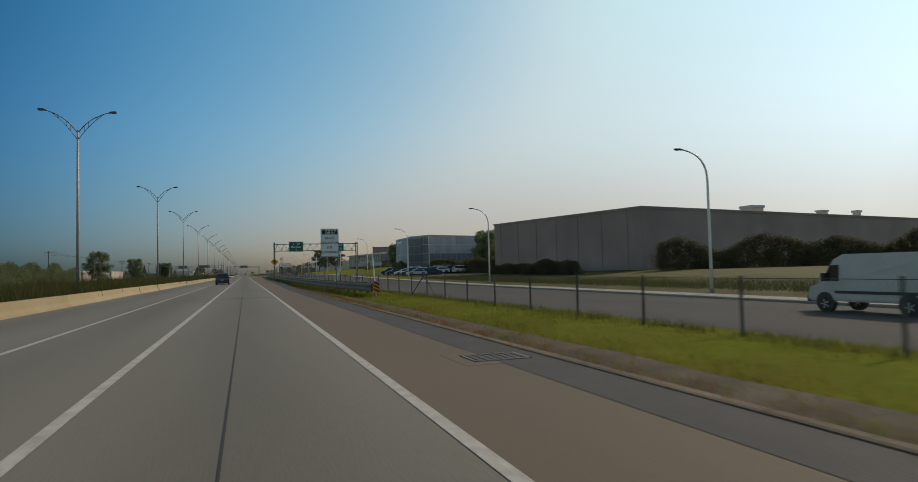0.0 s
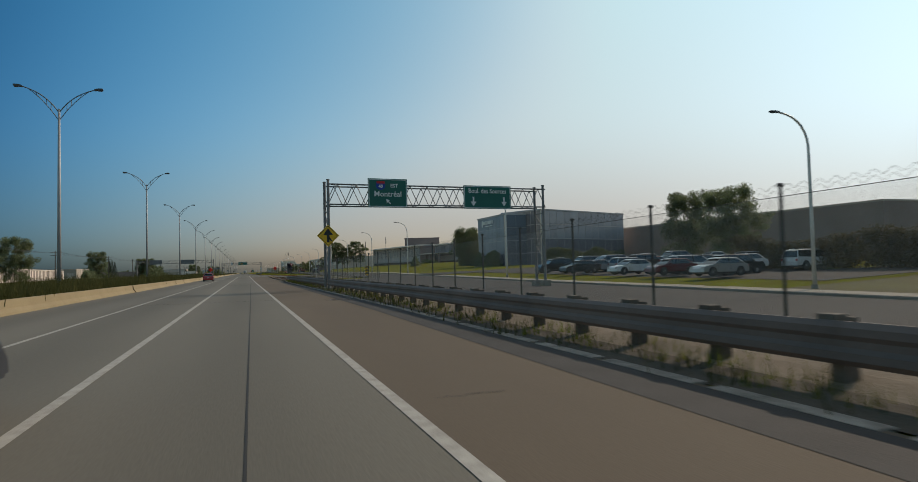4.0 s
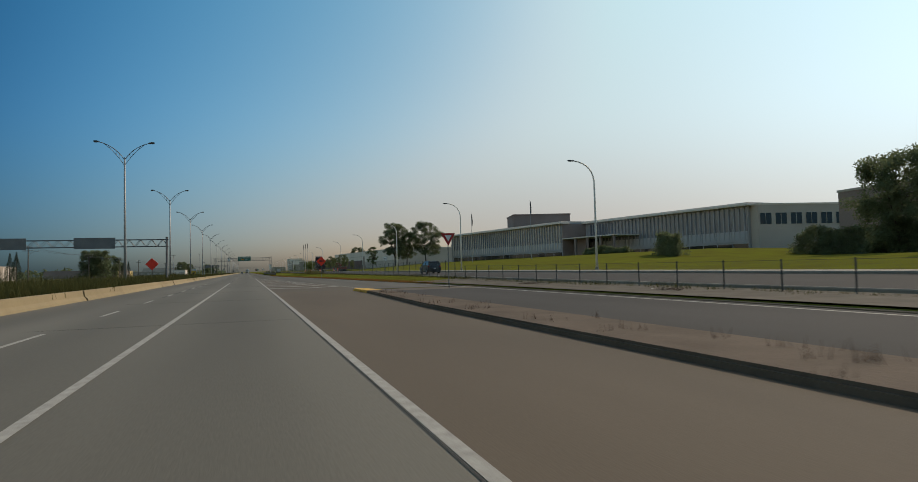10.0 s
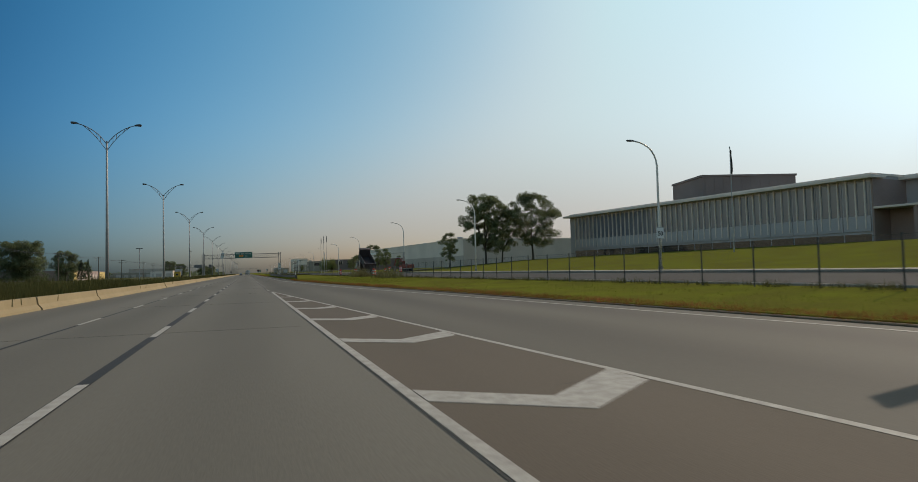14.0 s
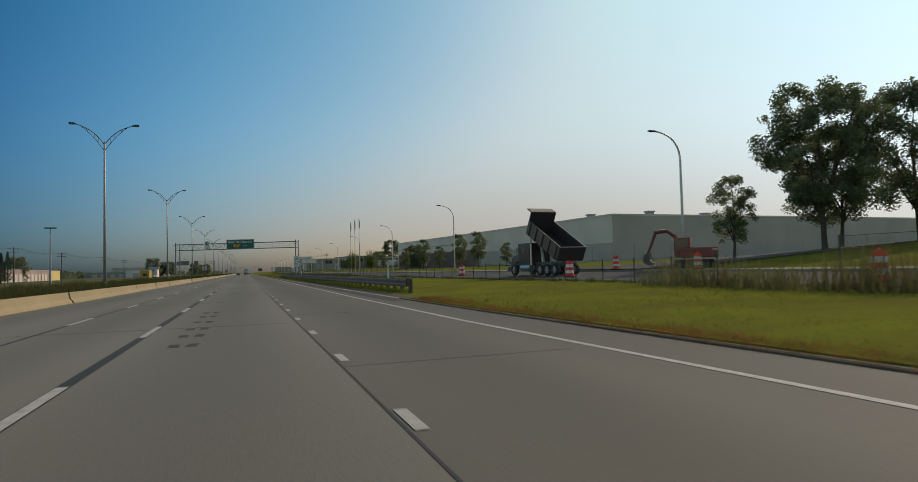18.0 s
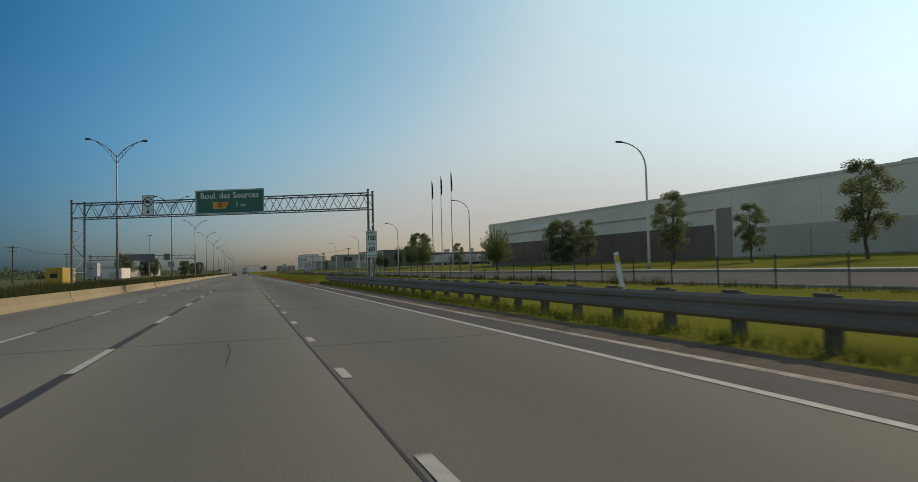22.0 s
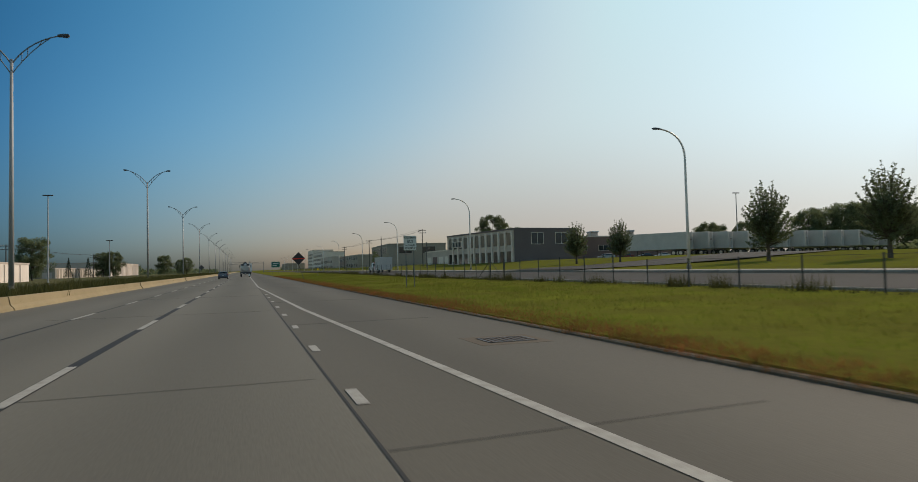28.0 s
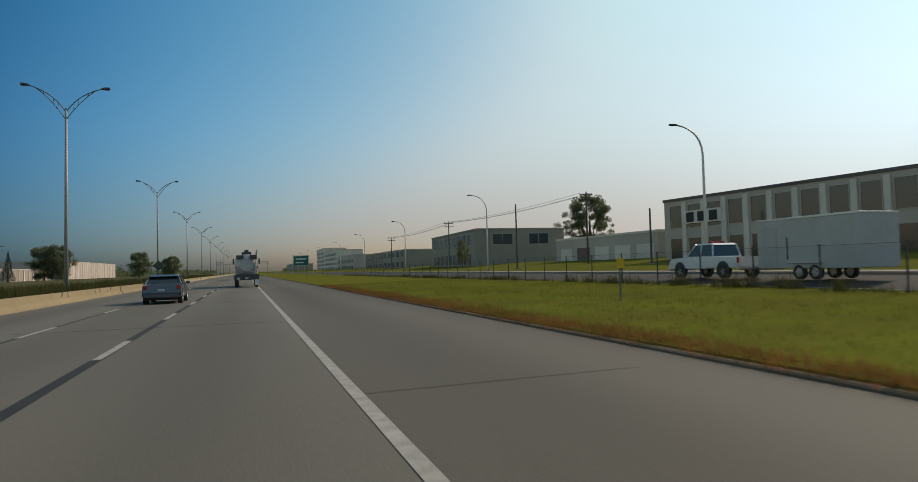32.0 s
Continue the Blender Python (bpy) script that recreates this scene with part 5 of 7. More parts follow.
# far row along the service road
FAR = ((52, 985, 30, 14, 8, BEIGE), (60, 1045, 55, 20, 9, DARK_BRICK), (58, 1130, 60, 20, 10, GREY_CLAD), (66, 1260, 70, 20, 17, WHITE_CLAD), (70, 1370, 60, 20, 22, WHITE_CLAD), (46, 1440, 80, 20, 9, BEIGE),
       (48, 725, 26, 12, 5, DARK_BRICK))
for x, y, l, d, hh, w in FAR[:-1]:
    ob, L, h = hall("roadside_building", (x, y), (x - 1, y + l), d, 0.6, hh, w, "distant flat-roofed commercial building", GREY_CLAD)
    for k in range(int(l / 6)):
        for j in range(max(1, int(hh / 4))):
            window(ob, 1 + k * 6, 5 + k * 6, 1.2 + j * 3.6, 3.2 + j * 3.6, bars=2)
# left side, beyond the opposite carriageway
ob, L, h = hall("roadside_building", (-57.5, 262), (-76.9, 437), 30, 0.0, 4.4, WHITE_CLAD, "long low pale shed with upright ribs", GREY_CLAD, side=-1)
rib = mesh_of("rib", boxes((-0.2, 0.2, -0.22, 0, 0, 4.0)), GREY_CLAD)
for k in range(58):
    at("rib", rib, ob, 1.5 + 3.0 * k, 0)
ob, L, h = hall("roadside_building", (-67.0, 648), (-76.1, 757), 34, 0.0, 4.4, DARK_BRICK, "long brown flat-roofed shed with yellow ends", DARK_BRICK, side=-1)
part("yellow_front", boxes((86, L + 0.1, -0.25, 0, 0, 4.1)), TAN, ob, "yellow painted end wall")
part("yellow_front", boxes((-0.2, 9, -0.25, 0, 0, 4.1)), TAN, ob, "yellow painted end wall")
for k in range(12):
    part("door_panel", boxes((12 + k * 6, 15.5 + k * 6, -0.12, 0, 0, 2.8)), GREY_CLAD, ob)
for x, y, l, d, hh, w, lab in ((-74, 980, 90, 40, 4.6, BEIGE, "low beige commercial building"), (-90, 520, 46, 40, 6, BEIGE, "low beige commercial building"),
                               (-80, 1120, 120, 40, 9, GREY_CLAD, "long low grey building"), (-48, 830, 22, 14, 4.6, WHITE_CLAD, "small white roadside building")):
    ob, L, h = hall("roadside_building", (x, y), (x, y + l), d, 0.0, hh, w, lab, GREY_CLAD, side=-1)
    for k in range(int(l / 5)):
        part("pier", boxes((0.5 + k * 5, 1.2 + k * 5, -0.2, 0, 0, hh - 0.5)), WHITE_CLAD, ob)
    for k in range(int(d / 6)):
        part("door_panel", boxes((-0.1, 0, 1 + k * 6, 4.5 + k * 6, 0, hh * 0.6)), GREY_CLAD, ob)


# ---- trees ----
def leaf_mesh(name, clumps, size, seed, material, flat=0.55, squash=0.8):
    """Many small leaves scattered through clumps (centre, radius, count), as one mesh."""
    r = np.random.default_rng(seed)
    counts = [c[2] for c in clumps]
    n = sum(counts)
    centre = np.repeat(np.array([tuple(c[0]) for c in clumps], float), counts, axis=0)
    radius = np.repeat(np.array([c[1] for c in clumps], float), counts)
    unit = lambda a: a / np.maximum(1e-6, np.linalg.norm(a, axis=1))[:, None]
    off = unit(r.normal(size=(n, 3))) * (radius * r.random(n) ** 0.5)[:, None]
    off[:, 2] *= squash
    p = centre + off
    u = unit(r.normal(size=(n, 3)))
    v = unit(np.cross(u, r.normal(size=(n, 3))))
    s = (size * r.uniform(0.55, 1.3, n))[:, None]
    co = np.stack([p + u * s, p + v * s * flat, p - u * s, p - v * s * flat], 1).reshape(-1, 3)
    me = bpy.data.meshes.new(name)
    me.vertices.add(4 * n)
    me.vertices.foreach_set("co", co.ravel())
    me.loops.add(4 * n)
    me.loops.foreach_set("vertex_index", np.arange(4 * n))
    me.polygons.add(n)
    me.polygons.foreach_set("loop_start", np.arange(0, 4 * n, 4))
    me.update(calc_edges=True)
    me.materials.append(material)
    return me


def make_tree(seed, height, spread, trunk_share, low, leaves, leaf_size, material, sprays=90, fine=0.13, label=""):
    """A trunk that forks into limbs, with twigs out to leafy sprays under an uneven crown outline. low: share of the height where leaves begin."""
    rng = random.Random(seed)
    ob = thing("tree", 0, 0, 0, 0, label, "tree", "roadside trees")
    th, r0 = height * trunk_share, 0.015 * height + 0.03
    bm = bmesh.new()
    lean = (rng.uniform(-0.3, 0.3), rng.uniform(-0.3, 0.3))
    tube(bm, [(0, 0, -0.3), (0, 0, 0.3), (lean[0] * 0.5, lean[1] * 0.5, th), (lean[0], lean[1], height * 0.62), (0, 0, height * 0.86)], [r0 * 1.5, r0, r0 * 0.8, r0 * 0.4, r0 * 0.12], 9)
    joints = [Vector((lean[0] * f, lean[1] * f, th + (height * 0.86 - th) * f)) for f in (0.1, 0.4, 0.7, 1.0)]
    for k in range(7):
        a, f = k * 2.4 + rng.uniform(-0.4, 0.4), rng.uniform(0.0, 0.4)
        foot = Vector((lean[0] * 0.5, lean[1] * 0.5, th * 0.85 + (height - th) * f * 0.6))
        end = Vector((math.cos(a) * spread * 0.62, math.sin(a) * spread * 0.62, foot.z + (height - foot.z) * rng.uniform(0.35, 0.75)))
        mid = foot.lerp(end, 0.5) + Vector((0, 0, 0.07 * height))
        pts = [foot, foot.lerp(mid, 0.5), mid, mid.lerp(end, 0.5), end]
        tube(bm, [tuple(q) for q in pts], [r0 * 0.5, r0 * 0.4, r0 * 0.3, r0 * 0.2, r0 * 0.1], 6)
        joints += pts[1:]
    clumps, weight = [], 0.0
    for k in range(sprays):
        f, a, q = rng.random() ** 0.85, rng.uniform(0, 6.283), rng.uniform(0.12, 1.0) ** 0.5
        env = spread * math.sin(math.pi * (0.16 + 0.74 * f)) ** 0.7 * (0.84 + 0.5 * noise.noise((math.cos(a) * 1.2, math.sin(a) * 1.2, f * 2.6 + seed)))
        p = Vector((math.cos(a) * env * q, math.sin(a) * env * q, height * (low + (0.97 - low) * f)))
        near = min(joints, key=lambda j: (j - p).length + (0.8 * spread if j.z > p.z + 0.5 else 0))
        tube(bm, [tuple(near), tuple(near.lerp(p, 0.55) + Vector((0, 0, 0.04 * spread))), tuple(p)], [r0 * 0.13, r0 * 0.09, r0 * 0.04], 4)
        rad = spread * fine * rng.uniform(0.75, 1.7)
        clumps.append((p, rad))
        weight += rad * rad
    part("trunk", bm, BARK, ob)
    part("crown", leaf_mesh("crown", [(p, rad, int(leaves * rad * rad / weight)) for p, rad in clumps], leaf_size, seed, material), None, ob)
    return ob


def make_spiky(seed, height, spread, leaves, label, material=None):
    """A short trunk with many straight upswept shoots, leafy along their outer part."""
    rng = random.Random(seed)
    ob = thing("tree", 0, 0, 0, 0, label, "tree", "roadside trees")
    bm = bmesh.new()
    tube(bm, [(0, 0, -0.3), (0, 0, 0.9), (0, 0, height * 0.6)], [0.17, 0.12, 0.04], 8)
    clumps = []
    shoots = 110
    for k in range(shoots):
        a, up = k * 2.4, math.asin(min(1, 0.02 + 0.98 * (k + 0.5) / shoots))
        foot = Vector((0, 0, 1.0 + 0.25 * height * rng.random()))
        way = Vector((math.cos(a) * math.cos(up) * spread, math.sin(a) * math.cos(up) * spread, math.sin(up) * (height - foot.z) + 0.35))
        way *= rng.uniform(0.78, 1.02)
        tip = foot + way
        bend = foot + way * 0.5 - Vector((0, 0, 0.12 * spread))
        tube(bm, [tuple(foot), tuple(bend), tuple(tip)], [0.035, 0.022, 0.006], 4)
        for q in (0.34, 0.48, 0.6, 0.7, 0.8, 0.88, 0.95, 1.0):
            p = foot * (1 - q) ** 2 + bend * 2 * q * (1 - q) + tip * q * q
            clumps.append((p, 0.46 - 0.37 * q, int(leaves / shoots / 8 * (1.7 - 1.2 * q))))
    part("trunk", bm, BARK, ob)
    part("crown", leaf_mesh("crown", clumps, 0.085, seed, material or LEAF_LIGHT, 0.4, 1.0), None, ob)
    return ob


def put(ob, x, y, z=None, turn=0.0, first=False, scale=1.0):
    z = land_z(x, y) if z is None and x > 30 else (0.2 if z is None else z)
    m = pose(x, y, z - 0.05, 0, 0, turn) @ Matrix.Scale(scale, 4)
    if first:
        ob.matrix_basis = m
        return ob
    return copy_thing(ob, m)


big = make_tree(3, 15.6, 6.9, 0.2, 0.27, 31000, 0.14, LEAF, 150, 0.105, "large spreading broadleaf tree with an open crown")
put(big, 51.3, 485.6, None, 0, True)
big2 = make_tree(8, 15.2, 7.3, 0.2, 0.22, 31000, 0.14, LEAF, 130, 0.115, "large broadleaf tree with several limbs and a dark crown")
put(big2, 62.6, 484.8, None, 40, True)
put(big2, 56.2, 488.0, None, 200, False, 0.8)
bushy = make_tree(12, 11.8, 5.6, 0.14, 0.08, 26000, 0.15, LEAF, 130, 0.16, "dense rounded dark broadleaf tree")
put(bushy, 65.9, 296, None, 0, True)
for x, y, t, q in ((72.1, 312, 60, 1.0), (72, 199, 120, 1.0), (66, 182, 77, 0.9), (88, 880, 15, 1.0), (178, 890, 10, 1.2), (186, 895, 95, 1.15), (199, 892, 200, 1.25), (247, 905, 0, 1.75), (258, 908, 140, 1.9), (269, 903, 260, 2.05), (281, 905, 80, 2.1), (293, 908, 200, 2.1), (306, 905, 20, 2.0), (320, 908, 300, 2.0),
                   (60.6, 683.3, 30, 0.62), (48.7, 627.0, 10, 0.6)):
    put(bushy, x, y, None, t, False, q)
STREET_LEAF = lit_through(mat("street_tree_leaves", (0.165, 0.185, 0.085), 0.85, var=0.4, s1=0.6, s2=4, bump=0), 0.5)
young = make_tree(21, 7.0, 1.9, 0.16, 0.2, 9000, 0.085, STREET_LEAF, 70, 0.2, "young slender street tree on grass")
put(young, 43.8, 558.7, None, 0, True, 1.02)
for k, (x, y, top) in enumerate(((43.5, 569.6, 8.4), (41.9, 579.2, 6.2), (40.6, 588.1, 8.2), (40.1, 604.1, 6.7), (45.5, 548.5, 5.7), 
                                 (43.6, 488.6, 9.3), (52, 690, 7.4), (44, 900, 7.0))):
    put(young, x, y, None, 47 * k, False, (top - land_z(x, y)) / 7.0)
far_tree = copy_thing(big, pose(118.7, 976, 1, 0, 0, 70) @ Matrix.Scale(1.6, 4))
spiky = make_spiky(30, 7.2, 3.0, 26000, "light green tree with upswept feathery branches beside the service road")
put(spiky, 35.9, 665.3, None, 0, True)
put(spiky, 33.3, 616.8, None, 100, False, 0.86)
upswept = make_spiky(31, 5.4, 1.75, 15000, "young dense street tree with upswept shoots on the lawn", LEAF)
for k, (x, y, top) in enumerate(((45.6, 747.0, 6.3), (45.7, 758.5, 6.7), (43.9, 720.9, 7.5), (44.9, 710.5, 7.5))):
    put(upswept, x, y, None, 75 * k, k == 0, (top - land_z(x, y)) / 5.1)
put(bushy, -72.3, 690, 0.1, 33, False, 0.72)
for k, (x, y) in enumerate(((-58, 560), (-59, 1017), (-64, 1022), (-62, 560), (-68, 640), (-56, 300), (-60, 420), (-40, 1180), (-46, 1100), (-55, 880), (-50, 1250))):
    put(bushy, x, y, 0.1, 61 * k)


def conifer(seed, height):
    rng = random.Random(seed)
    ob = thing("conifer", 0, 0, 0, 0, "dark pointed conifer beyond the motorway", "tree", "conifers")
    part("trunk", tubes(([(0, 0, -0.2), (0, 0, height * 0.95)], [0.18, 0.03])), BARK, ob)
    cl = []
    for k in range(26):
        f = k / 26
        for j in range(5):
            a = j * 1.26 + k * 0.7
            r = (1 - f) * height * 0.2 * rng.uniform(0.6, 1.0)
            cl.append(((math.cos(a) * r, math.sin(a) * r, height * (0.1 + 0.88 * f)), 0.35 * (1.15 - f), 26))
    part("needles", leaf_mesh("needles", cl, 0.16, seed, CONIFER, 0.3), None, ob)
    return ob


con = conifer(5, 9)
put(con, -61.5, 978, 0.1, 0, True)
for k, (x, y) in enumerate(((-70, 984), (-60, 640), (-64, 648), (-66, 655), (-62, 470), (-66, 478), (-70, 1060), (-72, 1075), (-58, 440), (-60, 446))):
    put(con, x, y, 0.1, 50 * k)


# ---- hedges, weeds and grass ----
def tufts(name, material, label, spots, height, seed, blades=4, lean=0.35, fat=0.09, loose=0.09):
    """Upright blades in tufts at the spots (x, y, z)."""
    rng = random.Random(seed)
    v, f = [], []
    for x, y, z in spots:
        for _ in range(blades):
            a = rng.uniform(0, 6.28)
            h, w = height * rng.uniform(0.5, 1.25) * (0.85 + 0.5 * noise.noise((x * 0.4, y * 0.25, seed))), height * fat * rng.uniform(0.7, 1.3)
            px, py = x + rng.gauss(0, loose), y + rng.gauss(0, loose)
            l = lean * h
            i = len(v)
            v += [(px - math.sin(a) * w, py + math.cos(a) * w, z - 0.02), (px + math.sin(a) * w, py - math.cos(a) * w, z - 0.02),
                  (px + math.cos(a) * l, py + math.sin(a) * l, z + h)]
            f.append((i, i + 1, i + 2))
    me = bpy.data.meshes.new(name)
    me.from_pydata(v, [], f)
    me.materials.append(material)
    return tagged(new(name, me), label, "grass", kind="stuff")


def verge_z(x, y):
    p, n = lerp(PAVED, y) + 0.2, max(lerp(SIDE_NEAR, y) - 0.6, lerp(PAVED, y) + 0.5)
    f = max(0, min(1, (x - p) / max(0.1, n - p)))
    base = -0.03 if -40 < y < 207 or 468 < y < 604 else 0.08
    return base + (lerp(FENCE_Z, y) - base) * f + (0.12 * (1 - abs(2 * f - 1)) if y < 206 else -0.03)


rng = random.Random(77)
spots = []
for y0, y1, n in ((0, 60, 10000), (60, 206, 2600), (310, 410, 3500), (410, 480, 8000), (480, 612, 3000), (612, 700, 14000), (700, 830, 24000)):
    for _ in range(n):
        y = rng.uniform(y0, y1)
        a, b = lerp(PAVED, y) + 0.3, lerp(SIDE_NEAR, y) - 0.8
        x = a + (b - a) * rng.random() ** 1.5
        if not (90 < y < 206 and rng.random() < 0.8):
            spots.append((x, y, verge_z(x, y)))
dry = []
for y0, y1, n in ((0, 88, 3200), (310, 470, 9000), (604, 830, 18000)):
    for _ in range(n):
        y = rng.uniform(y0, y1)
        x = lerp(PAVED, y) + 0.1 + abs(rng.gauss(0, 0.55)) * (1 + 0.6 * noise.noise((1, y * 0.15, 3)))
        dry.append((x, y, verge_z(x, y)))
tufts("dry_grass", DRY_BLADE, "reddish dead grass along the kerb", dry, 0.16, 14, 6, 0.5, 0.05, 0.1)
tufts("grass_blades", BLADE, "short green and yellowing grass blades on the verge", spots, 0.13, 1, 5, 0.55, 0.07, 0.12)
spots = []
for y0, y1, rail_x in ((44, 206, ((44, 6.1), (52, 5.78), (62, 5.5), (75, 5.4), (130, 5.9), (206, 6.0))), (475, 604, ((468, 8.9), (500, 8.4), (590, 8.3), (604, 8.6)))):
    for _ in range(int((y1 - y0) * 26)):
        y = rng.uniform(y0, y1)
        if 88 < y < 300 and rng.random() < 0.9:
            continue
        spots.append((lerp(rail_x, y) + rng.uniform(-0.75, 0.45), y, 0.10))
tufts("long_grass", BLADE, "longer unmown grass under the guard rail", spots, 0.24, 8, 7, 0.4, 0.04, 0.12)
spots = [(rng.uniform(-14.2, -9.5), y, 0.35) for y in (rng.uniform(20, 1000) for _ in range(20000))]
tufts("dry_weeds", WEED, "tall dry weeds behind the median barrier", spots, 0.74, 2, 11, 0.3, 0.03, 0.22)
spots = [(rng.uniform(-15.2, -10.2), y, 0.3) for y in (rng.uniform(20, 420) for _ in range(11000))]
tufts("dry_weeds", WEED, "taller dark weeds behind the median barrier", spots, 1.1, 6, 10, 0.3, 0.022, 0.3)
spots = [(lerp(((206, 19.8), (260, 18.6), (330, 19.0), (1000, 19.0)), y) + rng.gauss(0, 0.3), y, lerp(FENCE_Z, y)) for y in (rng.uniform(215, 900) for _ in range(3500))]
spots += [(8.2 + rng.gauss(0, 0.25), y, 0.0) for y in (rng.uniform(10, 97) for _ in range(700))]
spots += [(lerp(PAVED, y) + rng.uniform(0.2, 2.0), y, 0.04) for y in (rng.uniform(80, 206) for _ in range(900))]
tufts("fence_weeds", WEED, "weeds along the fence and the guard rail", spots, 0.28, 3, 7, 0.4, 0.05, 0.16)
clumps = [(19.0 + rng.gauss(0, 0.15), rng.uniform(560, 850)) for _ in range(90)]
spots = [(x + rng.gauss(0, 0.22), y + rng.gauss(0, 0.3), lerp(FENCE_Z, y)) for x, y in clumps for _ in range(16)]
tufts("fence_weeds", WEED, "clumps of tall weeds at the foot of the fence", spots, 0.55, 5, 5, 0.35, 0.03, 0.1)
REED = lit_through(mat("brownish_green_reeds", (0.115, 0.125, 0.045), 0.85, var=0.4, s1=0.5, s2=4, bump=0, tint=(0.12, 0.085, 0.045)))
reeds = [(18.1 + rng.gauss(0, 0.55), y, 0.4) for y in [rng.uniform(429.5, 441) for _ in range(130)] + [rng.uniform(452.5, 465.5) for _ in range(240)]]
tufts("reeds", REED, "thin tall brownish green reeds in front of the fence", reeds, 1.35, 4, 5, 0.24, 0.017, 0.2)


spots = [(rng.uniform(31, 48), y, land_z(36, y) + 0.05) for y in (rng.uniform(30, 128) for _ in range(7000))]
tufts("dry_weeds", WEED, "rough knee-high weeds beyond the service road", spots, 0.5, 12, 6, 0.35, 0.04, 0.25)


def far_wood(x0, y0, x1, y1, n, height, seed, label):
    """A distant strip of wood: many leaf sprays in uneven clumps."""
    rng = random.Random(seed)
    v, f = [], []
    for _ in range(n):
        t = rng.random()
        cx, cy = x0 + (x1 - x0) * t + rng.gauss(0, 4), y0 + (y1 - y0) * t + rng.gauss(0, 4)
        h = height * (0.55 + 0.45 * noise.noise((cx * 0.03, cy * 0.03, seed)) + 0.25 * rng.random())
        for _ in range(26):
            z = h * rng.random() ** 0.7
            r = 2.2 * (1.1 - z / (h * 1.1))
            p = Vector((cx + rng.gauss(0, r), cy + rng.gauss(0, r), z))
            u = Vector((rng.gauss(0, 1), rng.gauss(0, 1), rng.gauss(0, 1))).normalized() * 0.8
            w = u.cross(Vector((rng.gauss(0, 1), rng.gauss(0, 1), rng.gauss(0, 1)))).normalized() * 0.5
            i = len(v)
            v += [tuple(p + u), tuple(p + w), tuple(p - u), tuple(p - w)]
            f.append((i, i + 1, i + 2, i + 3))
    me = bpy.data.meshes.new("far_wood")
    me.from_pydata(v, [], f)
    me.materials.append(LEAF)
    tagged(new("far_wood", me), label, "wood", kind="stuff")


far_wood(-130, 100, -110, 1500, 420, 7, 1, "distant belt of dark trees beyond the motorway")
far_wood(-90, 1300, -60, 2200, 260, 9, 2, "distant dark trees along the motorway")
far_wood(60, 1520, 95, 2400, 260, 10, 3, "distant dark trees along the service road")
far_wood(150, 700, 170, 1400, 260, 11, 4, "distant dark trees behind the buildings")
far_wood(150, 20, 260, 60, 60, 10, 5, "distant dark trees behind the warehouse")

# ---- vehicles ----
def paint(name, colour, rough=0.3, metal=0.1):
    m = mat(name, colour, rough, metal, var=0.05, s1=0.7, s2=6, bump=0.01)
    b = m.node_tree.nodes["Principled BSDF"]
    b.inputs["Coat Weight"].default_value, b.inputs["Coat Roughness"].default_value = 0.5, 0.08
    return m


TRAILER_SKIN = mat("dull_white_paint", (0.44, 0.42, 0.40), 0.6, var=0.12, s1=0.8, s2=6, bump=0.02, spread=0.12)
RUBBER = mat("tyre_rubber", (0.035, 0.034, 0.034), 0.85, var=0.2, s1=4, s2=30)
ALLOY = mat("alloy_rim", (0.5, 0.5, 0.51), 0.3, 0.8, var=0.1, bump=0.02)
TRIM = mat("black_trim", (0.03, 0.03, 0.032), 0.6, var=0.15, bump=0.05)
RED_LAMP = mat("red_lamp_glass", (0.35, 0.01, 0.012), 0.2, var=0.1, bump=0.01)
CLEAR_LAMP = mat("clear_lamp_glass", (0.6, 0.6, 0.6), 0.1, 0.3, var=0.1, bump=0.01)
PLATE_BAR = mat("plate_white", (0.5, 0.5, 0.5), 0.5, var=0.1, bump=0.01)


def wheel_meshes(r, w):
    bm = bmesh.new()
    n = 20
    prof = [(-w / 2, r * 0.62), (-w / 2, r * 0.93), (-w * 0.38, r), (w * 0.38, r), (w / 2, r * 0.93), (w / 2, r * 0.62)]
    rings = [[bm.verts.new((x, q * math.cos(2 * math.pi * k / n), q * math.sin(2 * math.pi * k / n))) for k in range(n)] for x, q in prof]
    for a, b in zip(rings, rings[1:]):
        for k in range(n):
            bm.faces.new((a[k], a[(k + 1) % n], b[(k + 1) % n], b[k]))
    tyre = mesh_of("tyre", bm, RUBBER, True)
    bm = bmesh.new()
    tube(bm, [(-w * 0.3, 0, 0), (w * 0.3, 0, 0)], r * 0.63, 18)
    for s in (-1, 1):
        tube(bm, [(s * w * 0.28, 0, 0), (s * w * 0.46, 0, 0)], r * 0.2, 10)
        for k in range(5):
            a = 2 * math.pi * k / 5
            tube(bm, [(s * w * 0.4, 0.1 * r * math.cos(a), 0.1 * r * math.sin(a)), (s * w * 0.4, 0.62 * r * math.cos(a), 0.62 * r * math.sin(a))], r * 0.1, 5)
    return tyre, mesh_of("rim", bm, ALLOY)


CAR_WHEEL, TRUCK_WHEEL = wheel_meshes(0.33, 0.22), wheel_meshes(0.5, 0.28)


def add_wheel(parent, x, y, r, meshes):
    t = at("wheel", meshes[0], parent, x, y, r)
    o = new("rim", meshes[1])
    o.parent = t
    return t


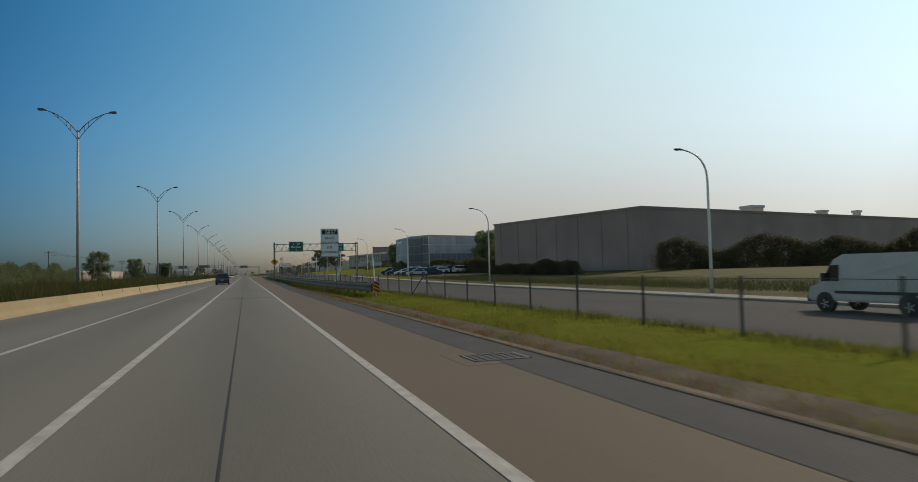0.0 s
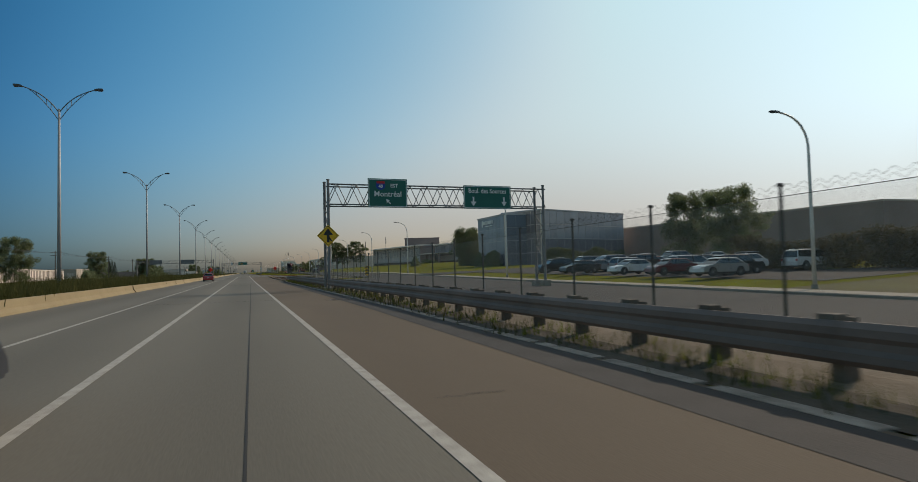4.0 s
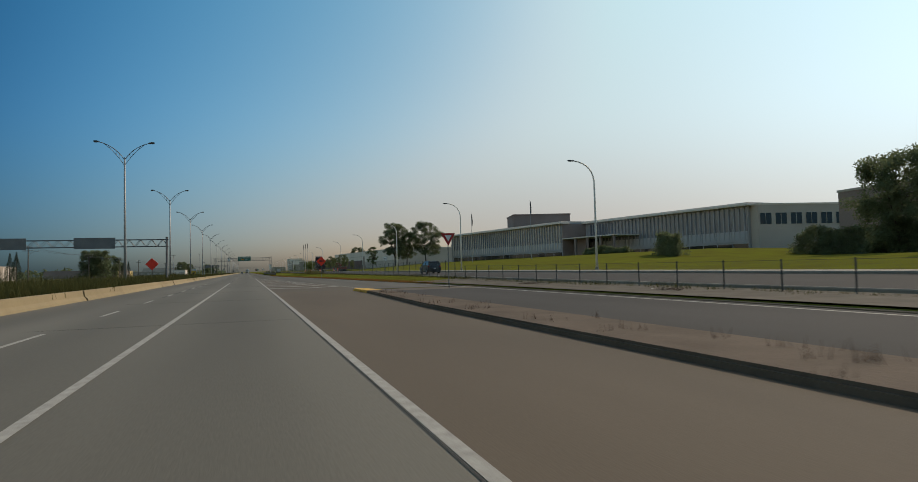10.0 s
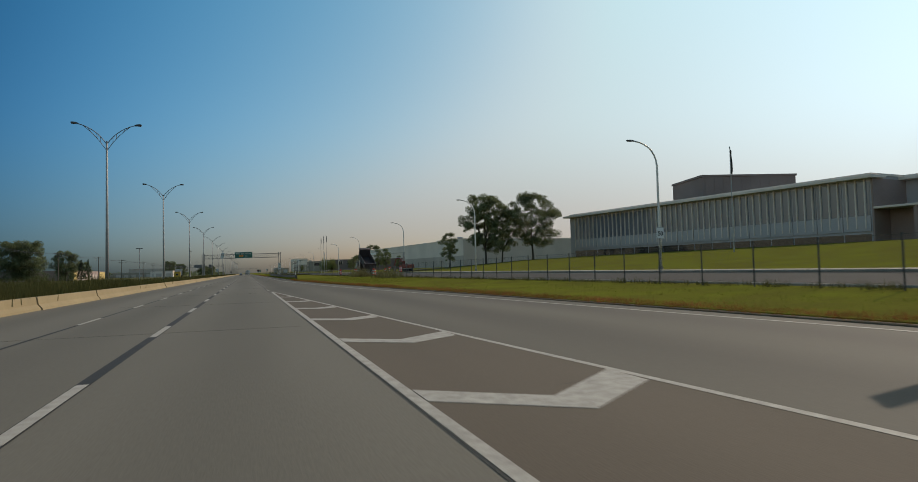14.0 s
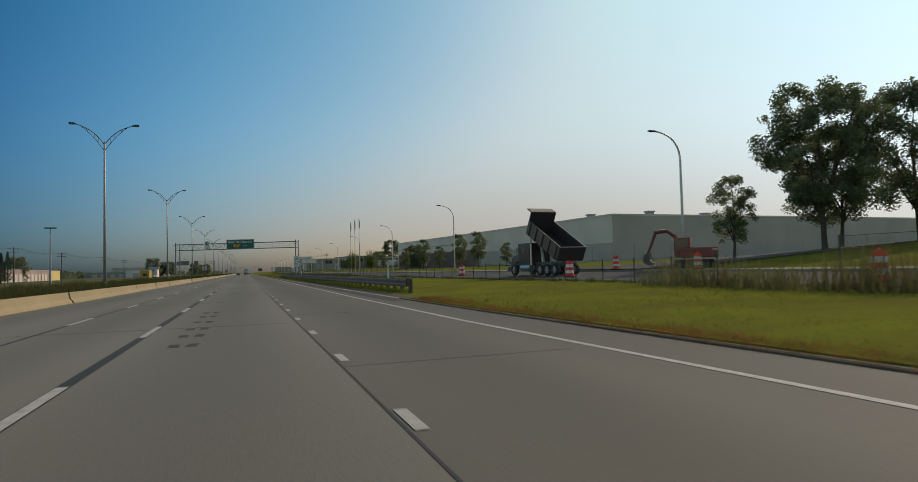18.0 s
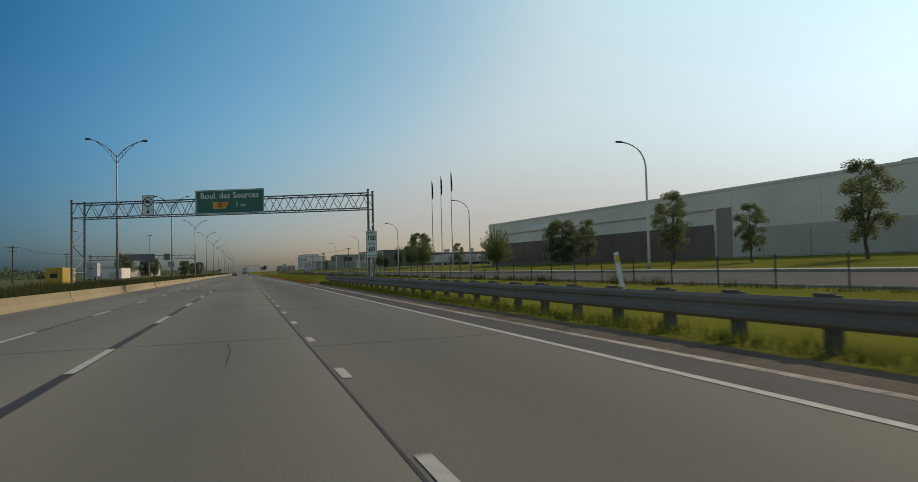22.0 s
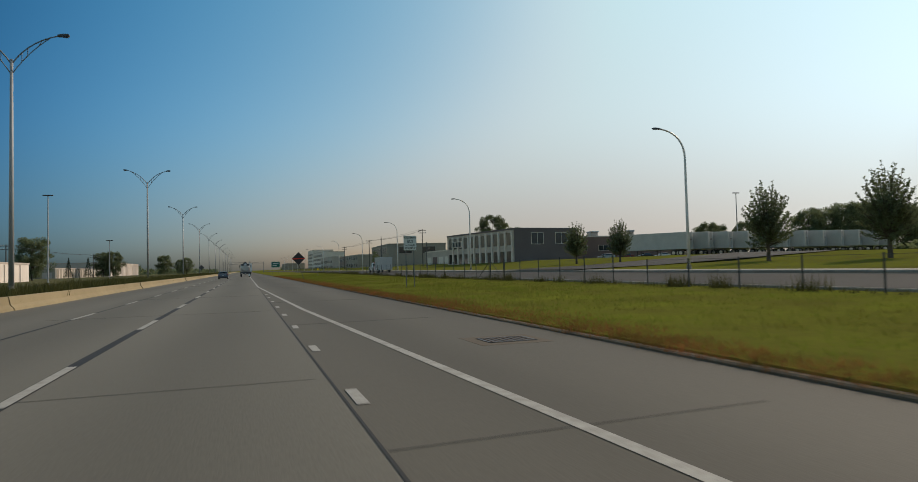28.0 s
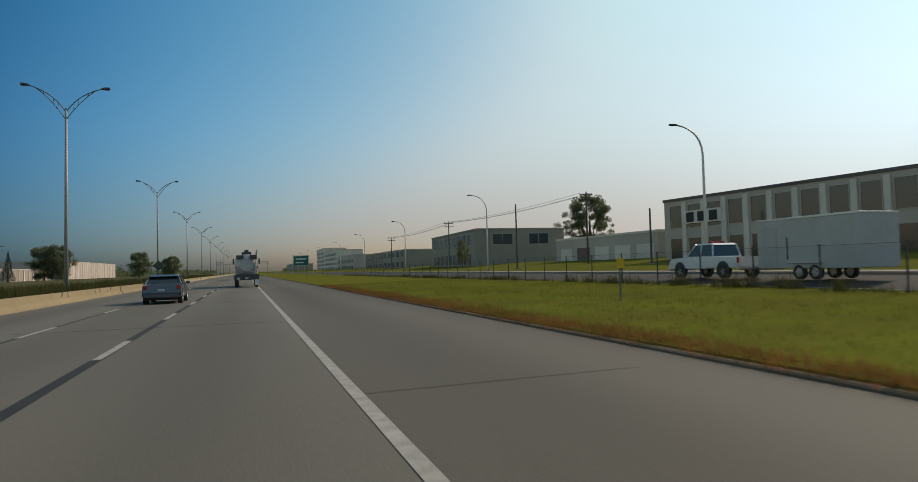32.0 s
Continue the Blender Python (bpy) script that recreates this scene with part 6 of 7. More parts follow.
def shell(bm, outline, half_low, half_high, z_low, z_high, bevel=0.0):
    """A body from a side outline (y, z), as wide as half_low at z_low and half_high at z_high."""
    def half(z):
        f = max(0, min(1, (z - z_low) / (z_high - z_low)))
        return half_low + (half_high - half_low) * f
    a = [bm.verts.new((-half(z), y, z)) for y, z in outline]
    b = [bm.verts.new((half(z), y, z)) for y, z in outline]
    n = len(outline)
    fs = [bm.faces.new(a), bm.faces.new(b[::-1])] + [bm.faces.new((a[i], a[(i + 1) % n], b[(i + 1) % n], b[i])) for i in range(n)]
    bmesh.ops.recalc_face_normals(bm, faces=fs)
    if bevel:
        side = [e for e in bm.edges if e.verts[0].co.x * e.verts[1].co.x > 0]
        bmesh.ops.bevel(bm, geom=side, offset=bevel, segments=2, affect="EDGES")
    return bm


CARS = {
    "sedan": dict(L=4.5, W=1.78, low=[(0.05, 0.32), (0.0, 0.55), (0.06, 0.95), (0.75, 1.02), (3.1, 0.98), (4.2, 0.80), (4.46, 0.62), (4.5, 0.32)],
                  top=[(0.45, 0.98), (1.0, 1.36), (1.45, 1.45), (2.3, 1.44), (2.7, 1.34), (3.35, 0.96)], wheels=(0.9, 3.6)),
    "coupe": dict(L=4.36, W=1.76, low=[(0.05, 0.30), (0.0, 0.55), (0.05, 0.92), (0.6, 0.99), (2.9, 0.95), (4.05, 0.78), (4.32, 0.6), (4.36, 0.3)],
                  top=[(0.5, 0.96), (1.05, 1.30), (1.5, 1.40), (2.2, 1.39), (2.55, 1.3), (3.2, 0.93)], wheels=(0.85, 3.5)),
    "suv": dict(L=4.6, W=1.86, low=[(0.05, 0.42), (0.0, 0.7), (0.05, 1.08), (0.5, 1.15), (3.2, 1.1), (4.3, 0.98), (4.55, 0.75), (4.6, 0.42)],
                top=[(0.1, 1.1), (0.42, 1.58), (0.8, 1.68), (2.5, 1.68), (2.85, 1.58), (3.5, 1.08)], wheels=(0.9, 3.65)),
    "minivan": dict(L=4.9, W=1.92, low=[(0.05, 0.35), (0.0, 0.65), (0.04, 1.0), (0.3, 1.1), (3.7, 1.05), (4.6, 0.85), (4.86, 0.6), (4.9, 0.35)],
                    top=[(0.08, 1.05), (0.3, 1.6), (0.6, 1.74), (2.8, 1.74), (3.2, 1.6), (4.1, 1.0)], wheels=(0.95, 3.9)),
}


def car(kind, x, y, z, turn, colour, label, moving=""):
    c = CARS[kind]
    h, top = c["W"] / 2, max(p[1] for p in c["top"])
    belt = min(p[1] for p in c["top"])
    ob = thing("car", x, y, z, turn, label, "car", moving)
    bm = shell(bmesh.new(), c["low"], h, h * 0.97, 0.5, 1.1, 0.06)
    part("body", bm, colour, ob, smooth=False)
    g = part("cabin_glass", shell(bmesh.new(), c["top"], h * 0.93, h * 0.72, belt, top, 0.03), GLASS, ob, "dark tinted cabin glass")
    ys = sorted(p[0] for p in c["top"] if p[1] > top - 0.12)
    part("roof", shell(bmesh.new(), [(ys[0] - 0.12, top - 0.06), (ys[0] + 0.2, top + 0.02), (ys[-1] - 0.2, top + 0.02), (ys[-1] + 0.12, top - 0.06)], h * 0.77, h * 0.70, top - 0.06, top + 0.02, 0.02), colour, ob)
    for s in (-1, 1):
        pts = [p for p in c["top"]]
        part("pillar", tubes(([(s * h * 0.93, pts[0][0] + 0.02, pts[0][1]), (s * h * 0.75, pts[1][0], pts[1][1] + 0.01)], 0.045), sides=6), colour, ob)
        part("pillar", tubes(([(s * h * 0.93, pts[-1][0] - 0.02, pts[-1][1]), (s * h * 0.75, pts[-2][0], pts[-2][1] + 0.01)], 0.035), sides=6), colour, ob)
        m = (pts[0][0] + pts[-1][0]) / 2
        part("pillar", tubes(([(s * h * 0.945, m, belt), (s * h * 0.74, m - 0.05, top)], 0.035), sides=6), TRIM, ob)
        for w in c["wheels"]:
            part("wheel_arch", tubes(([(s * (h - 0.14), w, 0.36), (s * (h + 0.006), w, 0.36)], 0.40), sides=18), TRIM, ob)
            add_wheel(ob, s * (h - 0.1), w, 0.33, CAR_WHEEL)
        lz = 0.82 if kind != "suv" else 0.98
        part("tail_lamp", boxes((s * h * 0.93 - 0.17 * (s > 0) - 0.0, s * h * 0.93 + 0.17 * (s < 0), -0.02, 0.12, lz - 0.09, lz + 0.08), bevel=0.03), RED_LAMP, ob)
        part("headlamp", boxes((s * h * 0.9 - 0.25 * (s > 0), s * h * 0.9 + 0.25 * (s < 0), c["L"] - 0.22, c["L"] - 0.02, 0.6, 0.74), bevel=0.03), CLEAR_LAMP, ob)
        part("mirror", boxes((s * (h + 0.09) - 0.09, s * (h + 0.09) + 0.09, pts[-1][0] - 0.42, pts[-1][0] - 0.28, belt, belt + 0.14), bevel=0.03), colour, ob)
        part("door_seam", boxes(*[(s * h * 0.985 - 0.008, s * h * 0.985 + 0.008, w - 0.008, w + 0.008, 0.42, belt - 0.06) for w in (m - 0.05, pts[-1][0] - 0.3)]), TRIM, ob)
    part("rear_bumper", boxes((-h * 0.9, h * 0.9, -0.03, 0.1, 0.3, 0.5), bevel=0.04), TRIM if kind in ("suv",) else colour, ob)
    part("number_plate", boxes((-0.16, 0.16, -0.045, -0.03, 0.62, 0.74)), PLATE_BAR, ob)
    part("underbody", boxes((-h * 0.8, h * 0.8, 0.3, c["L"] - 0.3, 0.18, 0.4)), TRIM, ob)
    return ob


RED = paint("red_car_paint", (0.32, 0.012, 0.016))
BLUEGREY = paint("blue_grey_car_paint", (0.085, 0.10, 0.125), 0.3, 0.5)
NAVY = paint("navy_car_paint", (0.018, 0.022, 0.035))
BLACKP = paint("black_car_paint", (0.014, 0.014, 0.016))
SILVER = paint("silver_car_paint", (0.42, 0.43, 0.44), 0.3, 0.6)
WHITEP = paint("white_car_paint", (0.62, 0.63, 0.64))
MAROON = paint("maroon_car_paint", (0.12, 0.012, 0.018))
car("sedan", -6.35, 233.5, 0, 0, RED, "red sedan in the passing lane")
car("minivan", -3.5, 111, 0, 0, NAVY, "dark blue minivan in the second lane")
car("coupe", -3.55, 805.5, 0, 0, BLUEGREY, "blue grey two-door coupe in the second lane")
car("suv", 24.2, 341.0, lerp(SIDE_FAR_Z, 343) * 0.62 + lerp(SIDE_NEAR_Z, 343) * 0.38, 0, BLACKP, "black sport utility car on the service road")
lot = (("sedan", SILVER, "silver parked sedan"), ("suv", BLACKP, "black parked sport utility car"), ("sedan", MAROON, "dark red parked sedan"), ("minivan", WHITEP, "white parked minivan"),
       ("sedan", WHITEP, "white parked sedan"), ("suv", SILVER, "silver parked sport utility car"), ("sedan", BLACKP, "black parked sedan"))
k = 0
for x, y0, n in ((38.5, 150, 9), (45.5, 152, 10), (56, 176, 4)):
    for j in range(n):
        y = y0 + j * 3.1 + 4 * (j > 4)
        kind, col, lab = lot[(k * 5 + j * 3) % 7]
        car(kind, x, y, land_z(x + 2, y) + 0.05, -90 if k % 2 else 90, col, lab + " in the car park", "parked cars")
        k += 1
strip("car_park", [[(36, y, land_z(36, y) + 0.03), (46, y, land_z(46, y) + 0.03), (62, y, land_z(60, y) + 0.04)] for y in range(140, 222, 6)], ASPHALT, label="asphalt car park beside the office")
strip("lot_drive", [[(28.8, y, land_z(29, y) + 0.05), (38, y, land_z(38, y) + 0.05)] for y in (206, 212, 218)], ASPHALT, label="asphalt drive into the car park")
for y in (738, 492):
    strip("lot_drive", [[(28.6, q, land_z(29, q) + 0.06), (38, q, land_z(38, q) + 0.06), (60, q, land_z(60, q) + 0.06), (115, q, land_z(110, q) + 0.06)] for q in (y - 10, y - 4, y + 2, y + 6)], ASPHALT, label="asphalt drive off the service road")
for x, y, c, lab in ((94, 826, SILVER, "silver sedan parked by the office"), (100, 826.5, MAROON, "dark red sedan parked by the office"), (106, 826, BLACKP, "black sedan parked by the office"), (112, 826.5, WHITEP, "white sedan parked by the office"),
                     (68, 235, WHITEP, "white sedan parked by the glass office"), (80.5, 238, SILVER, "silver sedan parked by the glass office"), (84.5, 238.5, WHITEP, "white sedan parked by the glass office"), (88.6, 238, SILVER, "silver sedan parked by the glass office"),
                     (93, 238, WHITEP, "white sedan parked by the glass office"), (60, 668, SILVER, "silver sedan parked by the warehouse"), (64, 684, WHITEP, "white sedan parked by the warehouse"), (70, 690, SILVER, "silver sedan among parked cars"), (76, 694, BLACKP, "black sedan among parked cars")):
    car("sedan", x, y, land_z(x, y) + 0.05, 90, c, lab, "parked cars")


def cargo_van(x, y, z, label):
    ob = thing("van", x, y, z, 0, label, "van")
    side = [(0.0, 0.45), (0.0, 2.2), (0.15, 2.42), (3.9, 2.42), (4.35, 2.2), (4.9, 1.25), (5.45, 1.05), (5.6, 0.8), (5.6, 0.45)]
    part("body", shell(bmesh.new(), side, 1.0, 0.88, 1.2, 2.42, 0.07), TRAILER_SKIN, ob)
    for s in (-1, 1):
        part("window", prism(bmesh.new(), [(4.0, 1.3), (4.78, 1.3), (4.38, 1.95), (4.0, 1.98)], s * 0.955, s * 1.0, "x"), GLASS, ob)
        for w in (1.0, 4.7):
            part("wheel_arch", tubes(([(s * 0.8, w, 0.4), (s * 1.005, w, 0.4)], 0.44), sides=18), TRIM, ob)
            add_wheel(ob, s * 0.9, w, 0.33, CAR_WHEEL)
        part("tail_lamp", boxes((s * 0.93 - 0.05, s * 0.93 + 0.05, -0.03, 0.05, 0.9, 1.5)), RED_LAMP, ob)
        part("mirror", boxes((s * 1.12 - 0.1, s * 1.12 + 0.1, 4.55, 4.7, 1.3, 1.65), bevel=0.03), TRIM, ob)
        part("rub_strip", boxes((s * 1.0 - 0.015, s * 1.0 + 0.015, 0.3, 4.2, 0.78, 0.9)), TRIM, ob)
    part("windscreen", prism(bmesh.new(), [(4.39, 2.18), (4.42, 2.2), (4.93, 1.3), (4.89, 1.27)], -0.82, 0.82, "x"), GLASS, ob)
    part("bumper", boxes((-0.95, 0.95, -0.1, 0.05, 0.4, 0.62), (-0.95, 0.95, 5.5, 5.66, 0.4, 0.68), bevel=0.03), TRIM, ob)


cargo_van(24.2, 26.6, -0.78, "white high-roof cargo van on the service road")


def tank_truck(x, y):
    ob = thing("tank_truck", x, y, 0, 0, "white vacuum tank truck seen from behind", "truck")
    wh = paint("tank_white", (0.42, 0.42, 0.41), 0.35, 0.1)
    tank = part("tank", tubes(([(0, 0.5, 2.15), (0, 0.65, 2.15), (0, 7.2, 2.15)], [0.85, 1.05, 1.05]), sides=28), wh, ob, smooth=False)
    part("rear_dome", tubes(([(0, 0.28, 2.15), (0, 0.5, 2.15)], [0.6, 0.86]), sides=28), wh, tank)
    for y1 in (1.2, 3.2, 5.2):
        part("hoop", tubes(([(0, y1, 2.15), (0, y1 + 0.08, 2.15)], 1.08), sides=28), GALV, tank)
    part("top_gear", boxes((-0.45, 0.45, 0.8, 2.2, 3.15, 3.4), (-0.2, 0.2, 1.0, 1.6, 3.4, 3.62), bevel=0.05), DARKMETAL, tank)
    for s in (-1, 1):
        part("hose_rack", boxes((s * 0.62 - 0.34, s * 0.62 + 0.34, 0.2, 0.6, 2.72, 3.1), bevel=0.12), DARKMETAL, tank)
        part("mudguard", boxes((s * 0.93 - 0.3, s * 0.93 + 0.3, 0.35, 2.9, 1.05, 1.12), bevel=0.02), DARKMETAL, ob)
        part("tail_lamp", boxes((s * 0.85 - 0.1, s * 0.85 + 0.1, 0.14, 0.2, 0.95, 1.06)), RED_LAMP, ob)
        part("warning_lamp", boxes((s * 0.98 - 0.07, s * 0.98 + 0.07, 0.2, 0.3, 1.85, 2.0), bevel=0.02), RED_LAMP, ob)
        part("mirror", boxes((s * 1.3 - 0.08, s * 1.3 + 0.08, 7.6, 7.75, 2.3, 2.9), bevel=0.02), DARKMETAL, ob)
        for w in (1.0, 2.3, 8.6):
            add_wheel(ob, s * 0.92, w, 0.5, TRUCK_WHEEL)
    part("exhaust_stack", tubes(([(1.02, 7.3, 1.2), (1.02, 7.3, 3.5), (1.06, 7.15, 3.8)], 0.09)), GALV, ob, "upright chrome exhaust stack")
    part("pipe", tubes(([(0.8, 0.4, 1.0), (0.8, 0.35, 3.2)], 0.06)), GALV, ob)
    part("rear_frame", boxes((-1.15, 1.15, 0.1, 0.35, 0.75, 1.1), (-1.1, 1.1, 0.2, 0.3, 1.1, 1.25), bevel=0.02), DARKMETAL, ob)
    part("chassis", boxes((-0.5, 0.5, 0.3, 9.6, 0.7, 1.05)), DARKMETAL, ob)
    part("valve", tubes(([(-0.75, 0.02, 0.85), (-0.75, 0.25, 0.85)], 0.14)), ALLOY, ob)
    part("ladder", tubes(*[([(0.2, 0.22, 1.2 + 0.3 * k), (0.6, 0.22, 1.2 + 0.3 * k)], 0.02) for k in range(6)]), GALV, ob)
    part("cab", boxes((-1.12, 1.12, 7.5, 9.4, 0.9, 2.95), bevel=0.1), wh, ob)
    part("mud_flap", boxes((-1.1, -0.75, 0.15, 0.18, 0.2, 0.75)), RUBBER, ob)
    part("mud_flap", boxes((0.75, 1.1, 0.15, 0.18, 0.2, 0.75)), WHITE, ob)
    part("number_plate", boxes((-0.15, 0.15, 0.08, 0.1, 0.8, 0.95)), PLATE_BAR, ob)


tank_truck(0.45, 836)


def box_truck(x, y):
    ob = thing("box_truck", x, y, 0, 0, "white box truck in the lane ahead", "truck")
    part("cargo_box", boxes((-1.25, 1.25, 0, 7.2, 1.15, 3.9), bevel=0.04), WHITEP, ob)
    part("rear_door", boxes((-1.12, 1.12, -0.03, 0, 1.3, 3.75)), WHITE, ob)
    part("rub_rail", boxes((-1.25, 1.25, -0.08, 0, 1.0, 1.15)), DARKMETAL, ob)
    part("cab", boxes((-1.1, 1.1, 7.4, 9.2, 0.8, 2.7), bevel=0.12), WHITEP, ob)
    for s in (-1, 1):
        for w in (1.6, 8.2):
            add_wheel(ob, s * 0.92, w, 0.5, TRUCK_WHEEL)
        part("tail_lamp", boxes((s * 1.05 - 0.1, s * 1.05 + 0.1, -0.1, -0.08, 0.85, 0.97)), RED_LAMP, ob)
    part("chassis", boxes((-0.5, 0.5, 0.1, 9.0, 0.7, 1.1)), DARKMETAL, ob)


box_truck(1.3, 905)


def pickup_and_trailer(x, y, z):
    ob = thing("pickup_truck", x, y, z, 0, "white pickup truck towing a box trailer on the service road", "pickup")
    side = [(0.0, 0.55), (0.0, 1.12), (1.75, 1.12), (1.8, 1.18), (3.75, 1.18), (5.3, 1.08), (5.5, 0.9), (5.5, 0.5)]
    part("body", shell(bmesh.new(), side, 0.98, 0.95, 0.6, 1.2, 0.05), WHITEP, ob)
    part("cabin_glass", shell(bmesh.new(), [(1.85, 1.15), (2.0, 1.82), (3.3, 1.84), (3.95, 1.15)], 0.9, 0.74, 1.15, 1.84, 0.03), GLASS, ob)
    part("roof", shell(bmesh.new(), [(1.9, 1.78), (2.1, 1.88), (3.2, 1.88), (3.4, 1.78)], 0.79, 0.72, 1.78, 1.88, 0.02), WHITEP, ob)
    part("light_bar", boxes((-0.45, 0.45, 2.5, 2.75, 1.88, 2.0), bevel=0.03), RED_LAMP, ob)
    for s in (-1, 1):
        for a, b in (((1.85, 1.15), (2.0, 1.82)), ((2.85, 1.15), (2.85, 1.82)), ((3.95, 1.15), (3.3, 1.84))):
            part("pillar", tubes(([(s * 0.91, a[0], a[1]), (s * 0.76, b[0], b[1])], 0.045), sides=6), WHITEP, ob)
        part("tail_lamp", boxes((s * 0.93 - 0.04, s * 0.93 + 0.04, -0.03, 0.06, 0.8, 1.1)), RED_LAMP, ob)
        for w in (1.05, 4.5):
            part("wheel_arch", tubes(([(s * 0.8, w, 0.45), (s * 0.99, w, 0.45)], 0.46), sides=18), TRIM, ob)
            add_wheel(ob, s * 0.88, w, 0.38, CAR_WHEEL)
    part("bumper", boxes((-0.92, 0.92, -0.12, 0.04, 0.45, 0.68), (-0.92, 0.92, 5.45, 5.6, 0.4, 0.7), bevel=0.03), ALLOY, ob)
    t = thing("box_trailer", x, y - 6.9, z, 0, "white enclosed two-axle box trailer behind a pickup", "trailer")
    part("box", boxes((-1.1, 1.1, 0, 5.4, 0.5, 2.75), bevel=0.05), TRAILER_SKIN, t)
    part("roof_trim", boxes((-1.12, 1.12, -0.02, 5.42, 2.7, 2.8), bevel=0.02), ALLOY, t)
    part("side_door", boxes((-1.12, -1.1, 4.2, 5.1, 0.6, 2.4)), TRAILER_SKIN, t)
    part("stripe", boxes((-1.115, -1.1, 3.6, 3.66, 0.9, 1.9)), BLACK, t)
    part("drawbar", tubes(([(-0.5, 5.4, 0.5), (0, 6.7, 0.5)], 0.06), ([(0.5, 5.4, 0.5), (0, 6.7, 0.5)], 0.06)), DARKMETAL, t)
    for s in (-1, 1):
        for w in (2.2, 3.05):
            add_wheel(t, s * 1.0, w, 0.34, CAR_WHEEL)
        part("fender", boxes((s * 1.08 - 0.14, s * 1.08 + 0.14, 1.7, 3.55, 0.72, 0.78), bevel=0.02), ALLOY, t)


pickup_and_trailer(24.7, 797.5, 0.48)


def dump_truck(x, y, z, turn):
    """Front towards +y; the box is tipped up over the cab."""
    red = paint("truck_charcoal", (0.055, 0.042, 0.044), 0.6)
    ob = thing("dump_truck", x, y, z, turn, "dark dump truck with its box tipped up", "truck")
    part("chassis", boxes((-0.5, 0.5, -3.7, 4.0, 0.75, 1.15), bevel=0.02), DARKMETAL, ob)
    part("hood", shell(bmesh.new(), [(2.6, 0.8), (2.6, 2.0), (4.2, 1.75), (4.45, 1.5), (4.45, 0.7)], 0.85, 0.75, 0.8, 2.0, 0.06), red, ob)
    cab = part("cab", boxes((-1.1, 1.1, 0.7, 2.65, 0.95, 2.85), bevel=0.09), red, ob)
    for s in (-1, 1):
        part("side_window", boxes((s * 1.1 - 0.012, s * 1.1 + 0.012, 1.3, 2.35, 1.85, 2.55), bevel=0.005), GLASS, cab)
        part("fender", boxes((s * 0.98 - 0.22, s * 0.98 + 0.22, 2.9, 4.2, 1.1, 1.25), bevel=0.06), red, ob)
        part("fuel_tank", tubes(([(s * 0.9, 0.6, 0.7), (s * 0.9, 2.2, 0.7)], 0.3), sides=14), ALLOY, ob)
        part("mirror", boxes((s * 1.28 - 0.06, s * 1.28 + 0.06, 2.5, 2.6, 1.95, 2.5)), ALLOY, ob)
        for w in (-3.1, -2.0, -0.9, 3.5):
            add_wheel(ob, s * 0.95, w, 0.5, TRUCK_WHEEL)
        part("exhaust_stack", tubes(([(s * 1.0, 0.55, 0.9), (s * 1.0, 0.55, 3.3), (s * 1.0, 0.4, 3.55)], 0.08)), ALLOY, ob)
    part("windscreen", boxes((-0.95, 0.95, 2.64, 2.67, 1.9, 2.6)), GLASS, cab)
    part("visor", boxes((-1.05, 1.05, 2.6, 2.85, 2.65, 2.8), bevel=0.03), ALLOY, cab)
    part("bumper", boxes((-1.2, 1.2, 4.4, 4.65, 0.45, 0.85), bevel=0.04), ALLOY, ob)
    a = radians(30)
    tip = pose(0, -3.8, 1.15, 28, 0, 0)

    def tilted(name, *args):
        bm = bmesh.new()
        for q in args:
            box(bm, *q, 0.03, m=tip)
        return part(name, bm, red, ob, "dark tipped steel box" if name == "box_floor" else "")

    tilted("box_floor", (-1.2, 1.2, 0, 5.3, 0.0, 0.15))
    tilted("box_side", (-1.25, -1.15, 0, 5.3, 0.0, 1.25))
    tilted("box_side", (1.15, 1.25, 0, 5.3, 0.0, 1.25))
    tilted("box_front", (-1.25, 1.25, 5.2, 5.35, 0.0, 2.1))
    tilted("cab_shield", (-1.25, 1.25, 5.35, 6.0, 2.0, 2.1))
    tilted("tailgate", (-1.2, 1.2, -0.1, 0.0, 0.1, 1.3))
    for k in range(5):
        tilted("side_rib", (-1.33, -1.25, 0.4 + k * 1.1, 0.55 + k * 1.1, 0.0, 1.2))
    part("hoist", tubes(([(0, 0.2, 1.1), (0, 0.6, 3.4)], 0.12)), ALLOY, ob)


dump_truck(24.6, 489.9, 0.55, 6)


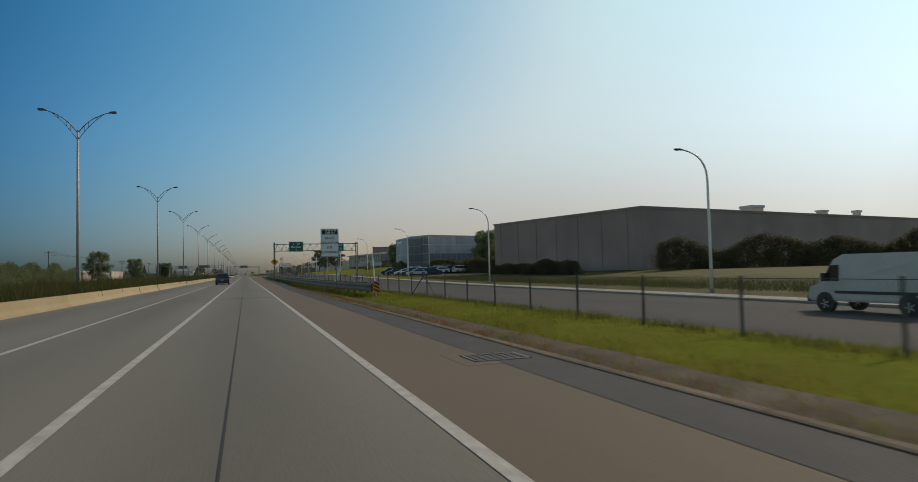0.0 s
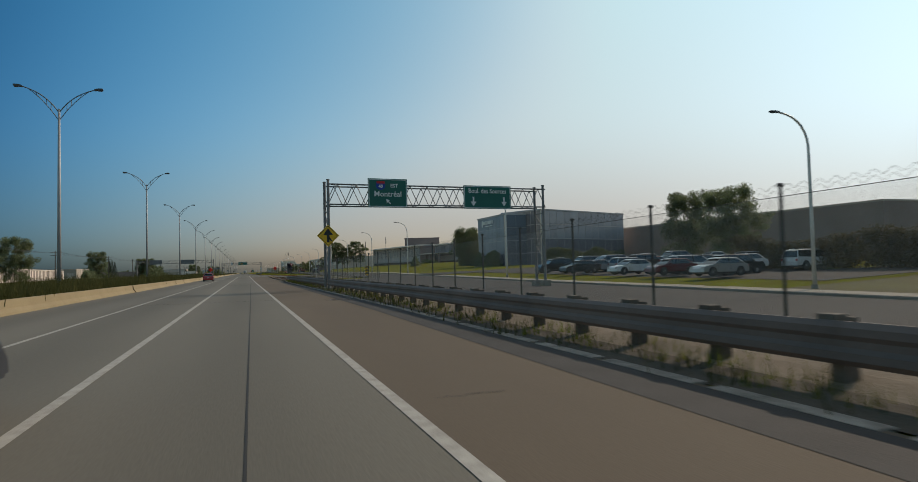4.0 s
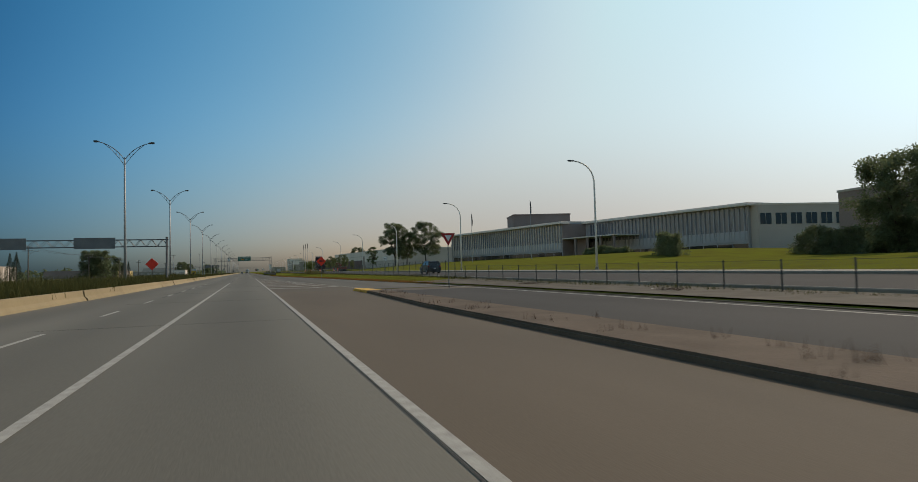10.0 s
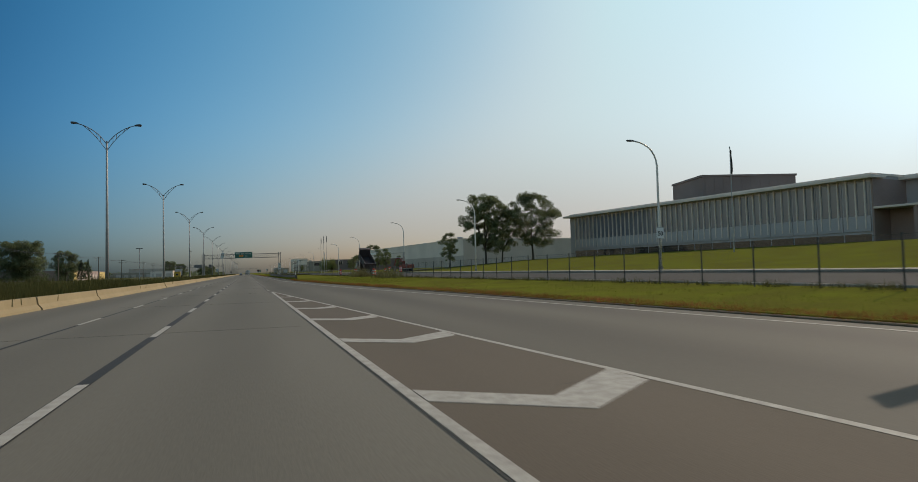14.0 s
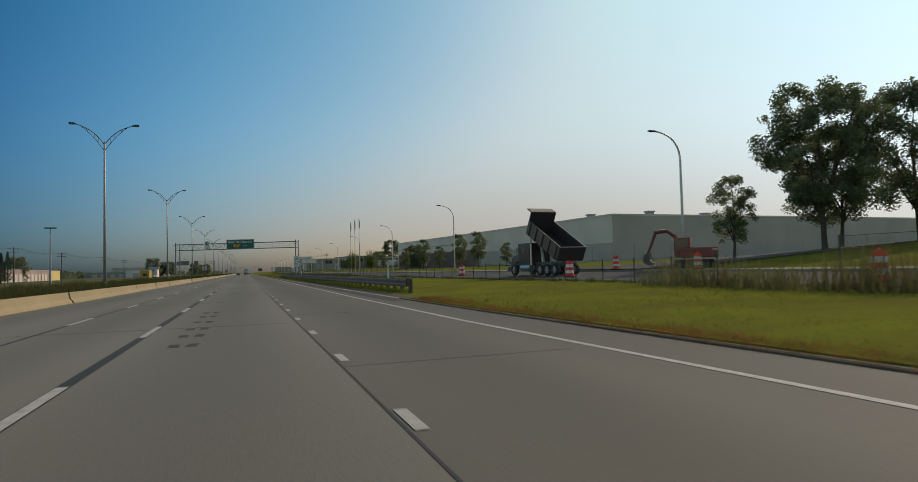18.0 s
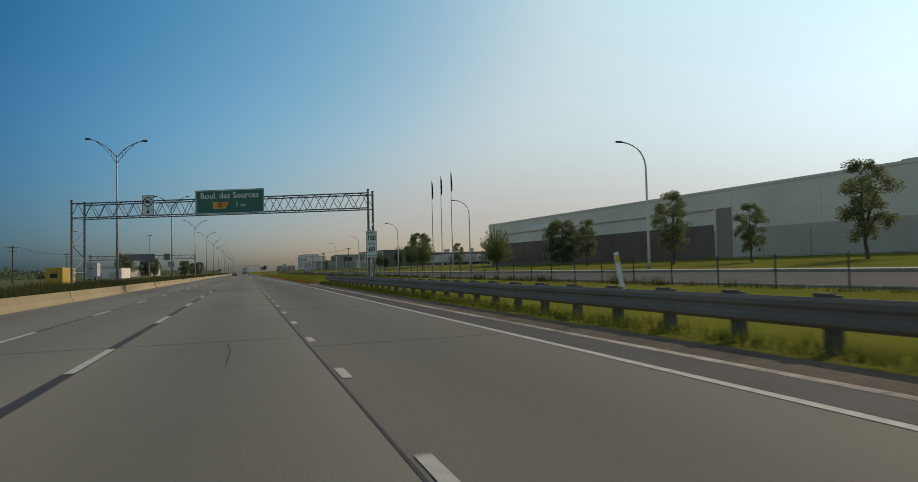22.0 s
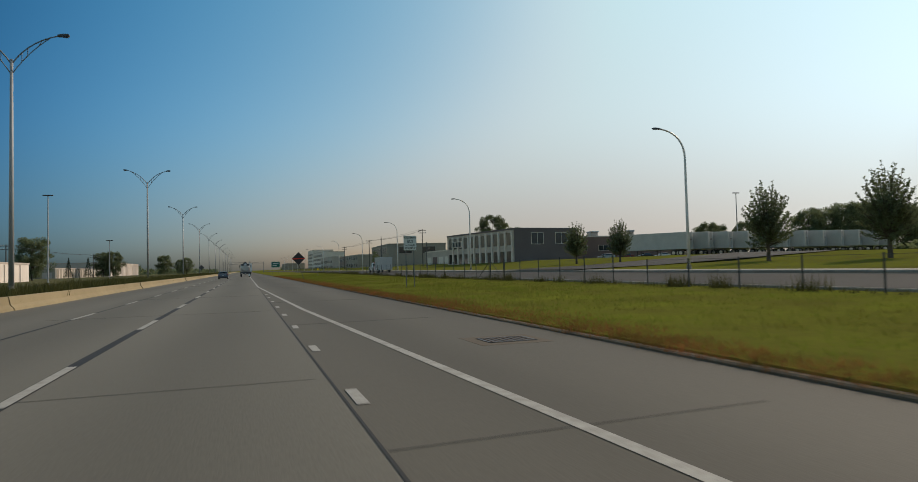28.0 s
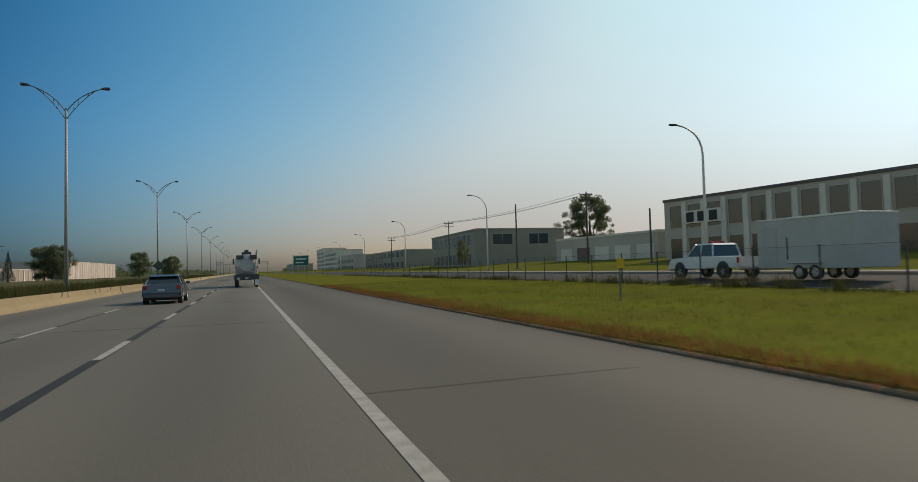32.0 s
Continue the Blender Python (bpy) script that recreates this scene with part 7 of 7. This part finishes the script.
def excavator(x, y, z, turn):
    org = paint("excavator_orange", (0.19, 0.04, 0.03), 0.7)
    ob = thing("excavator", x, y, z, turn, "orange red excavator with a bent boom", "excavator")
    ob.matrix_basis = ob.matrix_basis @ Matrix.Scale(0.82, 4)
    for s in (-1, 1):
        t = part("track", boxes((s * 0.85 - 0.25, s * 0.85 + 0.25, -1.5, 1.5, 0, 0.75), bevel=0.18), RUBBER, ob)
        for k in range(4):
            part("roller", tubes(([(s * 1.1, -1.0 + 0.66 * k, 0.35), (s * 1.13, -1.0 + 0.66 * k, 0.35)], 0.2)), DARKMETAL, t)
    part("house", boxes((-1.15, 1.15, -1.8, 0.9, 0.9, 1.8), bevel=0.1), org, ob)
    cab = part("cab", boxes((-1.1, -0.2, 0.0, 1.4, 0.95, 2.7), bevel=0.08), org, ob)
    part("cab_glass", boxes((-1.12, -1.1, 0.15, 1.25, 1.5, 2.5), (-1.0, -0.3, 1.4, 1.42, 1.4, 2.5)), GLASS, cab)
    part("boom", tubes(([(0.25, 0.8, 1.3), (0.25, 1.7, 2.9), (0.25, 2.4, 3.4), (0.25, 3.6, 3.3)], [0.22, 0.2, 0.18, 0.14])), org, ob)
    part("stick", tubes(([(0.25, 3.4, 3.45), (0.25, 4.3, 1.3)], [0.15, 0.11])), org, ob)
    part("bucket", prism(bmesh.new(), [(4.1, 1.45), (4.5, 1.25), (4.6, 0.6), (4.1, 0.3), (3.7, 0.5), (3.95, 0.8)], -0.15, 0.65, "x"), DARKMETAL, ob)
    part("ram", tubes(([(0.25, 1.2, 1.4), (0.25, 2.05, 2.6)], 0.08), ([(0.25, 2.1, 3.42), (0.25, 3.35, 3.6)], 0.06)), ALLOY, ob)


excavator(31.0, 478.5, 0.95, 35)


def barrel(x, y, z):
    ob = thing("traffic_barrel", x, y, z, 0, "orange and white striped construction barrel", "traffic barrel", "construction barrels")
    part("base", tubes(([(0, 0, 0), (0, 0, 0.08)], 0.4), sides=12), RUBBER, ob)
    for k in range(5):
        part("band", tubes(([(0, 0, 0.08 + 0.2 * k), (0, 0, 0.28 + 0.2 * k)], [0.29 - 0.012 * k, 0.28 - 0.012 * k]), sides=14), ORANGE if k % 2 == 0 else WHITE, ob)
    part("handle", tubes(([(-0.1, 0, 1.08), (0, 0, 1.18), (0.1, 0, 1.08)], 0.02)), ORANGE, ob)


for x, y in ((20.3, 447.6), (20.0, 455.5), (29.3, 476), (20.6, 478), (29.2, 486), (20.8, 501)):
    barrel(x, y, lerp(SIDE_FAR_Z, y) + (0.14 if x > 28 else -0.2))


def semi_trailer(x, y, z, turn, label):
    ob = thing("semi_trailer", x, y, z, turn, label, "trailer", "parked trailers")
    part("box", boxes((-1.28, 1.28, 0, 12.2, 1.15, 4.15), bevel=0.04), TRAILER_SKIN, ob)
    for s in (-1, 1):
        part("rear_door", boxes((s * 0.63 - 0.58, s * 0.63 + 0.58, -0.03, 0, 1.3, 4.0)), TRAILER_SKIN, ob)
        part("lock_bar", tubes(([(s * 0.3, -0.06, 1.3), (s * 0.3, -0.06, 4.0)], 0.025)), GALV, ob)
        part("landing_leg", boxes((s * 0.8 - 0.06, s * 0.8 + 0.06, 9.6, 9.72, 0, 1.2)), DARKMETAL, ob)
        for w in (1.4, 2.7):
            add_wheel(ob, s * 0.98, w, 0.5, TRUCK_WHEEL)
    part("bumper", boxes((-1.1, 1.1, -0.02, 0.08, 0.5, 0.62)), DARKMETAL, ob)
    part("mark", boxes((-0.3, 0.45, -0.05, -0.03, 2.7, 2.95)), mat("trailer_mark", (0.16, 0.07, 0.07), 0.6), ob)
    return ob


tr = semi_trailer(74.6, 770, land_z(74, 770), 30, "white parked semi trailer in a row")
for k in range(1, 12):
    copy_thing(tr, pose(74.6 + 4.1 * k, 770 - 0.25 * k, land_z(74, 770), 0, 0, 30))
semi_trailer(-31, 690, 0.2, 8, "white trailer parked beyond the opposite carriageway")
yc = thing("shipping_container", -28.5, 652, 0.2, 4, "yellow shipping container with dark end marks", "container")
part("box", boxes((-1.22, 1.22, 0, 12.2, 0.15, 2.75), bevel=0.03), paint("container_yellow", (0.55, 0.34, 0.03), 0.5), yc)
for k in range(5):
    part("corrugation", boxes((-1.05 + k * 0.46, -0.85 + k * 0.46, -0.05, 0, 0.3, 2.6)), paint("container_yellow_rib", (0.5, 0.3, 0.03), 0.5), yc)
part("mark", boxes((-0.5, 0.5, -0.07, -0.05, 1.1, 1.8)), BLACK, yc)
part("skid", boxes((-1.2, 1.2, 0, 12.2, -0.1, 0.15)), DARKMETAL, yc)


# ---- flagpoles, utility poles and masts ----
def flagpole(x, y, top, colour, label):
    z = land_z(x, y)
    ob = thing("flagpole", x, y, z, 0, label, "flagpole", "flagpoles")
    part("pole", tubes(([(0, 0, -0.2), (0, 0, top - z)], [0.09, 0.04])), POLE, ob)
    part("finial", tubes(([(0, 0, top - z), (0, 0, top - z + 0.15)], [0.08, 0.02])), ALLOY, ob)
    h = top - z
    bm = bmesh.new()
    rows = []
    for k in range(8):
        q = k / 7
        rows.append([bm.verts.new((0.05 + 0.22 * (0.3 + 0.7 * math.sin(math.pi * (0.15 + 0.75 * q))) * j / 5, 0.12 * math.sin(j * 1.7 + k * 0.4), h - 0.3 - 2.9 * q)) for j in range(6)])
    for a, b in zip(rows, rows[1:]):
        for j in range(5):
            bm.faces.new((a[j], a[j + 1], b[j + 1], b[j]))
    bmesh.ops.solidify(bm, geom=list(bm.faces), thickness=0.015)
    part("flag", bm, colour, ob, "furled hanging flag")


FLAG_BLUE = mat("flag_blue", (0.03, 0.05, 0.12), 0.9, var=0.3, s1=3, s2=10)
FLAG_GREY = mat("flag_grey", (0.10, 0.10, 0.11), 0.9, var=0.3, s1=3, s2=10)
for x, y, t, c in ((31.9, 643.3, 16.7, FLAG_BLUE), (32.8, 640.8, 17.2, FLAG_GREY), (33.6, 637.5, 17.4, FLAG_GREY), (55, 412.3, 15.0, FLAG_GREY), (59.1, 385.3, 15.6, FLAG_BLUE)):
    flagpole(x, y, t, c, "tall flagpole with a furled flag")


def utility_pole(x, y, top, z=0.1, lamp_arm=False):
    ob = thing("utility_pole", x, y, z, 0, "brown wooden utility pole with crossarms", "utility pole", "utility poles")
    h = top - z
    part("pole", tubes(([(0, 0, -0.3), (0, 0, h)], [0.16, 0.1])), WOOD, ob)
    for q in (0.35, 1.1):
        part("crossarm", boxes((-1.1, 1.1, -0.06, 0.06, h - q - 0.12, h - q)), WOOD, ob)
        for k in (-1, -0.5, 0.5, 1):
            part("insulator", tubes(([(k, 0, h - q), (k, 0, h - q + 0.18)], 0.05), sides=6), GALV, ob)
    if lamp_arm:
        part("lamp_arm", tubes((curve_pts((0, 0, h - 2.2), (0.8, 0, h - 1.2), (2.2, 0, h - 1.3)), 0.04)), GALV, ob)


LEFT_POLES = [(-51.9, 214.7, 9.4), (-50, 262, 9.0), (-48.8, 308, 8.6), (-46, 365, 8.6), (-48, 430, 8.8), (-50, 500, 8.8), (-51, 560, 8.8), (-51.8, 617, 8.9), (-49.3, 648, 8.5), (-48.5, 701, 8.6), (-51.5, 760, 8.7), (-52, 850, 9), (-52, 940, 9)]
for k, (x, y, t) in enumerate(LEFT_POLES):
    utility_pole(x, y, t, 0.1, k % 2 == 0)
RIGHT_POLES = [(49.8, 857.7, 12.4), (43, 906, 11.5), (42, 960, 11)]
for x, y, t in RIGHT_POLES:
    utility_pole(x, y, t, land_z(x, y))
for x, y, t in ((37.1, 855.5, 10.2), (44.4, 834, 7.6)):
    ob = thing("steel_mast", x, y, land_z(x, y), 0, "plain dark steel mast", "mast")
    part("pole", tubes(([(0, 0, -0.2), (0, 0, t - land_z(x, y))], [0.13, 0.1])), DARKMETAL, ob)
    part("base", boxes((-0.3, 0.3, -0.3, 0.3, -0.2, 0.12), bevel=0.03), KERB, ob)
for x, y, t in ((111.8, 800, 17.0), (-36.1, 820.6, 17.2), (-30, 560, 9.5), (-36, 880, 11)):
    ob = thing("light_mast", x, y, 0.1, 0, "tall slim lighting mast with a double lamp head", "mast")
    part("pole", tubes(([(0, 0, -0.2), (0, 0, t)], [0.16, 0.09])), POLE, ob)
    part("lamp_head", boxes((-0.9, 0.9, -0.2, 0.2, t - 0.15, t + 0.05), bevel=0.05), DARKMETAL, ob)


def wire(points, sag, n=8):
    """One line hanging from pole to pole."""
    path = []
    for a, b in zip(points, points[1:]):
        a, b = Vector(a), Vector(b)
        path += [tuple(a.lerp(b, k / n) - Vector((0, 0, sag * 4 * (k / n) * (1 - k / n)))) for k in range(n)]
    return tube(bmesh.new(), path + [tuple(points[-1])], 0.022, 4)


for dx in (-1.0, 0.5, 1.0):
    o = part("power_line", wire([(x + dx, y, t - 0.2) for x, y, t in LEFT_POLES], 0.7), BLACK)
    tagged(o, "black power line between the utility poles", "power line", "power lines")
    o = part("power_line", wire([(x + dx, y, t - 0.2) for x, y, t in RIGHT_POLES] , 0.6), BLACK)
    tagged(o, "black power line between the utility poles", "power line", "power lines")


# ---- drains, litter and leaning delineators ----
def drain(x, y, w, l):
    ob = thing("storm_drain", x, y, 0.002, 0, "rusty iron storm drain grate in the shoulder", "storm drain", "storm drains")
    part("frame", boxes((-w / 2, w / 2, -l / 2, -l / 2 + 0.05, 0, 0.012), (-w / 2, w / 2, l / 2 - 0.05, l / 2, 0, 0.012), (-w / 2, -w / 2 + 0.05, -l / 2, l / 2, 0, 0.012), (w / 2 - 0.05, w / 2, -l / 2, l / 2, 0, 0.012)), DARKMETAL, ob)
    # no hollow below: a flat black sheet paints the pit's shade
    part("pit", boxes((-w / 2 + 0.05, w / 2 - 0.05, -l / 2 + 0.05, l / 2 - 0.05, 0, 0.003)), BLACK, ob)
    rust = mat("rusty_iron", (0.09, 0.06, 0.045), 0.9, var=0.3, s1=5, s2=30)
    for k in range(7):
        part("bar", boxes((-w / 2 + 0.09 + k * (w - 0.2) / 6, -w / 2 + 0.13 + k * (w - 0.2) / 6, -l / 2 + 0.05, l / 2 - 0.05, 0.003, 0.011)), rust, ob)
    part("patch", boxes((-w / 2 - 0.25, w / 2 + 0.2, -l / 2 - 0.3, l / 2 + 0.3, -0.004, 0.001)), SHOULDER, ob)


for x, y in ((3.45, 19.8), (4.35, 139.1), (5.2, 218.3), (5.15, 687.6), (5.2, 737.5)):
    drain(x, y, 0.95, 0.75)


def delineator(x, y, z, lean):
    ob = thing("delineator_post", x, y, z, 0, "white flexible delineator post leaning over the guard rail", "delineator", "delineator posts")
    part("post", boxes((-0.06, 0.06, -0.015, 0.015, 0, 1.35), bevel=0.006), WHITE, ob)
    part("reflector", boxes((-0.05, 0.05, -0.022, -0.015, 1.1, 1.28)), YELLOW, ob)
    ob.matrix_basis = pose(x, y, z, 0, lean, 0)


for x, y, a in ((6.2, 60, 16), (9.2, 482, 0), (9.0, 548, -10)):
    delineator(x, y, 0.35, a)
ob = thing("leaning_post", 6.3, 44.1, 0.0, 0, "slim white pole leaning at the end of the guard rail", "post")
part("post", tubes(([(0, 0, 0), (-0.16, 0.12, 2.42)], 0.035), sides=8), WHITE, ob)
ob = thing("leaning_post", 9.3, 197.6, -0.1, 0, "pale steel post leaning against the chain link fence", "post")
part("post", tubes(([(0, 0, 0), (-0.12, -0.7, 3.1)], 0.05), sides=8), GALV, ob)
rng = random.Random(5)
LITTER = mat("paper_litter", (0.5, 0.48, 0.44), 0.9, var=0.2, s1=6, s2=30)
for k in range(26):
    y = rng.choice((rng.uniform(120, 205), rng.uniform(180, 206), rng.uniform(215, 300)))
    x = rng.uniform(6.2, 8.6) if y < 206 else rng.uniform(16.5, 18.2)
    ob = thing("litter", x, y, 0.16 if y < 206 else 0.12, rng.uniform(0, 180), "crumpled pale scrap of litter on the verge", "litter", "roadside litter")
    bm = bmesh.new()
    bmesh.ops.create_icosphere(bm, subdivisions=2, radius=rng.uniform(0.09, 0.22))
    for v in bm.verts:
        v.co += noise.noise_vector(v.co * 9 + Vector((k, 0, 0))) * 0.07
        v.co.z = max(-0.02, v.co.z * 0.45)
    part("scrap", bm, LITTER, ob)

# ---- weeds on the island, hedges ----
ISLAND_EDGE = ((210, 6.2), (221, 6.6), (232, 6.95), (241, 7.45), (260, 7.85), (286, 8.05), (296, 7.8))
spots = [(rng.uniform(5.9, lerp(ISLAND_EDGE, y)), y, 0.14) for y in [rng.uniform(211, 294) for _ in range(110)]]
spots += [(lerp(ISLAND_EDGE, y) + rng.gauss(0, 0.06), y, 0.13) for y in [rng.uniform(209, 250) for _ in range(60)]]
spots += [(7.35 + rng.gauss(0, 0.22), 241.2 + rng.gauss(0, 0.4), 0.14) for _ in range(45)]
spots += [(17.6 + rng.gauss(0, 0.3), y + rng.gauss(0, 0.5), 0.12) for y in (232, 252, 262, 281, 296) for _ in range(70)]
tufts("island_weeds", mat("brown_weeds", (0.13, 0.085, 0.06), 0.95, var=0.35, s1=2, s2=8, bump=0), "brown dry weeds on the island and ramp edge", spots, 0.24, 9, 9, 0.45, 0.035, 0.12)


SCRUB = lit_through(mat("brownish_scrub_leaves", (0.098, 0.085, 0.045), 0.85, var=0.4, s1=0.4, s2=4, bump=0))


def hedge(x0, y0, x1, y1, h, w, seed, label, leaf=LEAF):
    rng = random.Random(seed)
    ob = thing("hedge", x0, y0, land_z(x0, y0) if x0 > 20 else 0.2, 0, label, "hedge", "hedges")
    d = Vector((x1 - x0, y1 - y0, 0))
    n = max(3, int(d.length / 0.9))
    st, clumps = bmesh.new(), []
    for k in range(n):
        p = d * (k + 0.5) / n
        top = h * (0.78 + 0.5 * noise.noise((p.x * 0.16 + seed, p.y * 0.16, seed)))
        for q in (0.12, 0.32, 0.54, 0.76, 0.95):
            r = w * (0.34 - 0.14 * q) * rng.uniform(0.8, 1.25)
            for _ in range(2):
                clumps.append(((p.x + rng.gauss(0, w * 0.2 * (1.1 - q)), p.y + rng.gauss(0, w * 0.2 * (1.1 - q)), top * q + rng.uniform(-0.1, 0.1)), r, int(70 + 70 * r * r)))
        tube(st, [(p.x, p.y, -0.1), (p.x + 0.1, p.y, top * 0.7)], [0.06, 0.03], 5)
    part("foliage", leaf_mesh("foliage", clumps, 0.12, seed, leaf, 0.6, 0.9), None, ob)
    part("stem_work", st, BARK, ob, kind="stuff")


hedge(52.5, 133, 47, 160, 3.4, 3.0, 3, "tall uneven hedge beside the brick warehouse", SCRUB)
hedge(57, 90, 100, 80, 4.6, 4.0, 4, "overgrown hedge along the warehouse side", SCRUB)
hedge(48, 98, 47, 130, 2.4, 2.6, 6, "overgrown shrubs in front of the brick warehouse", SCRUB)
hedge(68, 292, 76, 330, 4.2, 3.4, 7, "dense dark hedge beside the lawn")
hedge(59, 335, 61.5, 343, 4.2, 3.0, 11, "rounded shrubs in front of the long office")
hedge(56, 246, 56.5, 262, 3.6, 2.8, 8, "shrubs in front of the glass office")
hedge(66, 241, 92, 250, 4.0, 3.0, 9, "shrubs along the glass office wing")
hedge(80, 380, 78.5, 396, 1.8, 2.2, 10, "low clipped hedge in front of the long office")
hedge(-14.6, 219.4, -12.9, 223.6, 2.9, 2.6, 11, "big dark bush behind the median barrier")
hedge(-44, 134, -40, 190, 5.0, 4.0, 14, "tall dark scrub beyond the opposite carriageway")
hedge(-40, 300, -44, 330, 3.0, 3.0, 13, "dark scrub beyond the opposite carriageway")
